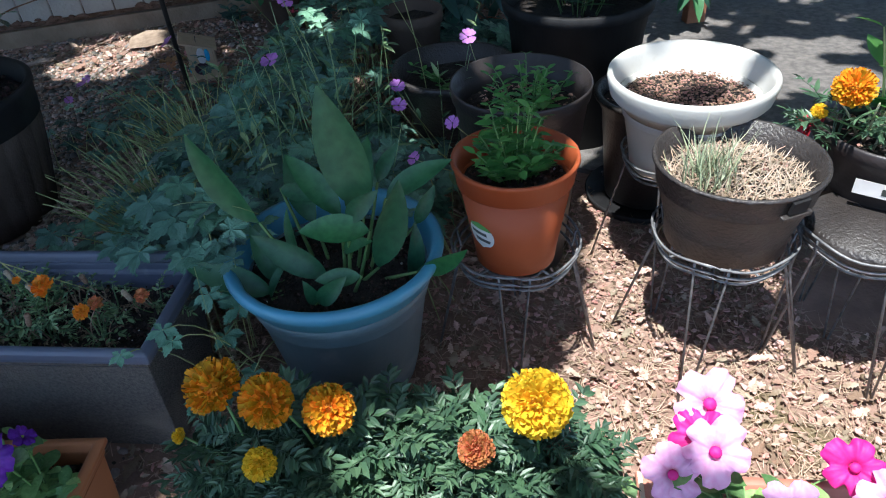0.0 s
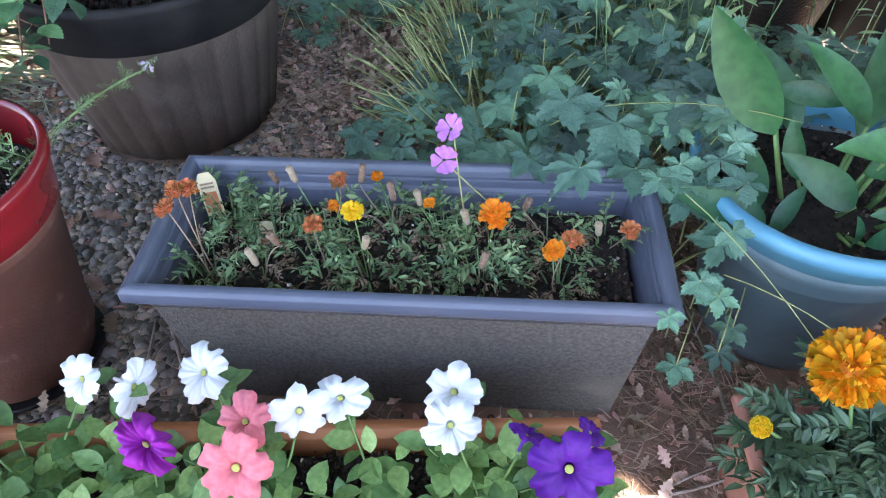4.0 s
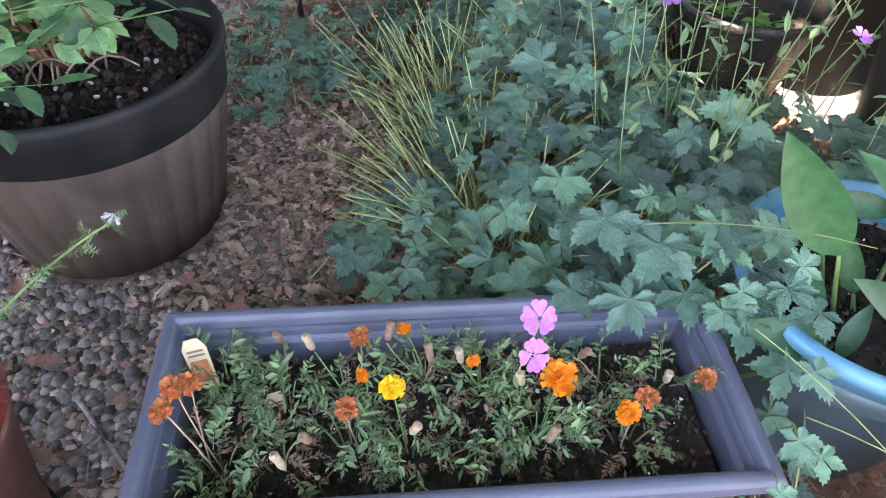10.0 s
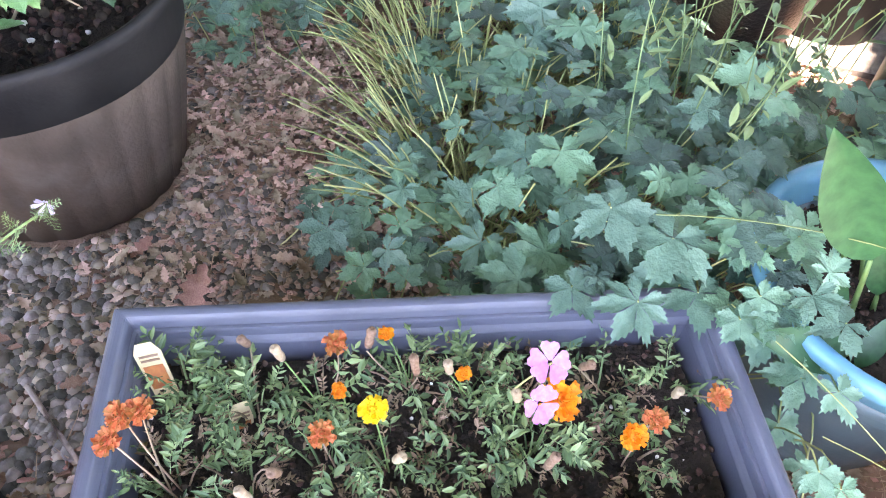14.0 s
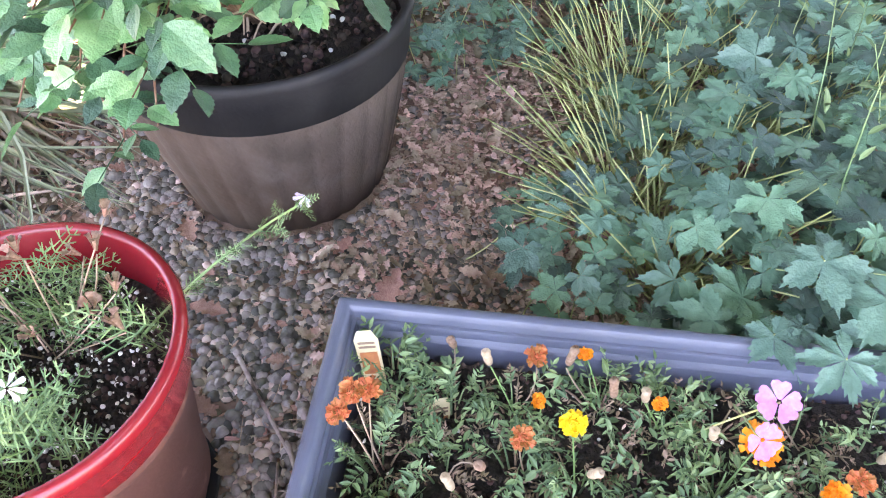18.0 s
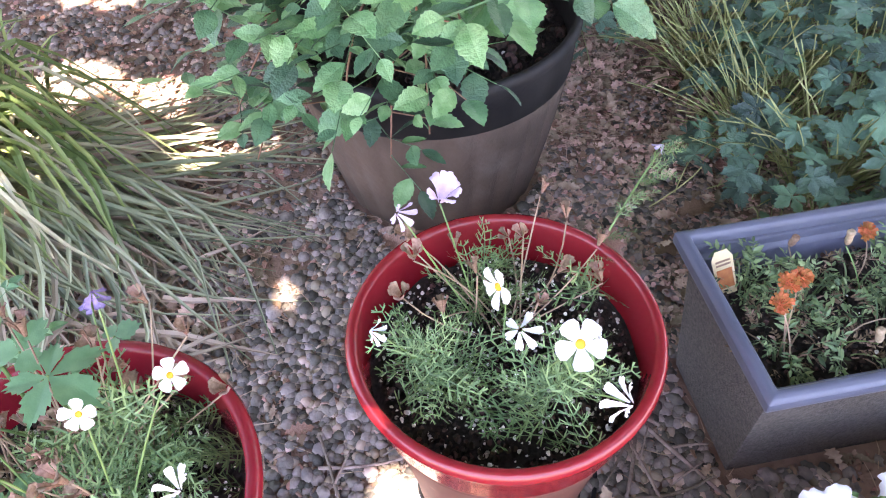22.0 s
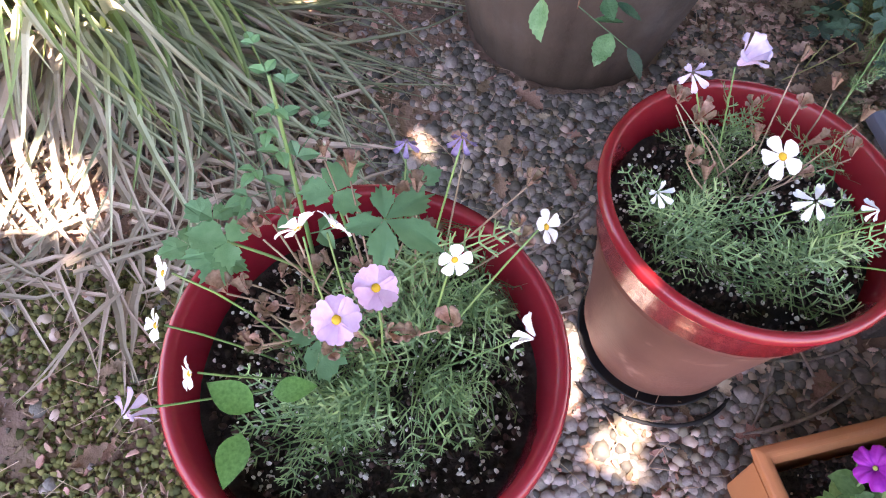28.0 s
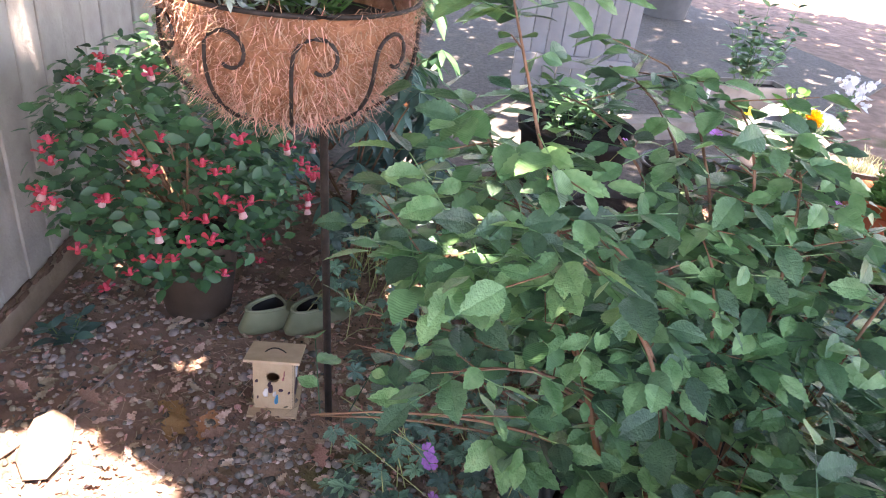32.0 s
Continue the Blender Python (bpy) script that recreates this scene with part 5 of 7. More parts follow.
def cosmos(e, base, n, spread, height):
    """Feathery fronds round a base, kept inside the pot's rim."""
    m = Mass()
    for i in range(n):
        w = rnd(0, 6.28)
        q = math.sqrt(random.random())
        p = Vector(base) + Vector((spread * q * math.cos(w), spread * q * math.sin(w), height * rnd(0.1, 1) * (1 - 0.55 * q)))
        d = Vector((math.cos(w) + rnd(-0.6, 0.6), math.sin(w) + rnd(-0.6, 0.6), rnd(-0.1, 0.9)))
        size = rnd(0.060, 0.105)
        tip = p + d.normalized() * (size - 0.04)
        if math.hypot(tip.x, tip.y) > 0.165 and tip.z < 0.10:
            d = Vector((-p.x, -p.y, 0.12))
        m.add(random.choice(FROND), aim(p - d.normalized() * 0.04, d, UP, size, rnd(-60, 60)))
    place("foliage", m.mesh("foliage", M_COSMOS), e, label="feathery green foliage", kind="stuff")


def cosmos_bloom(e, base, x, y, z, shape, material, size, facing, label, stem=M_STEM):
    flower(e, "flower", shape, material, local(e, (x, y, z)), facing, size, label, M_POLLEN if material in (M_P_WHITE, M_P_COSPINK) and shape is not WILT else None, base, stem, 0.0013)


cm = empty("cosmos_plant", pose(RM[0], RM[1], 0.335), "feathery cosmos with white blooms in a red pot", "plant", "cosmos")
cosmos(cm, (-0.085, -0.03, 0), 38, 0.062, 0.11)
cosmos(cm, (0.055, -0.085, 0), 34, 0.058, 0.10)
cosmos(cm, (-0.01, 0.09, 0), 30, 0.06, 0.13)
cosmos(cm, (0.12, 0.06, 0.02), 8, 0.03, 0.07)
cosmos_bloom(cm, (0.03, -0.04, 0), -1.937, 2.111, 0.553, COS5, M_P_WHITE, 0.052, (0.05, -0.6, 0.8), "white cosmos bloom with yellow centre")
cosmos_bloom(cm, (0.0, 0.0, 0), -1.999, 2.236, 0.496, COS5, M_P_WHITE, 0.052, (-0.9, -0.5, 0.15), "white cosmos bloom seen from its side")
cosmos_bloom(cm, (-0.02, 0.0, 0), -1.985, 2.170, 0.50, WILT, M_P_WHITE, 0.045, (-0.3, -0.4, 0.7), "wilting white cosmos bloom")
cosmos_bloom(cm, (0.05, 0.0, 0), -1.900, 2.170, 0.48, WILT, M_P_WHITE, 0.030, (0.3, -0.4, 0.8), "small white cosmos bloom")
cosmos_bloom(cm, (0.07, -0.06, 0), -1.885, 2.075, 0.49, WILT, M_P_WHITE, 0.050, (0.4, -0.5, 0.4), "wilting white cosmos bloom")
cosmos_bloom(cm, (-0.02, 0.05, 0), -2.058, 2.316, 0.562, petals_shape(6, 0.4, 0.5, 0.9, True, 3), M_P_LILAC, 0.040, (0.1, -0.3, 0.9), "pale lilac cosmos bloom")
cosmos_bloom(cm, (-0.02, 0.05, 0), -2.11, 2.31, 0.555, WILT, M_P_LILAC, 0.038, (-0.4, -0.2, 0.6), "wilting lilac cosmos bloom")
cosmos_bloom(cm, (-0.1, 0.0, 0), -2.15, 2.20, 0.48, WILT, M_P_WHITE, 0.032, (-0.6, -0.2, 0.6), "half-open white cosmos bud")
for i in range(15):
    p = (RM[0] + rnd(-0.13, 0.13), RM[1] + rnd(-0.02, 0.19), rnd(0.42, 0.51))
    cosmos_bloom(cm, (rnd(-0.04, 0.04), rnd(0.02, 0.08), 0), *p, DRYHEAD, M_P_BROWN, rnd(0.024, 0.038), (rnd(-0.4, 0.4), rnd(-0.4, 0.4), 0.8), "dry brown cosmos head", M_DRYSTEM)
# a long shoot leaning over the rim
sh = Mass()
spine = arc((0.10, 0.07, 0.01), (0.262, 0.262, 0.105), 0.02, 8)
sh.raw(tube(spine, 0.0022, 0.0014, 5))
for p in spine[2:]:
    for q in range(4):
        a = rnd(0, 6.28)
        sh.add(random.choice(FROND), aim(p, (math.cos(a) * 0.5 + 0.6, math.sin(a), rnd(-0.2, 0.8)), UP, rnd(0.025, 0.05), rnd(-60, 60)))
place("shoot", sh.mesh("shoot", M_COSMOS), cm, label="long feathery shoot over the rim", kind="stuff")
cosmos_bloom(cm, (0.255, 0.255, 0.10), -1.722, 2.51, 0.45, WILT, M_P_LILAC, 0.026, (0.5, 0.1, 0.7), "faded lilac cosmos bloom")

cl = empty("cosmos_plant", pose(RL[0], RL[1], 0.365), "feathery cosmos with pink blooms in a red pot", "plant", "cosmos")
cosmos(cl, (0.05, 0.0, 0), 78, 0.105, 0.15)
cosmos(cl, (-0.05, -0.06, 0), 22, 0.06, 0.10)
cosmos(cl, (0.08, 0.08, 0), 40, 0.07, 0.17)
cosmos_bloom(cl, (0, 0.0, 0), -2.490, 1.968, 0.672, COS, M_P_COSPINK, 0.036, (-0.05, -0.35, 0.9), "pale pink cosmos bloom with yellow centre")
cosmos_bloom(cl, (0.01, 0.0, 0), -2.463, 1.996, 0.664, COS, M_P_COSPINK, 0.035, (0.25, -0.3, 0.9), "pale pink cosmos bloom with yellow centre")
cosmos_bloom(cl, (0.05, 0.0, 0), -2.315, 2.083, 0.602, COS5, M_P_WHITE, 0.032, (0.6, -0.2, 0.6), "white cosmos bloom")
cosmos_bloom(cl, (0.05, 0.0, 0), -2.396, 2.062, 0.586, COS5, M_P_WHITE, 0.032, (0.1, -0.8, 0.5), "white cosmos bloom")
cosmos_bloom(cl, (0.05, 0.0, 0), -2.32, 2.013, 0.519, WILT, M_P_WHITE, 0.04, (0.5, -0.4, 0.1), "drooping white cosmos bloom")
cosmos_bloom(cl, (0.0, 0.0, 0), -2.528, 2.075, 0.622, COS5, M_P_WHITE, 0.042, (-0.5, 0.8, 0.25), "white cosmos bloom seen edge-on")
cosmos_bloom(cl, (0.0, 0.0, 0), -2.500, 2.078, 0.620, COS5, M_P_WHITE, 0.036, (0.6, 0.7, 0.3), "white cosmos bloom seen edge-on")
for x, y, z in ((-2.636, 2.043, 0.61), (-2.650, 2.015, 0.57), (-2.620, 1.975, 0.56)):
    cosmos_bloom(cl, (-0.06, 0.0, 0), x, y, z, COS5, M_P_WHITE, 0.030, (-0.7, -0.2, 0.4), "white cosmos bloom leaning over the rim")
cosmos_bloom(cl, (-0.06, 0.0, 0), -2.68, 1.95, 0.53, WILT, M_P_LILAC, 0.04, (-0.6, -0.4, -0.4), "wilted lilac cosmos bloom")
for x, y, z in ((-2.434, 2.21, 0.566), (-2.386, 2.155, 0.64)):
    cosmos_bloom(cl, (0.05, 0.08, 0), x, y, z, WILT, M_P_FADED, 0.028, (rnd(-0.3, 0.3), 0.0, 0.9), "withered purple cosmos bloom")
for i in range(26):
    p = (RL[0] + rnd(-0.14, 0.02), RL[1] + rnd(-0.02, 0.12), rnd(0.41, 0.50))
    cosmos_bloom(cl, (rnd(-0.08, 0.0), rnd(0.0, 0.06), 0), *p, DRYHEAD, M_P_BROWN, rnd(0.018, 0.032), (rnd(-0.7, 0.7), rnd(-0.7, 0.7), 0.6), "dry brown cosmos head", M_DRYSTEM)
for i in range(22):
    p = (RL[0] + rnd(-0.14, 0.2), RL[1] + rnd(-0.06, 0.18), rnd(0.44, 0.58))
    cosmos_bloom(cl, (rnd(-0.04, 0.08), rnd(0.0, 0.08), 0), *p, DRYHEAD, M_P_BROWN, rnd(0.022, 0.040), (rnd(-0.4, 0.4), rnd(-0.4, 0.4), 0.8), "dry brown cosmos head", M_DRYSTEM)
# weed with lobed leaves and a thistle-like shoot at the back of that pot
wd = empty("weed", pose(RL[0], RL[1] + 0.1, 0.365), "lobed green weed growing at the pot's back", "plant")
M_WEED = mat("weed_leaf", (0.12, 0.29, 0.13), (0.17, 0.36, 0.17), 6, 0.5, 0.1, vary=0.15, thin=0.25)
for x, y, z, d, s, k in ((0.022, -0.011, 0.19, (0.8, -0.5, -0.05), 0.12, 0), (-0.045, -0.085, 0.09, (0.1, -0.9, 0.0), 0.10, 1), (-0.03, 0.035, 0.17, (0.3, 0.8, 0.2), 0.085, 1), (0.055, 0.06, 0.15, (0.8, 0.3, 0.2), 0.055, 2), (-0.13, -0.02, 0.17, (-0.7, 0.2, 0.1), 0.075, 2)):
    place("leaf", mesh_of("leaf", *palmate_leaf(3 if k else 5, 0.56, 11 + k), M_WEED, True), wd, aim((x, y, z), d, UP, s))
    place("stem", mesh_of("stem", *tube(arc((0, 0, -0.01), (x, y, z), 0.01, 4), 0.002, 0.0015), M_STEM, True), wd)
place("stem", mesh_of("stem", *tube(arc((-0.06, 0.02, 0), (-0.075, 0.07, 0.30), 0.01, 6), 0.003, 0.0018), M_STEM, True), wd)
for i in range(9):
    t = 0.30 + 0.085 * i
    a = (i % 2) * 3.14 + 0.5 * (i // 2)
    place("leaf", mesh_of("leaf", *pinnate_leaf(2, 0.30, 0.46, 40 + i), M_WEED), wd, aim(Vector((-0.06, 0.02, 0)).lerp(Vector((-0.075, 0.07, 0.30)), min(t, 1)), (math.cos(a), math.sin(a), 0.30), UP, 0.068 - 0.003 * i))
for i, (x, y, s) in enumerate(((-0.100, -0.175, 0.052), (-0.110, -0.195, 0.050), (-0.085, -0.160, 0.042))):
    place("leaf", mesh_of("leaf", *leaf_shape(0.6, 0.1, 0.1), M_ORPLANT, True), wd, aim((x, y, 0.130), (math.cos(i * 1.9 + 2.6), math.sin(i * 1.9 + 2.6), 0.15), UP, s), "bright light-green leaf")
for i in range(5):
    a = 2.6 + i * 0.35
    place("leaf", mesh_of("leaf", *palmate_leaf(3, 0.6, 30 + i), M_WEED), wd, aim((-0.17 + rnd(-0.03, 0.03), -0.01 + rnd(-0.04, 0.05), 0.13 + rnd(-0.03, 0.03)), (math.cos(a), math.sin(a), 0.2), UP, 0.065))

# broad-leaved plant in the blue pot; leaf: azimuth, rise, length, width, base offset
bl_ = empty("broad_leaved_plant", pose(BP[0], BP[1], 0.255), "lush plant with big smooth pointed leaves in the blue pot", "plant")
BL = [leaf_shape(w, 0.24, b, 10, 0.85, 0.45, 0.006) for b, w in ((0.06, 0.35), (0.20, 0.33), (0.30, 0.42))]
BL_ME = [mesh_of("leaf", *s, M_BROAD, True) for s in BL]


def broad(a, b, k, spin=0.0):
    """One broad leaf from its base a to its tip b."""
    a, b = Vector(a), Vector(b)
    L = (b - a).length
    lift = BL[k][0][-1][2] * -1.0
    d = (b - a) + Vector((0, 0, lift * L))
    place("leaf", BL_ME[k], bl_, aim(a, d, (0.05, -0.75, 0.75) if abs(d.normalized().z) < 0.80 else (0.1, -1, 0.2), L / math.hypot(1, lift * 0.6), spin))
    place("stalk", mesh_of("stalk", *tube(arc((a.x * 0.55, a.y * 0.55, -0.01), a, 0.0, 3), 0.005, 0.003), M_STEM, True), bl_)


for a, b, k, s in (((0.073, 0.02, 0.140), (0.004, 0.04, 0.400), 0, 8), ((-0.130, -0.044, 0.140), (-0.266, -0.024, 0.318), 0, -18), ((0.020, 0.02, 0.125), (-0.100, 0.05, 0.240), 1, 12), ((-0.122, 0.06, 0.159), (-0.015, 0.02, 0.142), 1, 10),
                   ((0.110, -0.05, 0.051), (0.172, -0.02, 0.239), 0, 30), ((0.128, 0.00, 0.185), (0.261, 0.03, 0.251), 1, -10), ((0.095, 0.06, 0.184), (0.143, 0.08, 0.267), 0, -30), ((0.100, -0.04, 0.135), (-0.038, -0.08, 0.122), 2, 6),
                   ((0.010, -0.08, 0.046), (-0.128, -0.12, 0.134), 1, -8), ((-0.110, -0.10, 0.005), (-0.274, -0.15, 0.076), 1, 4), ((0.098, -0.12, 0.084), (0.014, -0.15, 0.068), 2, 0), ((0.013, -0.15, 0.033), (0.083, -0.17, 0.090), 2, 20),
                   ((0.164, -0.02, -0.010), (0.194, 0.02, 0.112), 1, 40), ((0.185, -0.03, 0.030), (0.299, -0.06, 0.105), 0, 55), ((-0.105, -0.12, 0.005), (-0.074, -0.08, 0.085), 1, -50), ((-0.120, -0.06, 0.000), (-0.158, -0.04, 0.125), 1, 30),
                   ((0.055, -0.03, 0.151), (0.127, -0.06, 0.213), 2, 15), ((-0.065, -0.03, 0.048), (-0.109, 0.00, 0.140), 1, -30), ((0.000, -0.14, 0.020), (-0.001, -0.16, 0.080), 2, 40), ((0.030, -0.02, 0.065), (0.095, -0.06, 0.110), 2, -20),
                   ((0.160, 0.08, 0.070), (0.210, 0.10, 0.150), 1, 0), ((0.030, 0.06, 0.080), (0.060, 0.15, 0.240), 1, 0), ((-0.060, 0.06, 0.070), (-0.150, 0.14, 0.190), 1, 0)):
    broad(a, b, k, s)


def leafy(e, shapes, material, stems, leaf, per, height, spread, stem_mat=M_STEM, lean=0.3, stem_r=0.002):
    """Upright stems with pairs of leaves, as one foliage mass and single stems."""
    m = Mass()
    for s in range(stems):
        w, q = rnd(0, 6.28), spread * math.sqrt(random.random())
        a = Vector((q * math.cos(w) * 0.5, q * math.sin(w) * 0.5, 0))
        b = Vector((q * math.cos(w) * (1 + lean), q * math.sin(w) * (1 + lean), height * rnd(0.6, 1)))
        place("stem", mesh_of("stem", *tube(arc(a, b, 0.01, 4), stem_r, stem_r * 0.5), stem_mat, True), e)
        for i in range(per):
            t = 0.25 + 0.75 * i / (per - 1)
            for side in (0, 3.14):
                az = i * 1.57 + side + rnd(-0.3, 0.3)
                m.add(random.choice(shapes), aim(a.lerp(b, t), (math.cos(az), math.sin(az), rnd(0.1, 0.8)), UP, rnd(*leaf) * (1.15 - 0.5 * t), rnd(-20, 20)))
    place("foliage", m.mesh("foliage", material, True), e, kind="stuff")


ov = empty("young_plant", pose(OP[0], OP[1], 0.425), "bright green leafy plant in the orange pot", "plant")
leafy(ov, [SLIM, OVATE], M_ORPLANT, 14, (0.030, 0.052), 7, 0.165, 0.045)
leafy(ov, [OVATE, OVATE, SLIM], M_ORPLANT, 24, (0.028, 0.050), 5, 0.085, 0.085, lean=0.15)
sv = empty("seedlings", pose(BK[0] + 0.02, BK[1] - 0.03, 0.388), "sparse green seedlings in a black pot", "plant")
leafy(sv, [SLIM, OVATE], M_ORPLANT, 15, (0.025, 0.05), 5, 0.13, 0.095)
s3 = empty("seedlings", pose(P3[0], P3[1], 0.237), "few small weeds in a dusty black pot", "plant")
leafy(s3, [OVATE], M_ORPLANT, 7, (0.025, 0.045), 3, 0.06, 0.12)
ft = empty("leafy_plant", pose(-0.16, 3.86, 0.365), "dark leafy plant with small white flowers", "plant")
leafy(ft, [SLIM], M_FUCHLEAF, 16, (0.08, 0.13), 6, 0.28, 0.17)
for p in ((0.1, -0.16, 0.12), (0.12, -0.15, 0.13), (0.08, -0.17, 0.11)):
    place("flower", mesh_of("flower", *petals_shape(5, 0.4, 0.5, 0.1, True, 2), M_P_WHITE), ft, turn(p, rnd(20, 60), 0, rnd(0, 360), 0.035), "small white flower")

# dry grass in the black pot
dg = empty("dry_grass", pose(DP[0], DP[1], 0.395), "tuft of dry straw grass in a black pot", "plant")
for material, n, h, nm in ((M_GRASSDRY, 1500, (0.012, 0.032), "dry_blades"), (M_STRAW, 350, (0.018, 0.045), "straw_blades"), (M_GRASSGREY, 150, (0.05, 0.120), "green_blades")):
    m = Mass()
    for i in range(n):
        w, q = rnd(0, 6.28), 0.138 * math.sqrt(random.random())
        a = Vector((q * math.cos(w), q * math.sin(w), 0.03 * (1 - (q / 0.14) ** 2) * rnd(0, 1)))
        if nm == "green_blades":
            a = Vector((-0.055 + random.gauss(0, 0.025), random.gauss(-0.03, 0.03), 0.01))
        L = rnd(*h)
        d = Vector((rnd(-1, 1), rnd(-1, 1), rnd(0.0, 0.7) if nm != "green_blades" else rnd(0.8, 2.5))).normalized()
        k = Vector((rnd(-1, 1), rnd(-1, 1), rnd(-0.6, 0.6))) * L * 0.35
        m.raw(blade_shape([a, a + d * L * 0.4, a + d * L * 0.75 + k * 0.5, a + d * L + k], 0.0012))
    place(nm, m.mesh(nm, material), dg, kind="stuff")

# flowers of the right-hand pot
rf = empty("mixed_plant", pose(R2[0], R2[1], 0.38), "marigold with pale stems and broad leaves in a black pot", "plant")
leafy(rf, [OVATE], M_ORPLANT, 6, (0.08, 0.13), 3, 0.26, 0.10, M_GERSTEM, 0.3, 0.004)
for i in range(26):
    w, q = rnd(0, 6.28), rnd(0.02, 0.10)
    a = Vector((q * math.cos(w), q * math.sin(w), 0))
    place("stem", mesh_of("stem", *tube(arc(a, a + Vector((rnd(-0.08, 0.06), rnd(-0.09, 0.03), rnd(0.04, 0.16))), 0.01, 3), 0.003, 0.002), M_GRASSPALE, True), rf)
pom(rf, 0.435, 2.96, 0.515, M_P_GOLD, 0.085, (-0.2, -0.5, 0.8), "golden marigold head")
pom(rf, 0.39, 2.99, 0.445, M_P_YELLOW, 0.035, (-0.2, -0.5, 0.8), "small yellow marigold head")
fern_plant(rf, PINN, M_FERN, 26, (0.08, 0.08), 0.12, (0.05, 0.09), (-0.13, 0.0, 0.0))
for i in range(6):
    place("flower", mesh_of("flower", *petals_shape(7, 0.4, 0.5, 0.3, True, 50 + i), M_P_RED), rf, turn(local(rf, (0.375 + rnd(-0.025, 0.025), 3.0 + rnd(-0.02, 0.02), 0.40 + rnd(-0.015, 0.015))), rnd(0, 70), rnd(-40, 40), rnd(0, 360), 0.032), "bright red double flower")

# cranesbill
ger = empty("cranesbill_patch", pose(-0.95, 3.15, 0), "wide patch of blue-green cranesbill with mauve flowers", "plant")
GMASS, GST = Mass(), Mass()
near_leaves = 0


def ger_ok(x, y):
    """Inside the patch, off the pots."""
    if math.hypot(x - BP[0], y - BP[1]) < 0.17 or math.hypot(x - BK[0], y - BK[1]) < 0.20 or math.hypot(x + 0.16, y - 3.86) < 0.28 or math.hypot(x - P3[0], y - P3[1]) < 0.20 or math.hypot(x + 0.765, y - 3.985) < 0.12:
        return False
    left = -1.42 - 0.10 * math.sin(y * 5)
    right_ = -0.46 if y < 3.3 else -0.38
    return left < x < right_ and 2.50 < y < 4.35 and y > 2.60 + 0.10 * math.sin(x * 7)


G0 = Vector((-0.95, 3.15, 0))
for i in range(2250):
    x, y = rnd(-1.6, 0.0), rnd(2.5, 4.35)
    if not ger_ok(x, y):
        continue
    edge_ = min(x + 1.52, 0.35) / 0.35
    if random.random() > 0.35 + 0.65 * edge_:
        continue
    hump = 0.10 + 0.24 * edge_ + 0.12 * noise.noise(Vector((x * 3, y * 3, 0)))
    if x > -0.85 and y > 3.0:
        hump *= 0.55
    z = max(0.0, hump * rnd(0.55, 1.05) - 0.02)
    tilt = Vector((rnd(-0.5, 0.5), rnd(-0.75, 0.15), 1.0))
    a = rnd(0, 6.28)
    s = rnd(0.065, 0.130) * (0.8 + 0.2 * edge_)
    m = aim(Vector((x, y, z)) - G0, (math.cos(a), math.sin(a), rnd(-0.3, 0.2)), tilt, s, rnd(-12, 12))
    if near_leaves < 290 and y < 3.35:
        place("leaf", random.choice(PALM_ME), ger, m)
        near_leaves += 1
    else:
        GMASS.add(random.choice(PALM), m)
    if i % 3 == 0:
        root = Vector((x + rnd(-0.12, 0.12), y + rnd(-0.05, 0.16), -0.06)) - G0
        GST.raw(tube(arc(root, Vector((x, y, z - 0.003)) - G0, 0.02, 4, (rnd(-1, 1), rnd(-1, 1), 1)), 0.0018, 0.0013, 4))
# a low, dark stretch that runs under the shrub
for i in range(210):
    x, y = rnd(-2.02, -1.40), rnd(3.38, 4.02)
    if math.hypot(x - BC[0], y - BC[1]) < 0.30 or (x < -1.72 and y > 3.90):
        continue
    a, z = rnd(0, 6.28), rnd(0.0, 0.14)
    GMASS.add(random.choice(PALM), aim(Vector((x, y, z)) - G0, (math.cos(a), math.sin(a), rnd(-0.3, 0.2)), (rnd(-0.5, 0.5), rnd(-0.5, 0.5), 1.0), rnd(0.05, 0.095), rnd(-12, 12)))
    if i % 3 == 0:
        GST.raw(tube(arc(Vector((x + rnd(-0.08, 0.08), y + rnd(-0.08, 0.08), -0.05)) - G0, Vector((x, y, z)) - G0, 0.01, 4), 0.0018, 0.0013, 4))
# stalky crown where the stems show
for i in range(520):
    c = random.choice(((-1.27, 3.02), (-1.22, 3.22), (-1.18, 2.86), (-1.0, 3.35), (-1.30, 3.30)))
    a, L = rnd(0, 6.28), rnd(0.12, 0.34)
    b = Vector((c[0] + math.cos(a) * L, c[1] + math.sin(a) * L * 0.9, rnd(0.06, 0.34)))
    GST.raw(tube(arc(Vector((c[0] + rnd(-0.05, 0.05), c[1] + rnd(-0.05, 0.05), -0.05)) - G0, b - G0, rnd(0.01, 0.05), 5), 0.0021, 0.0013, 4))
# leaves crowding the blue pot's side
for i in range(46):
    x, y, z = rnd(-0.90, -0.76), rnd(2.44, 2.86), rnd(0.20, 0.40)
    if math.hypot(x - BP[0], y - BP[1]) < 0.20 and z < 0.33:
        x -= 0.06
    a = rnd(0, 6.28)
    GMASS.add(random.choice(PALM), aim(Vector((x, y, z)) - G0, (math.cos(a), math.sin(a), rnd(-0.3, 0.2)), (rnd(-0.5, 0.3), rnd(-0.6, 0.2), 1.0), rnd(0.07, 0.11), rnd(-12, 12)))
    if i % 2 == 0:
        GST.raw(tube(arc(Vector((x - 0.08, y + 0.10, 0.0)) - G0, Vector((x, y, z)) - G0, 0.02, 4), 0.0018, 0.0013, 4))
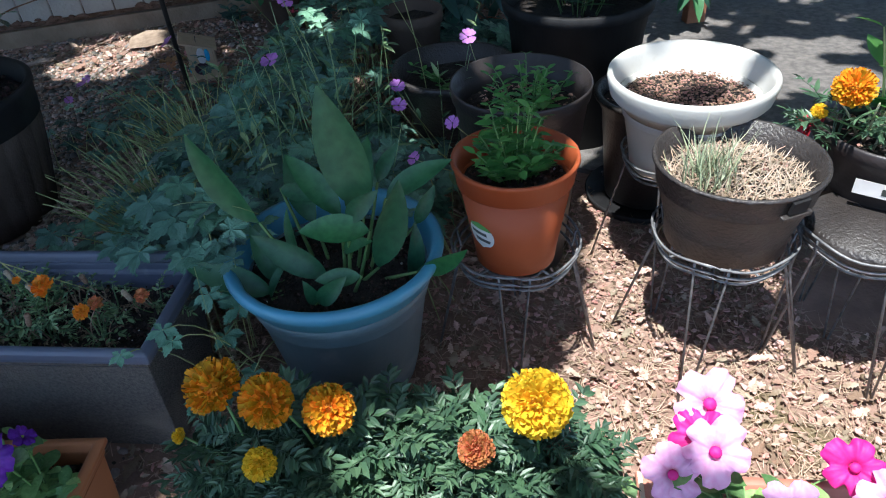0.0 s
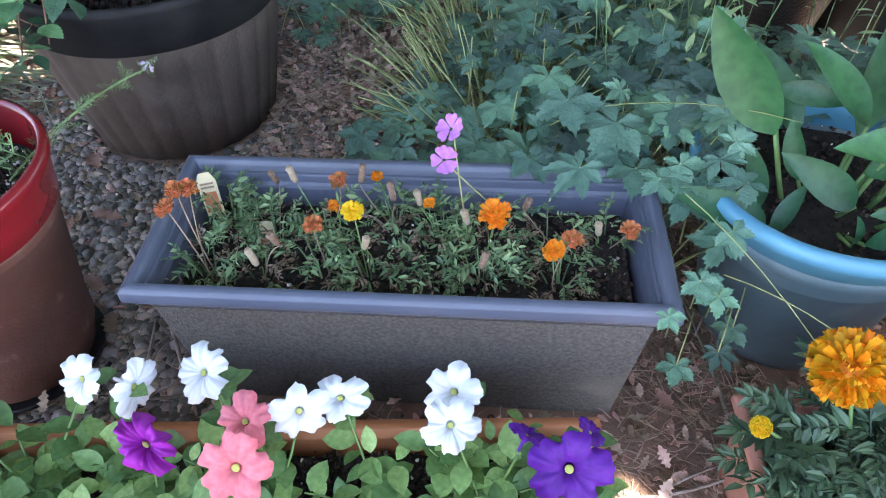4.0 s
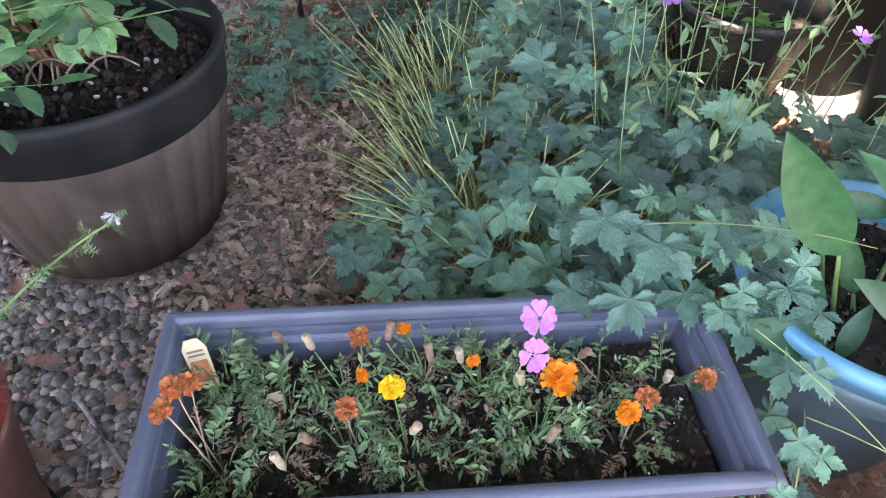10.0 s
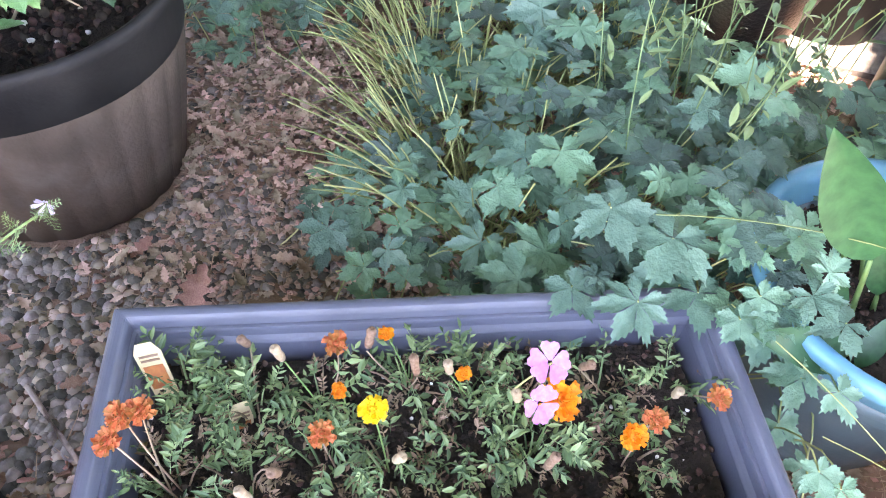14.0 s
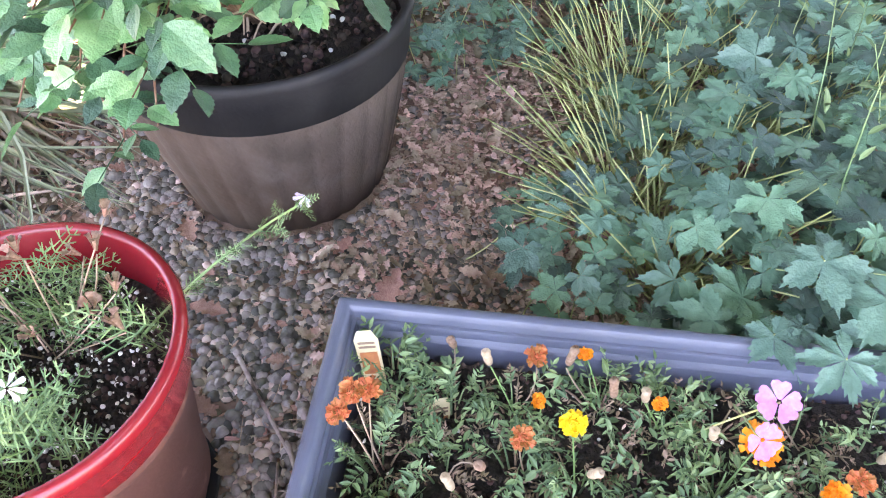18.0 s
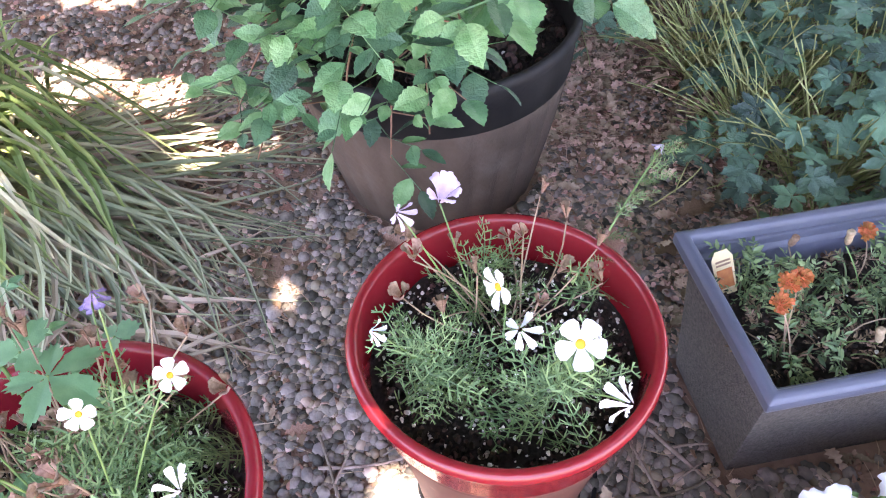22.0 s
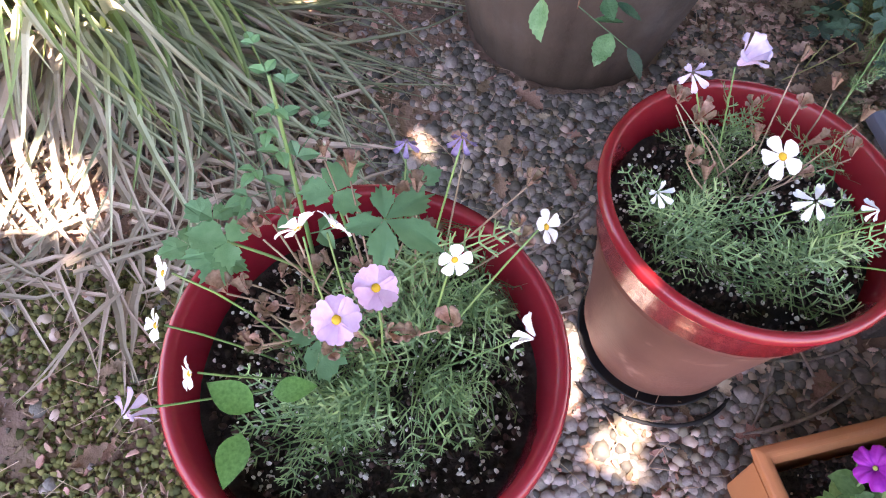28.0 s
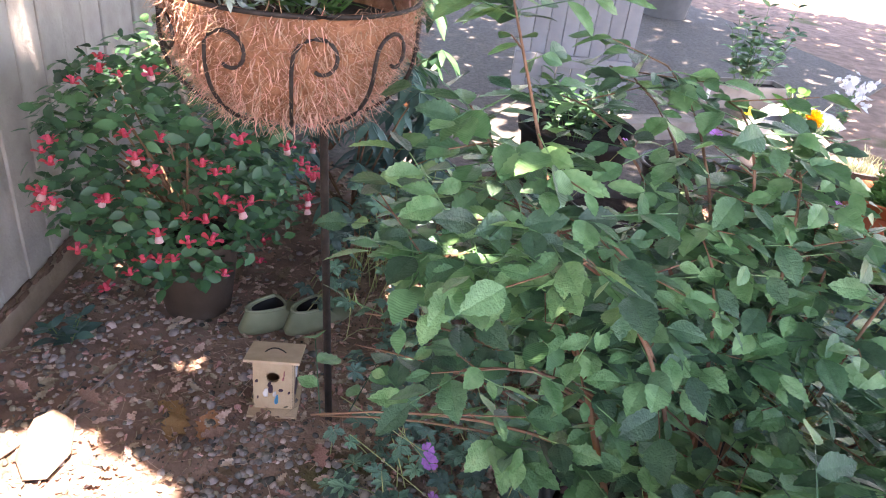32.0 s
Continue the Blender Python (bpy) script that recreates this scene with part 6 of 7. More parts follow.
# leaves that hang over the trough and box ends
for x, y, z, s in ((-1.02, 2.50, 0.325, 0.12), (-1.10, 2.53, 0.31, 0.11), (-0.93, 2.53, 0.31, 0.11), (-0.85, 2.48, 0.30, 0.10), (-0.81, 2.40, 0.20, 0.075), (-0.78, 2.31, 0.14, 0.07), (-0.84, 2.29, 0.12, 0.07), (-0.79, 2.46, 0.27, 0.09),
                   (-0.97, 2.58, 0.36, 0.14), (-1.20, 2.60, 0.10, 0.13), (-1.34, 2.60, 0.07, 0.13), (-1.45, 2.58, 0.05, 0.11), (-1.38, 2.68, 0.06, 0.10), (-0.88, 2.60, 0.38, 0.13), (-0.75, 2.37, 0.13, 0.07), (-1.05, 2.62, 0.37, 0.13)):
    a = rnd(-2.2, -0.6)
    place("leaf", random.choice(PALM_ME), ger, aim(Vector((x, y, z)) - G0, (math.cos(a), math.sin(a), -0.2), (rnd(-0.3, 0.3), -0.45, 1), s))
    GST.raw(tube(arc(Vector((x + 0.05, y + 0.16, 0.05)) - G0, Vector((x, y, z)) - G0, 0.06, 5), 0.0018, 0.0014, 4))
for x, y, z, s in ((-0.90, 2.47, 0.34, 0.085), (-0.85, 2.285, 0.32, 0.07), (-0.825, 2.27, 0.31, 0.07), (-0.80, 2.38, 0.33, 0.075), (-0.895, 2.215, 0.32, 0.05), (-0.87, 2.50, 0.35, 0.08)):
    a = rnd(-2.0, -0.9)
    place("leaf", random.choice(PALM_ME), ger, aim(Vector((x, y, z)) - G0, (math.cos(a), math.sin(a), -0.3), (rnd(-0.3, 0.3), -0.5, 0.9), s))
    GST.raw(tube(arc(Vector((x + 0.05, y + 0.16, 0.08)) - G0, Vector((x, y, z)) - G0, 0.05, 5), 0.0016, 0.0012, 4))
for a, b in (((-0.80, 2.35, 0.27), (-0.62, 2.17, 0.30)), ((-0.9, 2.5, 0.33), (-0.70, 2.22, 0.29)), ((-1.0, 2.62, 0.36), (-0.72, 2.5, 0.44))):
    GST.raw(tube(arc(Vector(a) - G0, Vector(b) - G0, 0.02, 6), 0.0009, 0.0007, 4))
place("foliage", GMASS.mesh("foliage", M_GERANIUM_J, True), ger, kind="stuff")
place("stem", GST.mesh("stem", M_GERSTEM), ger, label="pale yellow-green stems", kind="stuff")
CR = petals_shape(5, 0.46, 0.5, 0.1, True, 6)
for x, y, z, s in ((-1.190, 2.285, 0.535, 0.037), (-1.195, 2.262, 0.505, 0.035), (-0.93, 3.25, 0.62, 0.05), (-0.62, 3.3, 0.66, 0.05), (-0.90, 3.05, 0.52, 0.05), (-0.56, 3.0, 0.48, 0.040), (-0.40, 2.86, 0.46, 0.034), (-0.52, 2.86, 0.50, 0.036), (-0.48, 2.80, 0.40, 0.034),
                   (-1.42, 3.42, 0.42, 0.05), (-1.395, 3.962, 0.408, 0.045), (-1.963, 3.624, 0.176, 0.040), (-1.945, 3.640, 0.190, 0.038), (-2.010, 3.585, 0.130, 0.034), (-0.75, 3.55, 0.6, 0.045), (-0.42, 3.22, 0.52, 0.045), (-1.1, 4.0, 0.42, 0.05), (-0.95, 3.32, 0.58, 0.045)):
    d = (rnd(-0.4, 0.4), rnd(-0.7, 0.0), 0.7)
    flower(ger, "flower", CR, M_P_CRANE, Vector((x, y, z)) - G0, d, s, "mauve cranesbill flower", None, Vector((x + rnd(-0.02, 0.10), y + rnd(0.12, 0.3), 0.2)) - G0, M_GERSTEM, 0.0013)
# thin flower stalks with buds, tallest behind the broad-leaved plant
fs = Mass()
for i in range(40):
    x, y = rnd(-1.0, -0.42), rnd(2.80, 3.35)
    a = Vector((x, y, 0.1)) - G0
    b = a + Vector((rnd(-0.12, 0.12), rnd(-0.12, 0.12), rnd(0.25, 0.55)))
    fs.raw(tube(arc(a, b, 0.03, 4, (rnd(-1, 1), rnd(-1, 1), 0)), 0.0015, 0.001, 4))
    for k in range(5):
        d = (rnd(-1, 1), rnd(-1, 1), rnd(0, 1))
        fs.add(SLIM, aim(a.lerp(b, rnd(0.5, 1)), d, UP, rnd(0.02, 0.05)))
place("flower_stalk", fs.mesh("flower_stalk", M_FERNLIGHT), ger, kind="stuff")

# shrub in the barrel
SC = Vector((BC[0], BC[1], 0.33))
shr = empty("shrub", pose(*SC), "spreading green shrub with toothed oval leaves", "shrub")
SM, count = Mass(), 0
stem_plan = [((-0.07, 0.36, 0.48), (-0.15, 0.46, 0.58), (-0.25, 0.52, 0.54), 10), ((-0.10, 0.19, 0.15), (-0.07, 0.36, 0.55), (-0.06, 0.50, 0.90), 10), ((0.00, 0.24, 0.20), (0.02, 0.42, 0.52), (-0.10, 0.52, 0.74), 10)]
for n_stems, az, reach_, top_ in ((12, (-150, -50), (0.32, 0.58), (0.28, 0.46)), (7, (148, 212), (0.36, 0.64), (0.10, 0.45)), (8, (80, 122), (0.28, 0.55), (0.35, 0.70)), (6, (68, 118), (0.55, 0.82), (0.12, 0.50)), (10, (-40, 85), (0.24, 0.46), (0.38, 0.74)), (8, (-5, 65), (0.30, 0.58), (0.52, 0.76))):
    for i in range(n_stems):
        a = radians(az[0] + (az[1] - az[0]) * (i + rnd(0.2, 0.8)) / n_stems)
        reach, top = rnd(*reach_), rnd(*top_)
        stem_plan.append(((math.cos(a) * 0.08, math.sin(a) * 0.08, 0.08), (math.cos(a) * reach * 0.45, math.sin(a) * reach * 0.45, top * 0.9 + 0.12), (math.cos(a) * reach, math.sin(a) * reach, top), 8))
for a, reach, low in ((-150, 0.44, 0.00), (-138, 0.46, -0.04), (-118, 0.36, 0.06), (-105, 0.37, -0.02), (-94, 0.35, 0.02)):
    c, q = math.cos(radians(a)), math.sin(radians(a))
    stem_plan.append(((c * 0.06, q * 0.06, 0.10), (c * 0.24, q * 0.24, 0.34), (c * reach, q * reach, low), 9))
for p0, p1, p2, nl in stem_plan:
    p0, p1, p2 = Vector(p0), Vector(p1), Vector(p2)
    curve = [Vector((0, 0.05, 0)) * 1.0 if len(p0) and nl == 10 else Vector((0, 0, 0))] + [((1 - t) ** 2) * p0 + 2 * t * (1 - t) * p1 + t * t * p2 for t in [k / 8 for k in range(9)]]
    place("branch", mesh_of("branch", *tube(curve, 0.007 if nl == 10 else 0.0045, 0.0015, 6), M_BARK, True), shr)
    for k in range(int(nl * (4.5 if nl == 10 else 3.2))):
        t = rnd(0.25, 1.0)
        base = ((1 - t) ** 2) * p0 + 2 * t * (1 - t) * p1 + t * t * p2
        az = rnd(0, 6.28)
        side = Vector((math.cos(az), math.sin(az), rnd(-0.2, 0.35)))
        tw = rnd(0.03, 0.16)
        tip = base + side * tw
        if nl != 9 and tip.x - 0.35 * tip.y > -0.02 and tip.z < 0.13 + 0.2 * tip.x and -0.42 < tip.y < 0.22:
            continue
        if nl != 9 and tip.y < -0.26 and tip.z < 0.12:
            continue
        if tip.x < -0.22 and tip.y > 0.36 and tip.z < 0.35:
            continue
        if nl == 8 and tip.y > 0.15 and random.random() < 0.30:
            continue
        if tip.y > 0.42 and tip.x < 0.30 and tip.z < 0.20:
            continue
        place("twig", mesh_of("twig", *tube([base, tip], 0.0016, 0.001, 4), M_BARK), shr) if k % 6 == 0 else SM.raw(tube([base, tip], 0.0013, 0.0009, 3))
        for j in range(3):
            q = base.lerp(tip, 0.35 + 0.33 * j)
            aa = az + (0.9 if j == 0 else -0.9 if j == 1 else 0)
            m = aim(q, (math.cos(aa), math.sin(aa), rnd(-0.45, 0.25)), (rnd(-0.6, 0.6), rnd(-0.6, 0.6), 1), rnd(0.032, 0.074), rnd(-28, 28))
            if count < 295 and (q.y < -0.1 or q.x < -0.1) and random.random() < 0.5:
                place("leaf", random.choice(SHRUB_ME), shr, m)
                count += 1
            else:
                SM.add(random.choice(SHRUB), m)
place("foliage", SM.mesh("foliage", M_SHRUB_J), shr, kind="stuff")
for i in range(26):
    a, L = rnd(0, 6.28), rnd(0.1, 0.3)
    place("dead_twig", mesh_of("dead_twig", *tube(arc((rnd(-0.08, 0.08), rnd(-0.08, 0.08), 0.0), (math.cos(a) * L, math.sin(a) * L, rnd(0.02, 0.22)), 0.04, 5), 0.003, 0.0015, 5), M_DRYSTEM, True), shr)

# variegated grass clump
gr = empty("ornamental_grass", pose(-3.16, 3.10, -0.035), "drooping clump of green and cream striped grass", "grass")
GRASSES = (("green_blades", M_GRASS, 140, (-3.1, 3.1), (0.25, 0.52), (0.16, 0.42)), ("cream_blades", M_GRASSPALE, 70, (-3.1, 3.1), (0.25, 0.52), (0.12, 0.38)),
           ("upright_blades", M_GRASS, 140, (-3.1, 3.1), (0.08, 0.24), (0.34, 0.58)), ("flattened_blades", M_GRASSGREY, 170, (-1.05, 0.35), (0.45, 0.88), (0.03, 0.14)),
           ("dry_blades", M_GRASSDRY, 150, (-2.7, 0.3), (0.30, 0.75), (0.02, 0.12)))
for nm, material, n, az, reach, rise in GRASSES:
    m = Mass()
    for i in range(n):
        a = rnd(*az)
        q = rnd(0.0, 0.15)
        p = Vector((q * math.cos(a) + rnd(-0.06, 0.06), q * math.sin(a) + rnd(-0.06, 0.06), 0))
        L, h = rnd(*reach), rnd(*rise)
        aa, curl = a + rnd(-0.5, 0.5), rnd(-0.7, 0.7)
        back = 1 - 0.55 * max(0.0, math.sin(aa))
        L, h = L * back, h * (0.4 + 0.6 * back)
        pts = []
        for k in range(8):
            t = k / 7
            w = aa + curl * t * t
            top = h * math.sin(min(t * 3.0, 3.05)) if nm != "upright_blades" else h * math.sin(t * 1.75)
            pts.append(p + Vector((math.cos(w), math.sin(w), 0)) * L * (0.35 * t + 0.65 * t * t) + Vector((0, 0, max(0.010 + 0.012 * (i % 3) / 2 + 0.02 * (1 - t), top))))
        m.raw(blade_shape(pts, rnd(0.0065, 0.0125) * (1.35 if nm == "dry_blades" else 1.0)))
    place(nm, m.mesh(nm, material), gr, kind="stuff")

m = Mass()
for i in range(230):
    x, y, a, L = rnd(-3.45, -2.62), rnd(2.30, 2.95), rnd(-2.4, 0.6), rnd(0.08, 0.30)
    p = Vector((x + 3.16, y - 3.10, rnd(0.012, 0.035)))
    d = Vector((math.cos(a), math.sin(a), rnd(-0.03, 0.05))) * L
    m.raw(blade_shape([p, p + d * 0.35 + Vector((rnd(-1, 1), rnd(-1, 1), 0.5)) * 0.012, p + d * 0.7, p + d + Vector((rnd(-1, 1), rnd(-1, 1), 0)) * 0.02], rnd(0.004, 0.009)))
place("fallen_blades", m.mesh("fallen_blades", M_GRASSDRY), gr, label="dry tan blades lying on the ground", kind="stuff")

# hanging basket on its pole
PX = Vector((-1.779, 4.010, -0.04))
bk = empty("basket_stand", pose(PX.x, PX.y, PX.z), "coconut-lined scroll basket hung on an iron crook", "hanging basket")
HX, HY, HZ, HS = -0.256, -0.060, 1.195, 0.78       # middle of the basket's hoop from the pole's foot, and its size
crook = [Vector((0, 0, -0.05)), Vector((-0.018, 0.020, 0.6)), Vector((-0.035, 0.035, 1.2)), Vector((-0.05, 0.035, 1.62))] + [Vector((-0.05 - 0.11 * (1 - math.cos(a)), 0.035 - 0.035 * (1 - math.cos(a)), 1.62 + 0.13 * math.sin(a))) for a in (0.5, 1.0, 1.57, 2.1, 2.6, 3.14)]
place("pole", mesh_of("pole", *tube(crook, 0.010, 0.008, 10), M_IRON, True), bk)
for k in range(3):
    a = 2.1 * k + 0.4
    place("chain", mesh_of("chain", *tube([(HX + 0.272 * HS * math.cos(a), HY + 0.272 * HS * math.sin(a), HZ), (crook[-1].x, crook[-1].y, crook[-1].z)], 0.002, 0.002, 5), M_IRON, True), bk)
prof = [(0.0, 0.735), (0.10, 0.745), (0.17, 0.785), (0.225, 0.85), (0.252, 0.93), (0.262, 1.0), (0.25, 1.005), (0.235, 0.93), (0.20, 0.86), (0.10, 0.78), (0.0, 0.775)]
place("liner", mesh_of("liner", *lathe(prof, 60, lambda j, w: 1 + 0.03 * math.sin(w * 9 + j) * math.sin(w * 23 + j * 2)), M_COIR, True), bk, label="shaggy coconut fibre liner")
place("soil", mesh_of("soil", *lathe([(0.0, 0.955), (0.235, 0.95), (0.0, 0.945)], 30), M_SOIL, True), bk)
for z, r in ((1.005, 0.272), (0.74, 0.06)):
    ring = [(r * math.cos(w * math.pi / 32), r * math.sin(w * math.pi / 32), z) for w in range(65)]
    place("hoop", mesh_of("hoop", *tube(ring, 0.005, 0.005, 6), M_IRON, True), bk)
for k in range(10):
    a = 2 * math.pi * k / 10
    pts = []
    for i in range(26):
        t = i / 25
        if t < 0.45:
            u = t / 0.45
            r, z, da = 0.06 + (0.272 - 0.06) * math.sin(u * 1.5708), 0.742 + 0.17 * (1 - math.cos(u * 1.5708)), 0.0
        else:
            u = (t - 0.45) / 0.55
            ang = u * 5.2
            rad = 0.052 * (1 - 0.62 * u)
            da, z, r = (0.052 - rad * math.cos(ang)) / 0.27, 0.925 + rad * math.sin(ang) * 1.0 + 0.0, 0.275
        pts.append((r * math.cos(a + da), r * math.sin(a + da), z))
    place("scroll", mesh_of("scroll", *tube(pts, 0.0045, 0.004, 6), M_IRON, True), bk)
hr = Mass()
for i in range(6500):
    a, t = rnd(0, 6.28), rnd(0.08, 1.0) ** 0.8
    r = 0.10 + 0.165 * math.sin(t * 1.5)
    z = 0.745 + 0.265 * t ** 1.6
    p = Vector((r * math.cos(a), r * math.sin(a), z))
    d = Vector((rnd(-1, 1), rnd(-1, 1), rnd(-1, 1))) * rnd(0.015, 0.05) + Vector((math.cos(a), math.sin(a), -0.2)) * rnd(0.006, 0.03)
    mid = p + d * 0.5 + Vector((rnd(-1, 1), rnd(-1, 1), rnd(-1, 1))) * 0.008
    hr.raw(blade_shape([p, mid, p + d], rnd(0.0007, 0.0014)))
place("fibre", hr.mesh("fibre", M_COIRHAIR), bk, label="loose coconut hairs", kind="stuff")
for q in bk.children:
    if not q.name.startswith(("pole", "chain")):
        q.matrix_basis = Matrix.Translation((HX, HY, HZ)) @ Matrix.Diagonal((HS, HS, HS * 1.02, 1)) @ Matrix.Translation((0, 0, -1.005))
bf = empty("basket_flowers", pose(PX.x + HX, PX.y + HY, PX.z + HZ - 0.045), "light green plant with silvery and magenta flowers", "plant")
leafy(bf, [OVATE, SLIM], M_ORPLANT, 22, (0.03, 0.06), 5, 0.13, 0.14)
fern_plant(bf, PINN_SMALL, M_SILVER, 30, (0.10, 0.10), 0.10, (0.04, 0.09), (-0.10, 0.05, 0.02), name="silver_foliage")
for i, mm in enumerate((M_P_MAGENTA, M_P_LILAC, M_P_MAGENTA, M_P_WHITE)):
    flower(bf, "flower", PET[i], mm, (0.12 - 0.10 * i, -0.12 + 0.05 * i, 0.10 + 0.02 * (i % 2)), (-0.5, -0.5, 0.6), 0.055, "", None, (0, 0, 0))

# bird house
bh = empty("bird_house", pose(-1.834, 4.160, -0.035, 0, 0, math.degrees(math.atan2(-0.118, 0.064))) @ Matrix.Scale(0.95, 4), "small painted wooden bird house on the ground", "bird house")
place("base", bevelled("base", box(-0.072, 0.072, -0.035, 0.155, 0.0, 0.008), M_WOOD, 0.001, 1), bh)
W2 = 0.055
face = bmesh.new()
hole = []
outer = [face.verts.new(p) for p in ((-W2, 0, 0.008), (W2, 0, 0.008), (W2, 0, 0.182), (-W2, 0, 0.182))]
ring_ = [face.verts.new((0.019 * math.cos(w * math.pi / 8 - 2.356), 0, 0.125 + 0.019 * math.sin(w * math.pi / 8 - 2.356))) for w in range(16)]
for k in range(4):
    face.faces.new([outer[k], outer[(k + 1) % 4]] + [ring_[(4 * k + 4 - j) % 16] for j in range(5)])
ext = bmesh.ops.extrude_face_region(face, geom=face.faces[:])
bmesh.ops.translate(face, verts=[v for v in ext["geom"] if isinstance(v, bmesh.types.BMVert)], vec=(0, 0.007, 0))
fm = bpy.data.meshes.new("front_panel")
face.to_mesh(fm)
face.free()
fm.materials.append(M_WOOD)
place("front_panel", fm, bh, label="birch front panel with a round hole")
place("back_panel", bevelled("back_panel", box(-W2, W2, 0.113, 0.12, 0.008, 0.142), M_WOOD, 0.001, 1), bh)
for s in (-1, 1):
    sv, sf_ = box(s * W2 - 0.0035, s * W2 + 0.0035, 0.0075, 0.1125, 0.008, 0.182)
    place("side_panel", bevelled("side_panel", ([(x, y, z if z < 0.1 or y < 0.05 else 0.144) for x, y, z in sv], sf_), M_WOOD, 0.001, 1), bh)
place("roof", bevelled("roof", box(-0.078, 0.078, -0.026, 0.140, 0.0, 0.0075), M_WOOD, 0.001, 1), bh, pose(0, 0, 0.1855, -19, 1, 0))
place("wire_handle", mesh_of("wire_handle", *tube(arc((-0.03, 0.05, 0.176), (0.03, 0.05, 0.176), 0.016, 8), 0.002), M_IRON, True), bh)
BLOB = lathe([(1.0, 0), (0.9, 0.12), (0.0, 0.16)], 12)
for x, z, s, mm in ((0.012, 0.045, 0.015, M_PAINT_BLUE), (-0.004, 0.082, 0.012, M_PAINT_DARK), (0.022, 0.078, 0.007, M_PAINT_DARK), (-0.008, 0.100, 0.010, M_PAINT_DARK), (-0.018, 0.068, 0.013, M_PAINT_WHITE), (0.006, 0.064, 0.009, M_PAINT_WHITE),
                     (0.032, 0.140, 0.010, M_PAINT_PINK), (0.030, 0.122, 0.007, M_PAINT_PINK), (-0.046, 0.11, 0.006, M_PAINT_DARK), (0.046, 0.07, 0.006, M_PAINT_DARK), (-0.044, 0.05, 0.005, M_PAINT_DARK)):
    place("paint_blob", mesh_of("paint_blob", *BLOB, mm, True), bh, pose(x, -0.0002, z, 90, 0, rnd(0, 90)) @ Matrix.Diagonal((s, s * rnd(0.8, 1.3), 0.01, 1)))
for y, z, sy_, sz, mm in ((0.06, 0.12, 0.02, 0.04, M_PAINT_WHITE), (0.05, 0.06, 0.035, 0.03, M_PAINT_DARK), (0.085, 0.12, 0.012, 0.03, M_PAINT_BLUE)):
    place("paint_blob", mesh_of("paint_blob", *BLOB, mm, True), bh, pose(W2 + 0.0033, y, z, 0, 90, 0) @ Matrix.Diagonal((sz, sy_, 0.01, 1)))

# garden clogs
for k, (x, y, rz) in enumerate(((-1.50, 4.40, -28), (-1.42, 4.29, -22))):
    cg = empty("garden_clog", pose(x, y, gz(x) + 0.002, 0, 0, rz), "pale green rubber garden clog on the soil", "clog", "pair of clogs")
    loops = ((0.0, 0.036, 0.0, 0), (0.004, 0.044, 0.0, 0), (0.02, 0.046, 0, 0), (0.075, 0.042, 0, 1), (0.085, 0.040, 0, 1), (0.080, 0.034, 0, 1), (0.03, 0.036, 0, 1))
    v, f, n = [], [], 32
    for z, w, _, top in loops:
        for i in range(n):
            a = 2 * math.pi * i / n
            long_ = 0.13 if not top else (0.115 if math.cos(a) < 0 else 0.02)
            v.append((long_ * math.cos(a) * w / 0.044, w * math.sin(a) * (1.0 if math.cos(a) < 0.2 else 1.08), z))
    for j in range(len(loops) - 1):
        for i in range(n):
            q = (i + 1) % n
            f.append((j * n + i, j * n + q, (j + 1) * n + q, (j + 1) * n + i))
    f.append(tuple(range(n))[::-1])
    f.append(tuple((len(loops) - 1) * n + i for i in range(n)))
    me = mesh_of("shell", v, f, M_CLOG, True)
    # inner wall and insole coloured black for the shade in the opening
    me.materials.append(M_BLACK)
    for p in me.polygons[5 * n:]:
        p.material_index = 1
    me.polygons[6 * n].material_index = 0
    place("shell", me, cg)
    collar = [((0.115 if math.cos(a) < 0 else 0.02) * math.cos(a) * 0.93, 0.040 * math.sin(a), 0.086) for a in [2 * math.pi * i / 32 for i in range(33)]]
    place("collar", mesh_of("collar", *tube(collar, 0.004, 0.004, 6), M_CLOG, True), cg)

# fuchsia by the fence
fu = empty("fuchsia_bush", pose(-1.56, 4.70, 0), "dense dark green fuchsia with red hanging flowers", "shrub")
FM = Mass()
for i in range(5200):
    u = Vector((rnd(-1, 1), rnd(-1, 1), rnd(-1, 1)))
    if u.length > 1 or u.length < 0.35:
        continue
    p = Vector((u.x * 0.44, u.y * 0.36, 0.50 + u.z * 0.42 + 0.10 * noise.noise(u * 2.0)))
    if (p + Vector((-1.56, 4.70, F0.z)) - F0).cross(FD).z < 0.05:
        continue
    a = rnd(0, 6.28)
    FM.add(OVATE, aim(p, (math.cos(a), math.sin(a), rnd(-0.6, 0.3)), (u.x, u.y, 1.0), rnd(0.032, 0.058), rnd(-25, 25)))
place("foliage", FM.mesh("foliage", M_FUCHLEAF, True), fu, kind="stuff")
fp = pot("brown_pot", -1.56, 4.68, 0.0, [(0.10, 0), (0.11, 0.005), (0.14, 0.22), (0.15, 0.225), (0.15, 0.25), (0.14, 0.25), (0.10, 0.02), (0, 0.02)], None, M_BARREL, M_BARREL, "plain brown pot hidden under the fuchsia", 0.22, 0.13)
for i in range(16):
    a = rnd(0, 6.28)
    place("branch", mesh_of("branch", *tube(arc((0, 0, 0.22), (0.34 * math.cos(a), 0.28 * math.sin(a), rnd(0.3, 0.8)), 0.05, 5), 0.005, 0.002), M_BARK, True), fu)
TUBEF = Mass()
TUBEF.raw(lathe([(0.0, 0.0), (0.09, -0.03), (0.11, -0.25), (0.15, -0.40), (0.10, -0.42), (0.0, -0.40)], 8))
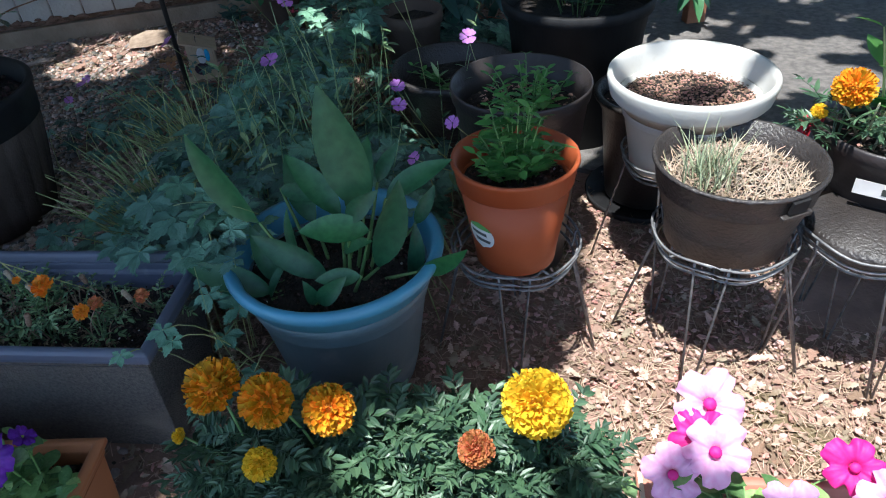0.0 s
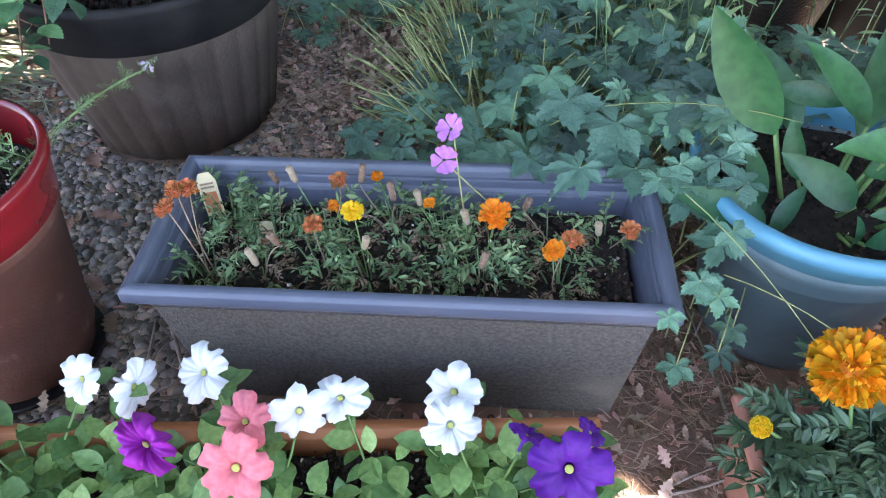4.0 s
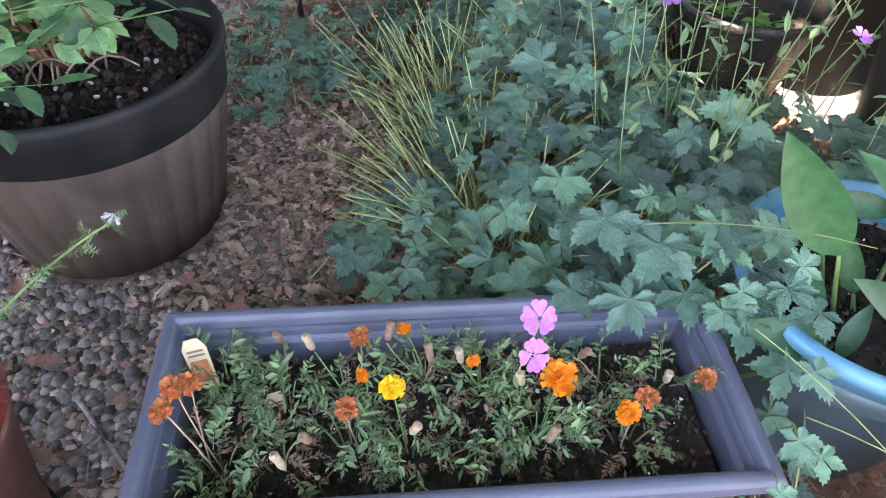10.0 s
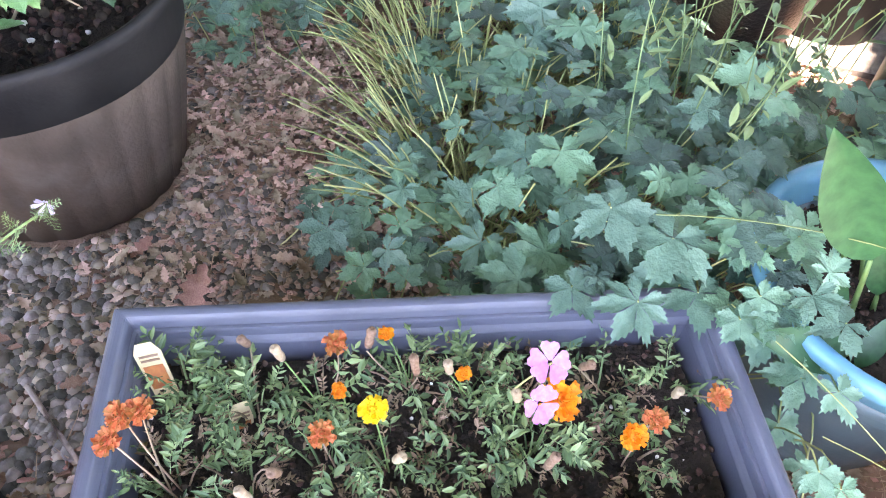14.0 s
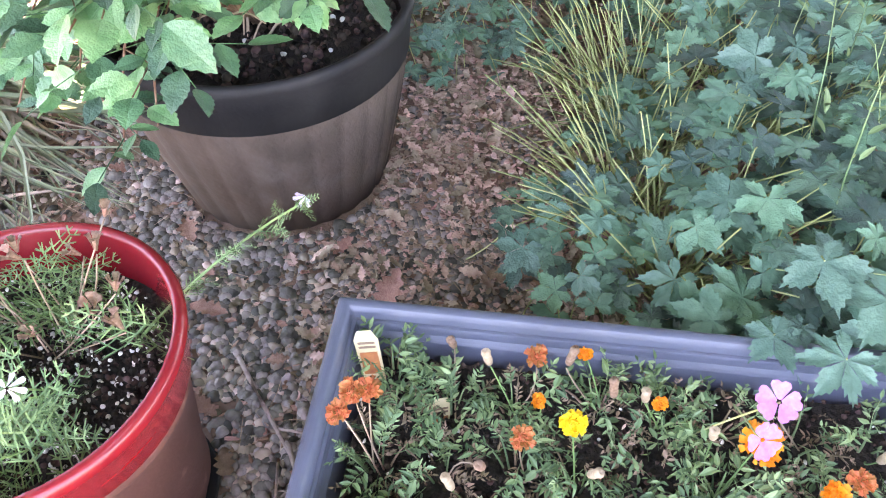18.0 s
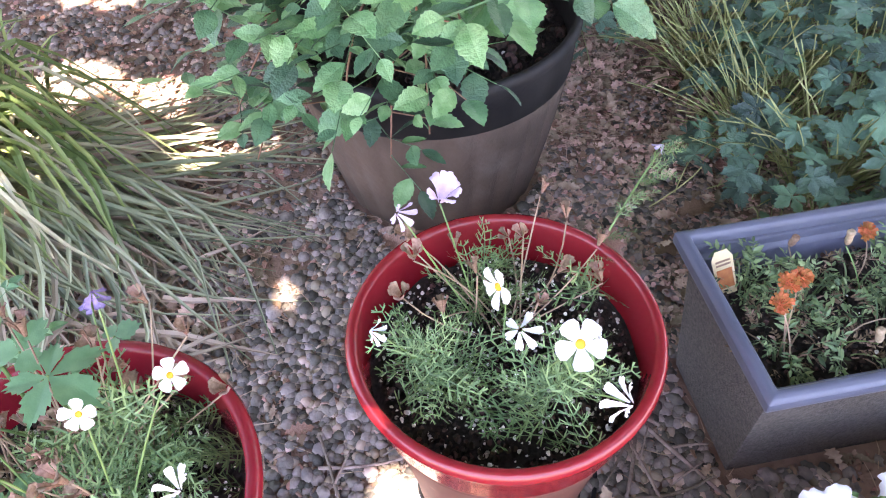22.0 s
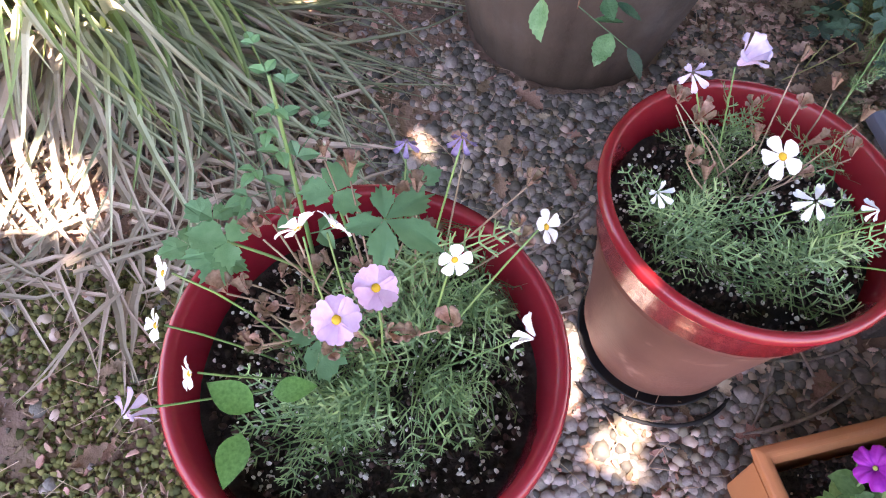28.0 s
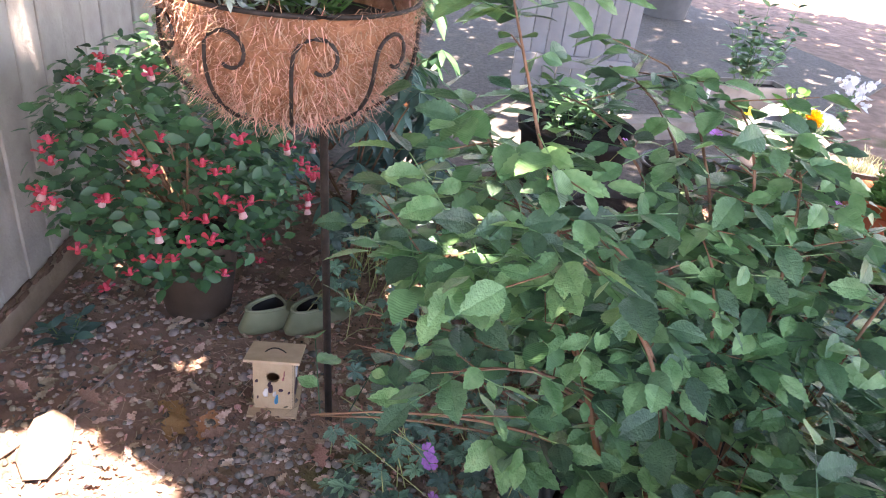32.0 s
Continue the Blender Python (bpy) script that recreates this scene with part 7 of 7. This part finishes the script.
TUBEF.add(petals_shape(4, 0.3, 0.5, 0.25, False, 3), Matrix.Translation((0, 0, -0.38)))
FUSH = (np.concatenate(TUBEF.v), TUBEF.f)
SKIRT = lathe([(0.05, -0.38), (0.17, -0.50), (0.20, -0.72), (0.16, -0.72), (0.04, -0.45)], 9)
FUSH_ME = mesh_of("flower", *FUSH, M_P_FUCHSIA, True)
SKIRT_ME = mesh_of("skirt", *SKIRT, petal("pale_pink_skirt", (0.66, 0.40, 0.42), (0.74, 0.52, 0.52)), True)
for i in range(60):
    a = radians(rnd(170, 330))
    el = rnd(-0.85, 0.85)
    q = math.sqrt(1 - el * el)
    fl = place("flower", FUSH_ME, fu, turn((0.45 * q * math.cos(a), 0.37 * q * math.sin(a), 0.50 + 0.42 * el), rnd(-20, 20), rnd(-20, 20), rnd(0, 360), rnd(0.042, 0.062)), "red hanging fuchsia flower")
    if i % 4 == 0:
        place("skirt", SKIRT_ME, fl)
# small grey-leaved seedling beside it
gs = empty("seedling", pose(-1.93, 4.86, -0.035), "small grey-green seedling near the fence", "plant")
leafy(gs, [OVATE], M_RHODO, 5, (0.05, 0.09), 3, 0.10, 0.05)


def whorl_bush(x, y, r, h, n, leaf, label, material):
    """A shrub of drooping leaf whorls on branches."""
    e = empty("drooping_shrub", pose(x, y, gz(x)), label, "shrub")
    m = Mass()
    for i in range(n):
        a, q = rnd(0, 6.28), r * math.sqrt(random.random())
        p = Vector((q * math.cos(a), q * math.sin(a), h * rnd(0.25, 1.0) * (1 - 0.4 * (q / r) ** 2)))
        if i % 4 == 0:
            place("branch", mesh_of("branch", *tube(arc((0, 0, 0), p, 0.05, 4), 0.006, 0.003), M_BARK, True), e)
        k = random.choice((6, 7, 8))
        for j in range(k):
            w = 6.283 * j / k + a
            m.add(SLIM, aim(p, (math.cos(w), math.sin(w), rnd(-1.0, -0.25)), UP, rnd(*leaf), rnd(-12, 12)))
    place("foliage", m.mesh("foliage", material, True), e, kind="stuff")
    return e


whorl_bush(-0.72, 4.62, 0.45, 0.80, 70, (0.11, 0.17), "dark shrub with drooping blue-green leaves", M_RHODO)
whorl_bush(-0.10, 5.15, 0.55, 1.25, 80, (0.12, 0.18), "tall dark shrub with drooping leaves", M_FUCHLEAF)
whorl_bush(0.75, 5.7, 0.55, 1.3, 70, (0.12, 0.18), "tall dark green shrub beside the gate panel", M_FUCHLEAF)
lp = empty("leafy_plant", pose(2.58, 3.32, 0.082), "pale leafy plant in the wooden planter", "plant")
leafy(lp, [OVATE, toothed_leaf(0.9, 0.2)], M_SHRUB_J, 16, (0.07, 0.12), 6, 0.62, 0.22)
wf = empty("white_flowers", pose(2.64, 2.62, -0.058), "cluster of white flowers beside the path", "plant")
leafy(wf, [OVATE], M_SHRUB_J, 8, (0.05, 0.08), 3, 0.28, 0.10)
for i in range(34):
    place("flower", mesh_of("flower", *petals_shape(5, 0.5, 0.5, 0.1, True, i % 3), M_P_WHITE), wf, turn((rnd(-0.12, 0.12), rnd(-0.12, 0.12), rnd(0.18, 0.38)), rnd(-60, 60), rnd(-60, 60), 0, rnd(0.05, 0.07)))

sack = empty("plastic_sack", pose(2.39, 2.92, -0.058, 0, 0, -74), "white plastic sack with a yellow end on the path", "sack")
v, f = stone_shape(71)
place("bag", mesh_of("bag", [(x * 0.62, y * 0.34, max(z, -0.28) * 0.20 + 0.056 + 0.012 * noise.noise(Vector((x * 9, y * 9, z * 9)))) for x, y, z in v], f, M_P_WHITE, True), sack)
place("knot", mesh_of("knot", *stone_shape(72), M_P_YELLOW, True), sack, Matrix.Translation((-0.33, 0, 0.05)) @ Matrix.Scale(0.09, 4), "yellow tied end")

# ---- litter on the ground: gravel, chips, needles, twigs, fallen leaves ----
POTS = [(*RM, 0.130), (*RL, 0.138), (*BC, 0.235), (*BP, 0.15), (*BK, 0.13), (*R2, 0.13), (*P3, 0.12), (-0.765, 3.985, 0.08), (*SP, 0.16)]


def free(x, y, pad=0.0):
    if any(math.hypot(x - a, y - b) < r + pad for a, b, r in POTS):
        return False
    for e, L, W in ((trough, 0.70, 0.24), (petbox, 0.96, 0.14), (marbox, 0.66, 0.16), (box2, 0.67, 0.15)):
        q = e.matrix_basis.inverted() @ Vector((x, y, 0))
        if abs(q.x) < L / 2 + pad and abs(q.y) < W / 2 + pad:
            return False
    w = Vector((x, y, F0.z)) - F0
    return w.cross(FD).z > 0.03 or w.dot(FD) > 3.9


def gravelly(x, y):
    """How much of the ground is gravel here."""
    g = 1.0 if x < -1.45 else max(0.0, 1 - (x + 1.45) / 0.35)
    if y > 3.3 and x > -1.9:
        g *= 0.4
    if y > 4.15 or (x > -1.62 and y > 2.5):
        g *= 0.75
    patch = noise.noise(Vector((x * 2.6, y * 2.6, 4))) + 0.5 * noise.noise(Vector((x * 7, y * 7, 9)))
    if -3.4 < x < -2.1 and 3.3 < y < 4.2:
        patch += 0.25
    if x < -1.4 and y < 2.9:
        patch += 0.18
    if x < -2.66 and y < 2.6:
        patch -= 0.75
    return min(1.0, max(0.06, g * (0.62 + 1.3 * patch)))


ST = [stone_shape(i) for i in range(6)]
SHARDS = [shard(i) for i in range(8)]
for material, n, nm, s0 in ((M_PEBBLE, 37000, "gravel", 0.85), (M_PEBBLE_WARM, 17000, "warm_gravel", 0.70)):
    m = Mass()
    k = 0
    while k < n:
        k += 1
        x, y = (rnd(-3.7, -1.0), rnd(1.55, 5.2)) if k < n * 0.66 else (rnd(-2.7, -1.4), rnd(1.6, 2.95))
        if not free(x, y, 0.01) or random.random() > gravelly(x, y):
            continue
        s = rnd(0.012, 0.034) * s0 * (1.35 if random.random() < 0.08 else 1.0)
        m.add(random.choice(ST), Matrix.Translation((x, y, s * rnd(0.05, 0.28))) @ Euler((rnd(-0.3, 0.3), rnd(-0.3, 0.3), rnd(0, 6.28))).to_matrix().to_4x4() @ Matrix.Diagonal((s, s * rnd(0.65, 1.0), s * rnd(0.45, 0.7), 1)))
    tagged(place(nm, m.drape().mesh(nm, material, True)), "rounded grey river gravel" if nm == "gravel" else "tan and pinkish river gravel", "gravel", "", "stuff")
m = Mass()
for i in range(25000):
    x, y = (rnd(-3.6, 1.2), rnd(1.7, 5.2)) if i < 22000 else (rnd(-0.95, 1.2), rnd(1.9, 3.4))
    if not free(x, y, 0.0) or (y > 3.55 and x > -0.3) or random.random() < 0.6 * gravelly(x, y):
        continue
    s = rnd(0.010, 0.030)
    m.add(random.choice(SHARDS), Matrix.Translation((x, y, rnd(0.003, 0.012))) @ Euler((rnd(-0.35, 0.35), rnd(-0.35, 0.35), rnd(0, 6.28))).to_matrix().to_4x4() @ Matrix.Diagonal((s, s * rnd(0.5, 1), s, 1)))
tagged(place("bark_mulch", m.drape().mesh("bark_mulch", M_CHIP)), "reddish brown bark mulch", "mulch", "", "stuff")
m = Mass()
for i in range(20000):
    x, y = (rnd(-3.4, 1.3), rnd(1.8, 4.6)) if i < 12000 else (rnd(-0.95, 1.3), rnd(1.9, 3.4))
    if not free(x, y, 0.0) or (y > 3.5 and x > -0.3):
        continue
    if x < -1.1 and random.random() < 0.30 + 0.5 * gravelly(x, y):
        continue
    a, L = rnd(0, 6.28), rnd(0.03, 0.09)
    p = Vector((x, y, rnd(0.006, 0.018)))
    d = Vector((math.cos(a), math.sin(a), rnd(-0.04, 0.08))) * L
    m.raw(blade_shape([p, p + d * 0.5 + Vector((rnd(-1, 1), rnd(-1, 1), 0)) * 0.006, p + d], 0.0009))
tagged(place("pine_needles", m.drape().mesh("pine_needles", M_STRAW)), "dry tan needles and straw", "litter", "", "stuff")
m = Mass()
for i in range(15000):
    x, y = rnd(-3.2, -1.0), rnd(1.6, 4.4)
    if free(x, y, 0.0):
        s = rnd(0.004, 0.012)
        m.add(SHARDS[i % 8], Matrix.Translation((x, y, 0.002)) @ Euler((rnd(-0.4, 0.4), rnd(-0.4, 0.4), rnd(0, 6.28))).to_matrix().to_4x4() @ Matrix.Diagonal((s, s * 1.3, s * 2.5, 1)))
tagged(place("grit", m.drape().mesh("grit", M_GRIT)), "fine brown and grey grit between the stones", "gravel", "", "stuff")
LITTER = [oak_leaf(20 + i) for i in range(5)]
m = Mass()
for i in range(7500):
    x, y = (rnd(-3.4, 1.2), rnd(2.0, 5.2)) if i < 5000 else (rnd(-1.85, -0.9), rnd(2.5, 3.6))
    if not free(x, y, 0.0) or (y > 3.6 and x > -0.3) or (random.random() < 0.75 and gravelly(x, y) > 0.5) or (x < -2.66 and y < 2.5):
        continue
    m.add(random.choice(LITTER), turn((x, y, rnd(0.008, 0.022)), rnd(-25, 25), rnd(-25, 25), rnd(0, 360), rnd(0.012, 0.050)))
tagged(place("leaf_litter", m.drape().mesh("leaf_litter", M_LITTER, True)), "broken dry brown leaves over the soil", "litter", "", "stuff")
m = Mass()
for i in range(5200):
    x, y = (rnd(-1.80, -1.20), rnd(2.45, 3.60)) if i < 2700 else (rnd(-0.45, 0.95), rnd(2.25, 3.1))
    if free(x, y, 0.0):
        s = rnd(0.008, 0.024)
        m.add(SHARDS[i % 8], turn((x, y, rnd(0.010, 0.020)), rnd(-20, 20), rnd(-20, 20), rnd(0, 360), s))
tagged(place("wood_chips", m.drape().mesh("wood_chips", M_PALECHIP)), "pale pinkish wood chips over the soil", "mulch", "", "stuff")
m = Mass()
for i in range(900):
    x, y = rnd(-1.80, -1.22), rnd(2.48, 3.50)
    if free(x, y, 0.01) and noise.noise(Vector((x * 6, y * 6, 3))) > -0.1:
        s = rnd(0.010, 0.026)
        m.add(ST[i % 6], Matrix.Translation((x, y, 0.006)) @ Euler((rnd(-0.4, 0.4), rnd(-0.4, 0.4), rnd(0, 6.28))).to_matrix().to_4x4() @ Matrix.Diagonal((s, s * 0.75, s * 0.55, 1)))
tagged(place("scattered_pebbles", m.drape().mesh("scattered_pebbles", M_PEBBLE, True)), "grey pebbles scattered in the leaf litter", "gravel", "", "stuff")
OAK = [mesh_of("fallen_leaf", *oak_leaf(i), M_DRYLEAF, True) for i in range(4)]
OAKO = [mesh_of("fallen_leaf", *oak_leaf(i + 4), M_ORANGELEAF, True) for i in range(2)]
k = 0
while k < 270:
    x, y = rnd(-3.3, 1.1), rnd(2.0, 5.1)
    if not free(x, y, 0.02) or (y > 3.6 and x > -0.3):
        continue
    k += 1
    tagged(place("fallen_leaf", random.choice(OAK), None, turn((x, y, gz(x) + rnd(0.012, 0.02)), rnd(-15, 15), rnd(-12, 12), rnd(0, 360), rnd(0.03, 0.085))), "curled dry brown leaf on the ground", "leaf", "fallen leaves")
for x, y, s, rz in ((-2.08, 4.30, 0.13, 30), (-1.93, 4.28, 0.12, 200), (-1.99, 4.34, 0.10, 80), (-1.60, 2.68, 0.10, 20), (-1.66, 2.76, 0.11, 140), (-1.70, 2.66, 0.10, 80), (-1.52, 2.80, 0.09, 10)):
    tagged(place("fallen_leaf", random.choice(OAKO if y > 4 else OAK), None, turn((x, y, gz(x) + 0.02), rnd(-20, 20), rnd(-20, 20), rz, s)), "large orange dry leaf on the ground" if y > 4 else "large brown dry leaf on gravel", "leaf", "fallen leaves")
for i, (a, b, r) in enumerate((((-1.78, 2.38, 0.02), (-1.62, 2.16, 0.012), 0.005), ((-1.74, 2.30, 0.012), (-1.86, 2.06, 0.012), 0.004), ((-1.80, 2.18, 0.012), (-1.64, 2.20, 0.02), 0.004), ((-2.3, 2.28, 0.012), (-2.10, 2.30, 0.012), 0.0035),
                               ((-2.90, 3.75, 0.012), (-2.74, 4.22, 0.02), 0.008), ((-2.80, 4.22, 0.02), (-2.62, 4.28, 0.03), 0.012), ((-2.4, 4.6, 0.015), (-1.95, 4.62, 0.02), 0.006), ((-0.72, 2.30, 0.012), (-0.80, 2.62, 0.02), 0.004), ((-0.95, 2.12, 0.01), (-0.72, 2.2, 0.01), 0.004),
                               ((-1.93, 2.52, 0.015), (-1.70, 2.30, 0.02), 0.005), ((-1.72, 2.10, 0.015), (-1.78, 2.34, 0.025), 0.0035), ((-1.88, 2.05, 0.012), (-1.66, 2.12, 0.03), 0.0045), ((-1.70, 2.42, 0.012), (-1.82, 2.20, 0.02), 0.003), ((-2.24, 2.12, 0.012), (-2.30, 2.34, 0.015), 0.004), ((-2.22, 2.40, 0.012), (-2.05, 2.52, 0.015), 0.003))):
    tw = empty("fallen_twig", pose(a[0], a[1], a[2] + gz(a[0])), "grey fallen twig lying on the gravel", "twig", "fallen twigs")
    d = Vector(b) - Vector(a)
    place("stick", mesh_of("stick", *tube(arc((0, 0, 0), d, 0.02, 6, (0.4, -0.6, 0.05)), r, r * 0.6, 6), M_TWIG, True), tw)
    place("stick", mesh_of("stick", *tube(arc(d * 0.55, d * 0.7 + Vector((0.04, 0.03, 0.01)), 0.004, 3), r * 0.6, r * 0.4, 5), M_TWIG, True), tw)
tagged(place("fallen_leaf", mesh_of("fallen_leaf", *leaf_shape(0.5, 0.25, 0.15), M_RHODO, True), None, turn((-0.33, 2.49, gz(-0.3) + 0.03), 10, 5, -12, 0.12)), "folded green leaf lying on the mulch", "leaf", "fallen leaves")
# thin black drip hose round the red pots
hz = empty("drip_hose", pose(-1.99, 2.24, -0.030), "thin black irrigation hose on the gravel", "hose")
hp = [(0.162 * math.cos(a) * (1 + 0.07 * math.sin(2 * a)), 0.16 * math.sin(a) - 0.01, 0.006 + 0.006 * math.sin(3 * a)) for a in [-2.9 + 0.11 * i for i in range(28)]]
place("pipe", mesh_of("pipe", *tube(hp, 0.004, 0.004, 6), M_BLACK, True), hz)
fc = empty("foil_scrap", pose(-2.165, 2.175, -0.026, 0, 0, 60), "crumpled pale foil scrap beside a red pot", "litter")
place("scrap", mesh_of("scrap", *oak_leaf(9), M_METALLEAF), fc, turn((-0.04, 0, 0.004), 8, 0, 0, 0.12))
blk = empty("stone_block", pose(-2.253, 4.53, -0.035, 0, 0, 38), "pale pinkish stone beside the fence", "stone")
place("block", mesh_of("block", *stone_shape(61), M_KICK, True), blk, Matrix.Translation((0, 0, 0.03)) @ Matrix.Diagonal((0.24, 0.12, 0.10, 1)))

m = Mass()
for i in range(16000):
    x, y = rnd(-3.45, -2.62), rnd(1.50, 2.60)
    if noise.noise(Vector((x * 5, y * 5, 2))) + rnd(-0.25, 0.25) < -0.30 or ((x + 2.99) / 0.36) ** 2 + ((y - 2.04) / 0.48) ** 2 + 1.2 * noise.noise(Vector((x * 4, y * 4, 6))) > rnd(0.6, 1.1) or not free(x, y, 0.01):
        continue
    m.add(random.choice(CRUMBS), turn((x, y, 0.002), rnd(0, 360), rnd(0, 360), rnd(0, 360), rnd(0.008, 0.018)))
tagged(place("moss", m.drape().mesh("moss", M_MOSS, True)), "olive-brown moss on the bare soil", "moss", "", "stuff")

# ---- unseen tree added overhead for shade; its gaps let the sun through ----
tree = empty("shade_tree", pose(-1.2, 7.6, 0), "unseen leafy tree added overhead to shade the garden", "tree")
place("trunk", mesh_of("trunk", *tube([(0, 0, -0.1), (0.05, 0, 1.5), (0.0, -0.2, 3.2), (0.1, -0.6, 5.0)], 0.20, 0.12, 14), M_BARK, True), tree)
for b in ((2.6, -4.5, 4.0), (-1.8, -4.6, 4.0), (0.6, -5.6, 4.1), (3.2, -2.2, 4.0), (-3.0, -2.4, 4.0), (0.4, -3.4, 4.2)):
    place("limb", mesh_of("limb", *tube(arc((0.02, -0.3, 3.4), b, 0.4, 7), 0.07, 0.02, 8), M_BARK, True), tree)
# sun patches on the ground, kept clear of crown leaves: x, y, half-widths
GAPS = ((0.42, 2.72, 0.50, 0.55), (0.0, 2.58, 0.14, 0.40), (-0.12, 2.42, 0.15, 0.18), (0.85, 2.35, 0.4, 0.4), (-0.25, 3.60, 0.16, 0.14), (0.7, 4.3, 0.35, 0.16), (0.2, 4.75, 0.25, 0.12), (1.5, 4.0, 0.25, 0.08), (1.25, 4.6, 0.15, 0.1), (2.25, 3.05, 0.30, 0.16), (2.6, 4.6, 0.3, 0.12),
        (-2.165, 2.20, 0.07, 0.11), (-2.40, 2.68, 0.045, 0.065), (-2.62, 3.15, 0.06, 0.12), (-2.78, 3.42, 0.10, 0.10), (-2.08, 2.03, 0.07, 0.07), (-3.17, 3.08, 0.25, 0.24), (-3.05, 3.52, 0.16, 0.12), (-3.11, 2.56, 0.12, 0.13), (-2.38, 4.52, 0.24, 0.17), (-2.52, 4.26, 0.13, 0.18), (-2.30, 4.28, 0.16, 0.20), (-3.10, 4.08, 0.20, 0.16),
        (-2.575, 2.06, 0.038, 0.03))
GAPS2 = ((-2.43, 5.06, 0.07, 0.10), (-1.78, 5.56, 0.04, 0.08), (-0.30, 2.20, 0.19, 0.13), (-1.88, 4.38, 0.09, 0.10), (-2.47, 3.17, 0.05, 0.055), (0.30, 4.92, 0.2, 0.08), (0.8, 4.64, 0.25, 0.1), (-2.17, 3.76, 0.09, 0.055), (-2.20, 3.60, 0.045, 0.04), (-2.08, 3.40, 0.04, 0.04), (-1.97, 3.31, 0.04, 0.04), (-1.91, 3.14, 0.045, 0.04), (-1.72, 3.45, 0.05, 0.05), (0.0, 3.05, 0.09, 0.20), (-0.62, 3.45, 0.08, 0.07), (-0.85, 3.75, 0.07, 0.07), (-0.35, 3.35, 0.08, 0.06), (-0.2, 4.02, 0.13, 0.10), (-0.05, 3.30, 0.10, 0.08), (-1.1, 4.1, 0.10, 0.10), (-0.80, 3.35, 0.05, 0.04), (-0.55, 3.15, 0.05, 0.06), (-2.42, 2.98, 0.045, 0.045), (-1.5, 5.0, 0.1, 0.2), (-0.88, 2.13, 0.07, 0.05), (-2.53, 4.87, 0.10, 0.09), (0.17, 3.34, 0.16, 0.09), (-0.09, 3.72, 0.08, 0.06))


def sunny(x, y):
    for a, b, p, q in GAPS + GAPS2:
        u, w = (x - a) / p, (y - b) / q
        if u * u + w * w < max(0.75, rnd(0.7, 1.2) + 0.5 * noise.noise(Vector((x * 7, y * 7, 7)))):
            return True
    return False


CM = Mass()
LEAFQ = leaf_shape(0.62, 0.05, 0.1, 3)
off = SUN_DIR.xy / SUN_DIR.z
for i in range(63000):
    x, y, z = rnd(-5.2, 3.6), rnd(0.6, 7.2), rnd(3.3, 4.0)
    if 32000 < i <= 48000:
        x, y = rnd(-3.4, 0.3), rnd(1.5, 5.2)
    if i > 48000:
        x, y = (rnd(3.6, 8.5), rnd(0.6, 10.5)) if i % 3 else (rnd(-5.2, 3.6), rnd(7.2, 10.5))
    a, s = rnd(0, 6.28), rnd(0.11, 0.19)
    if i > 48000:
        s *= 1.5
    if sunny(x, y) or sunny(x + s * math.cos(a), y + s * math.sin(a)) or sunny(x + s * 0.5 * math.cos(a), y + s * 0.5 * math.sin(a)):
        continue
    p = Vector((x + off.x * z, y + off.y * z, z)) - Vector((-1.2, 7.6, 0))
    CM.add(LEAFQ, aim(p, (math.cos(a), math.sin(a), rnd(-0.4, 0.4)), (rnd(-0.5, 0.5), rnd(-0.5, 0.5), 1), s))
place("crown", CM.mesh("crown", M_CANOPY), tree, kind="stuff")
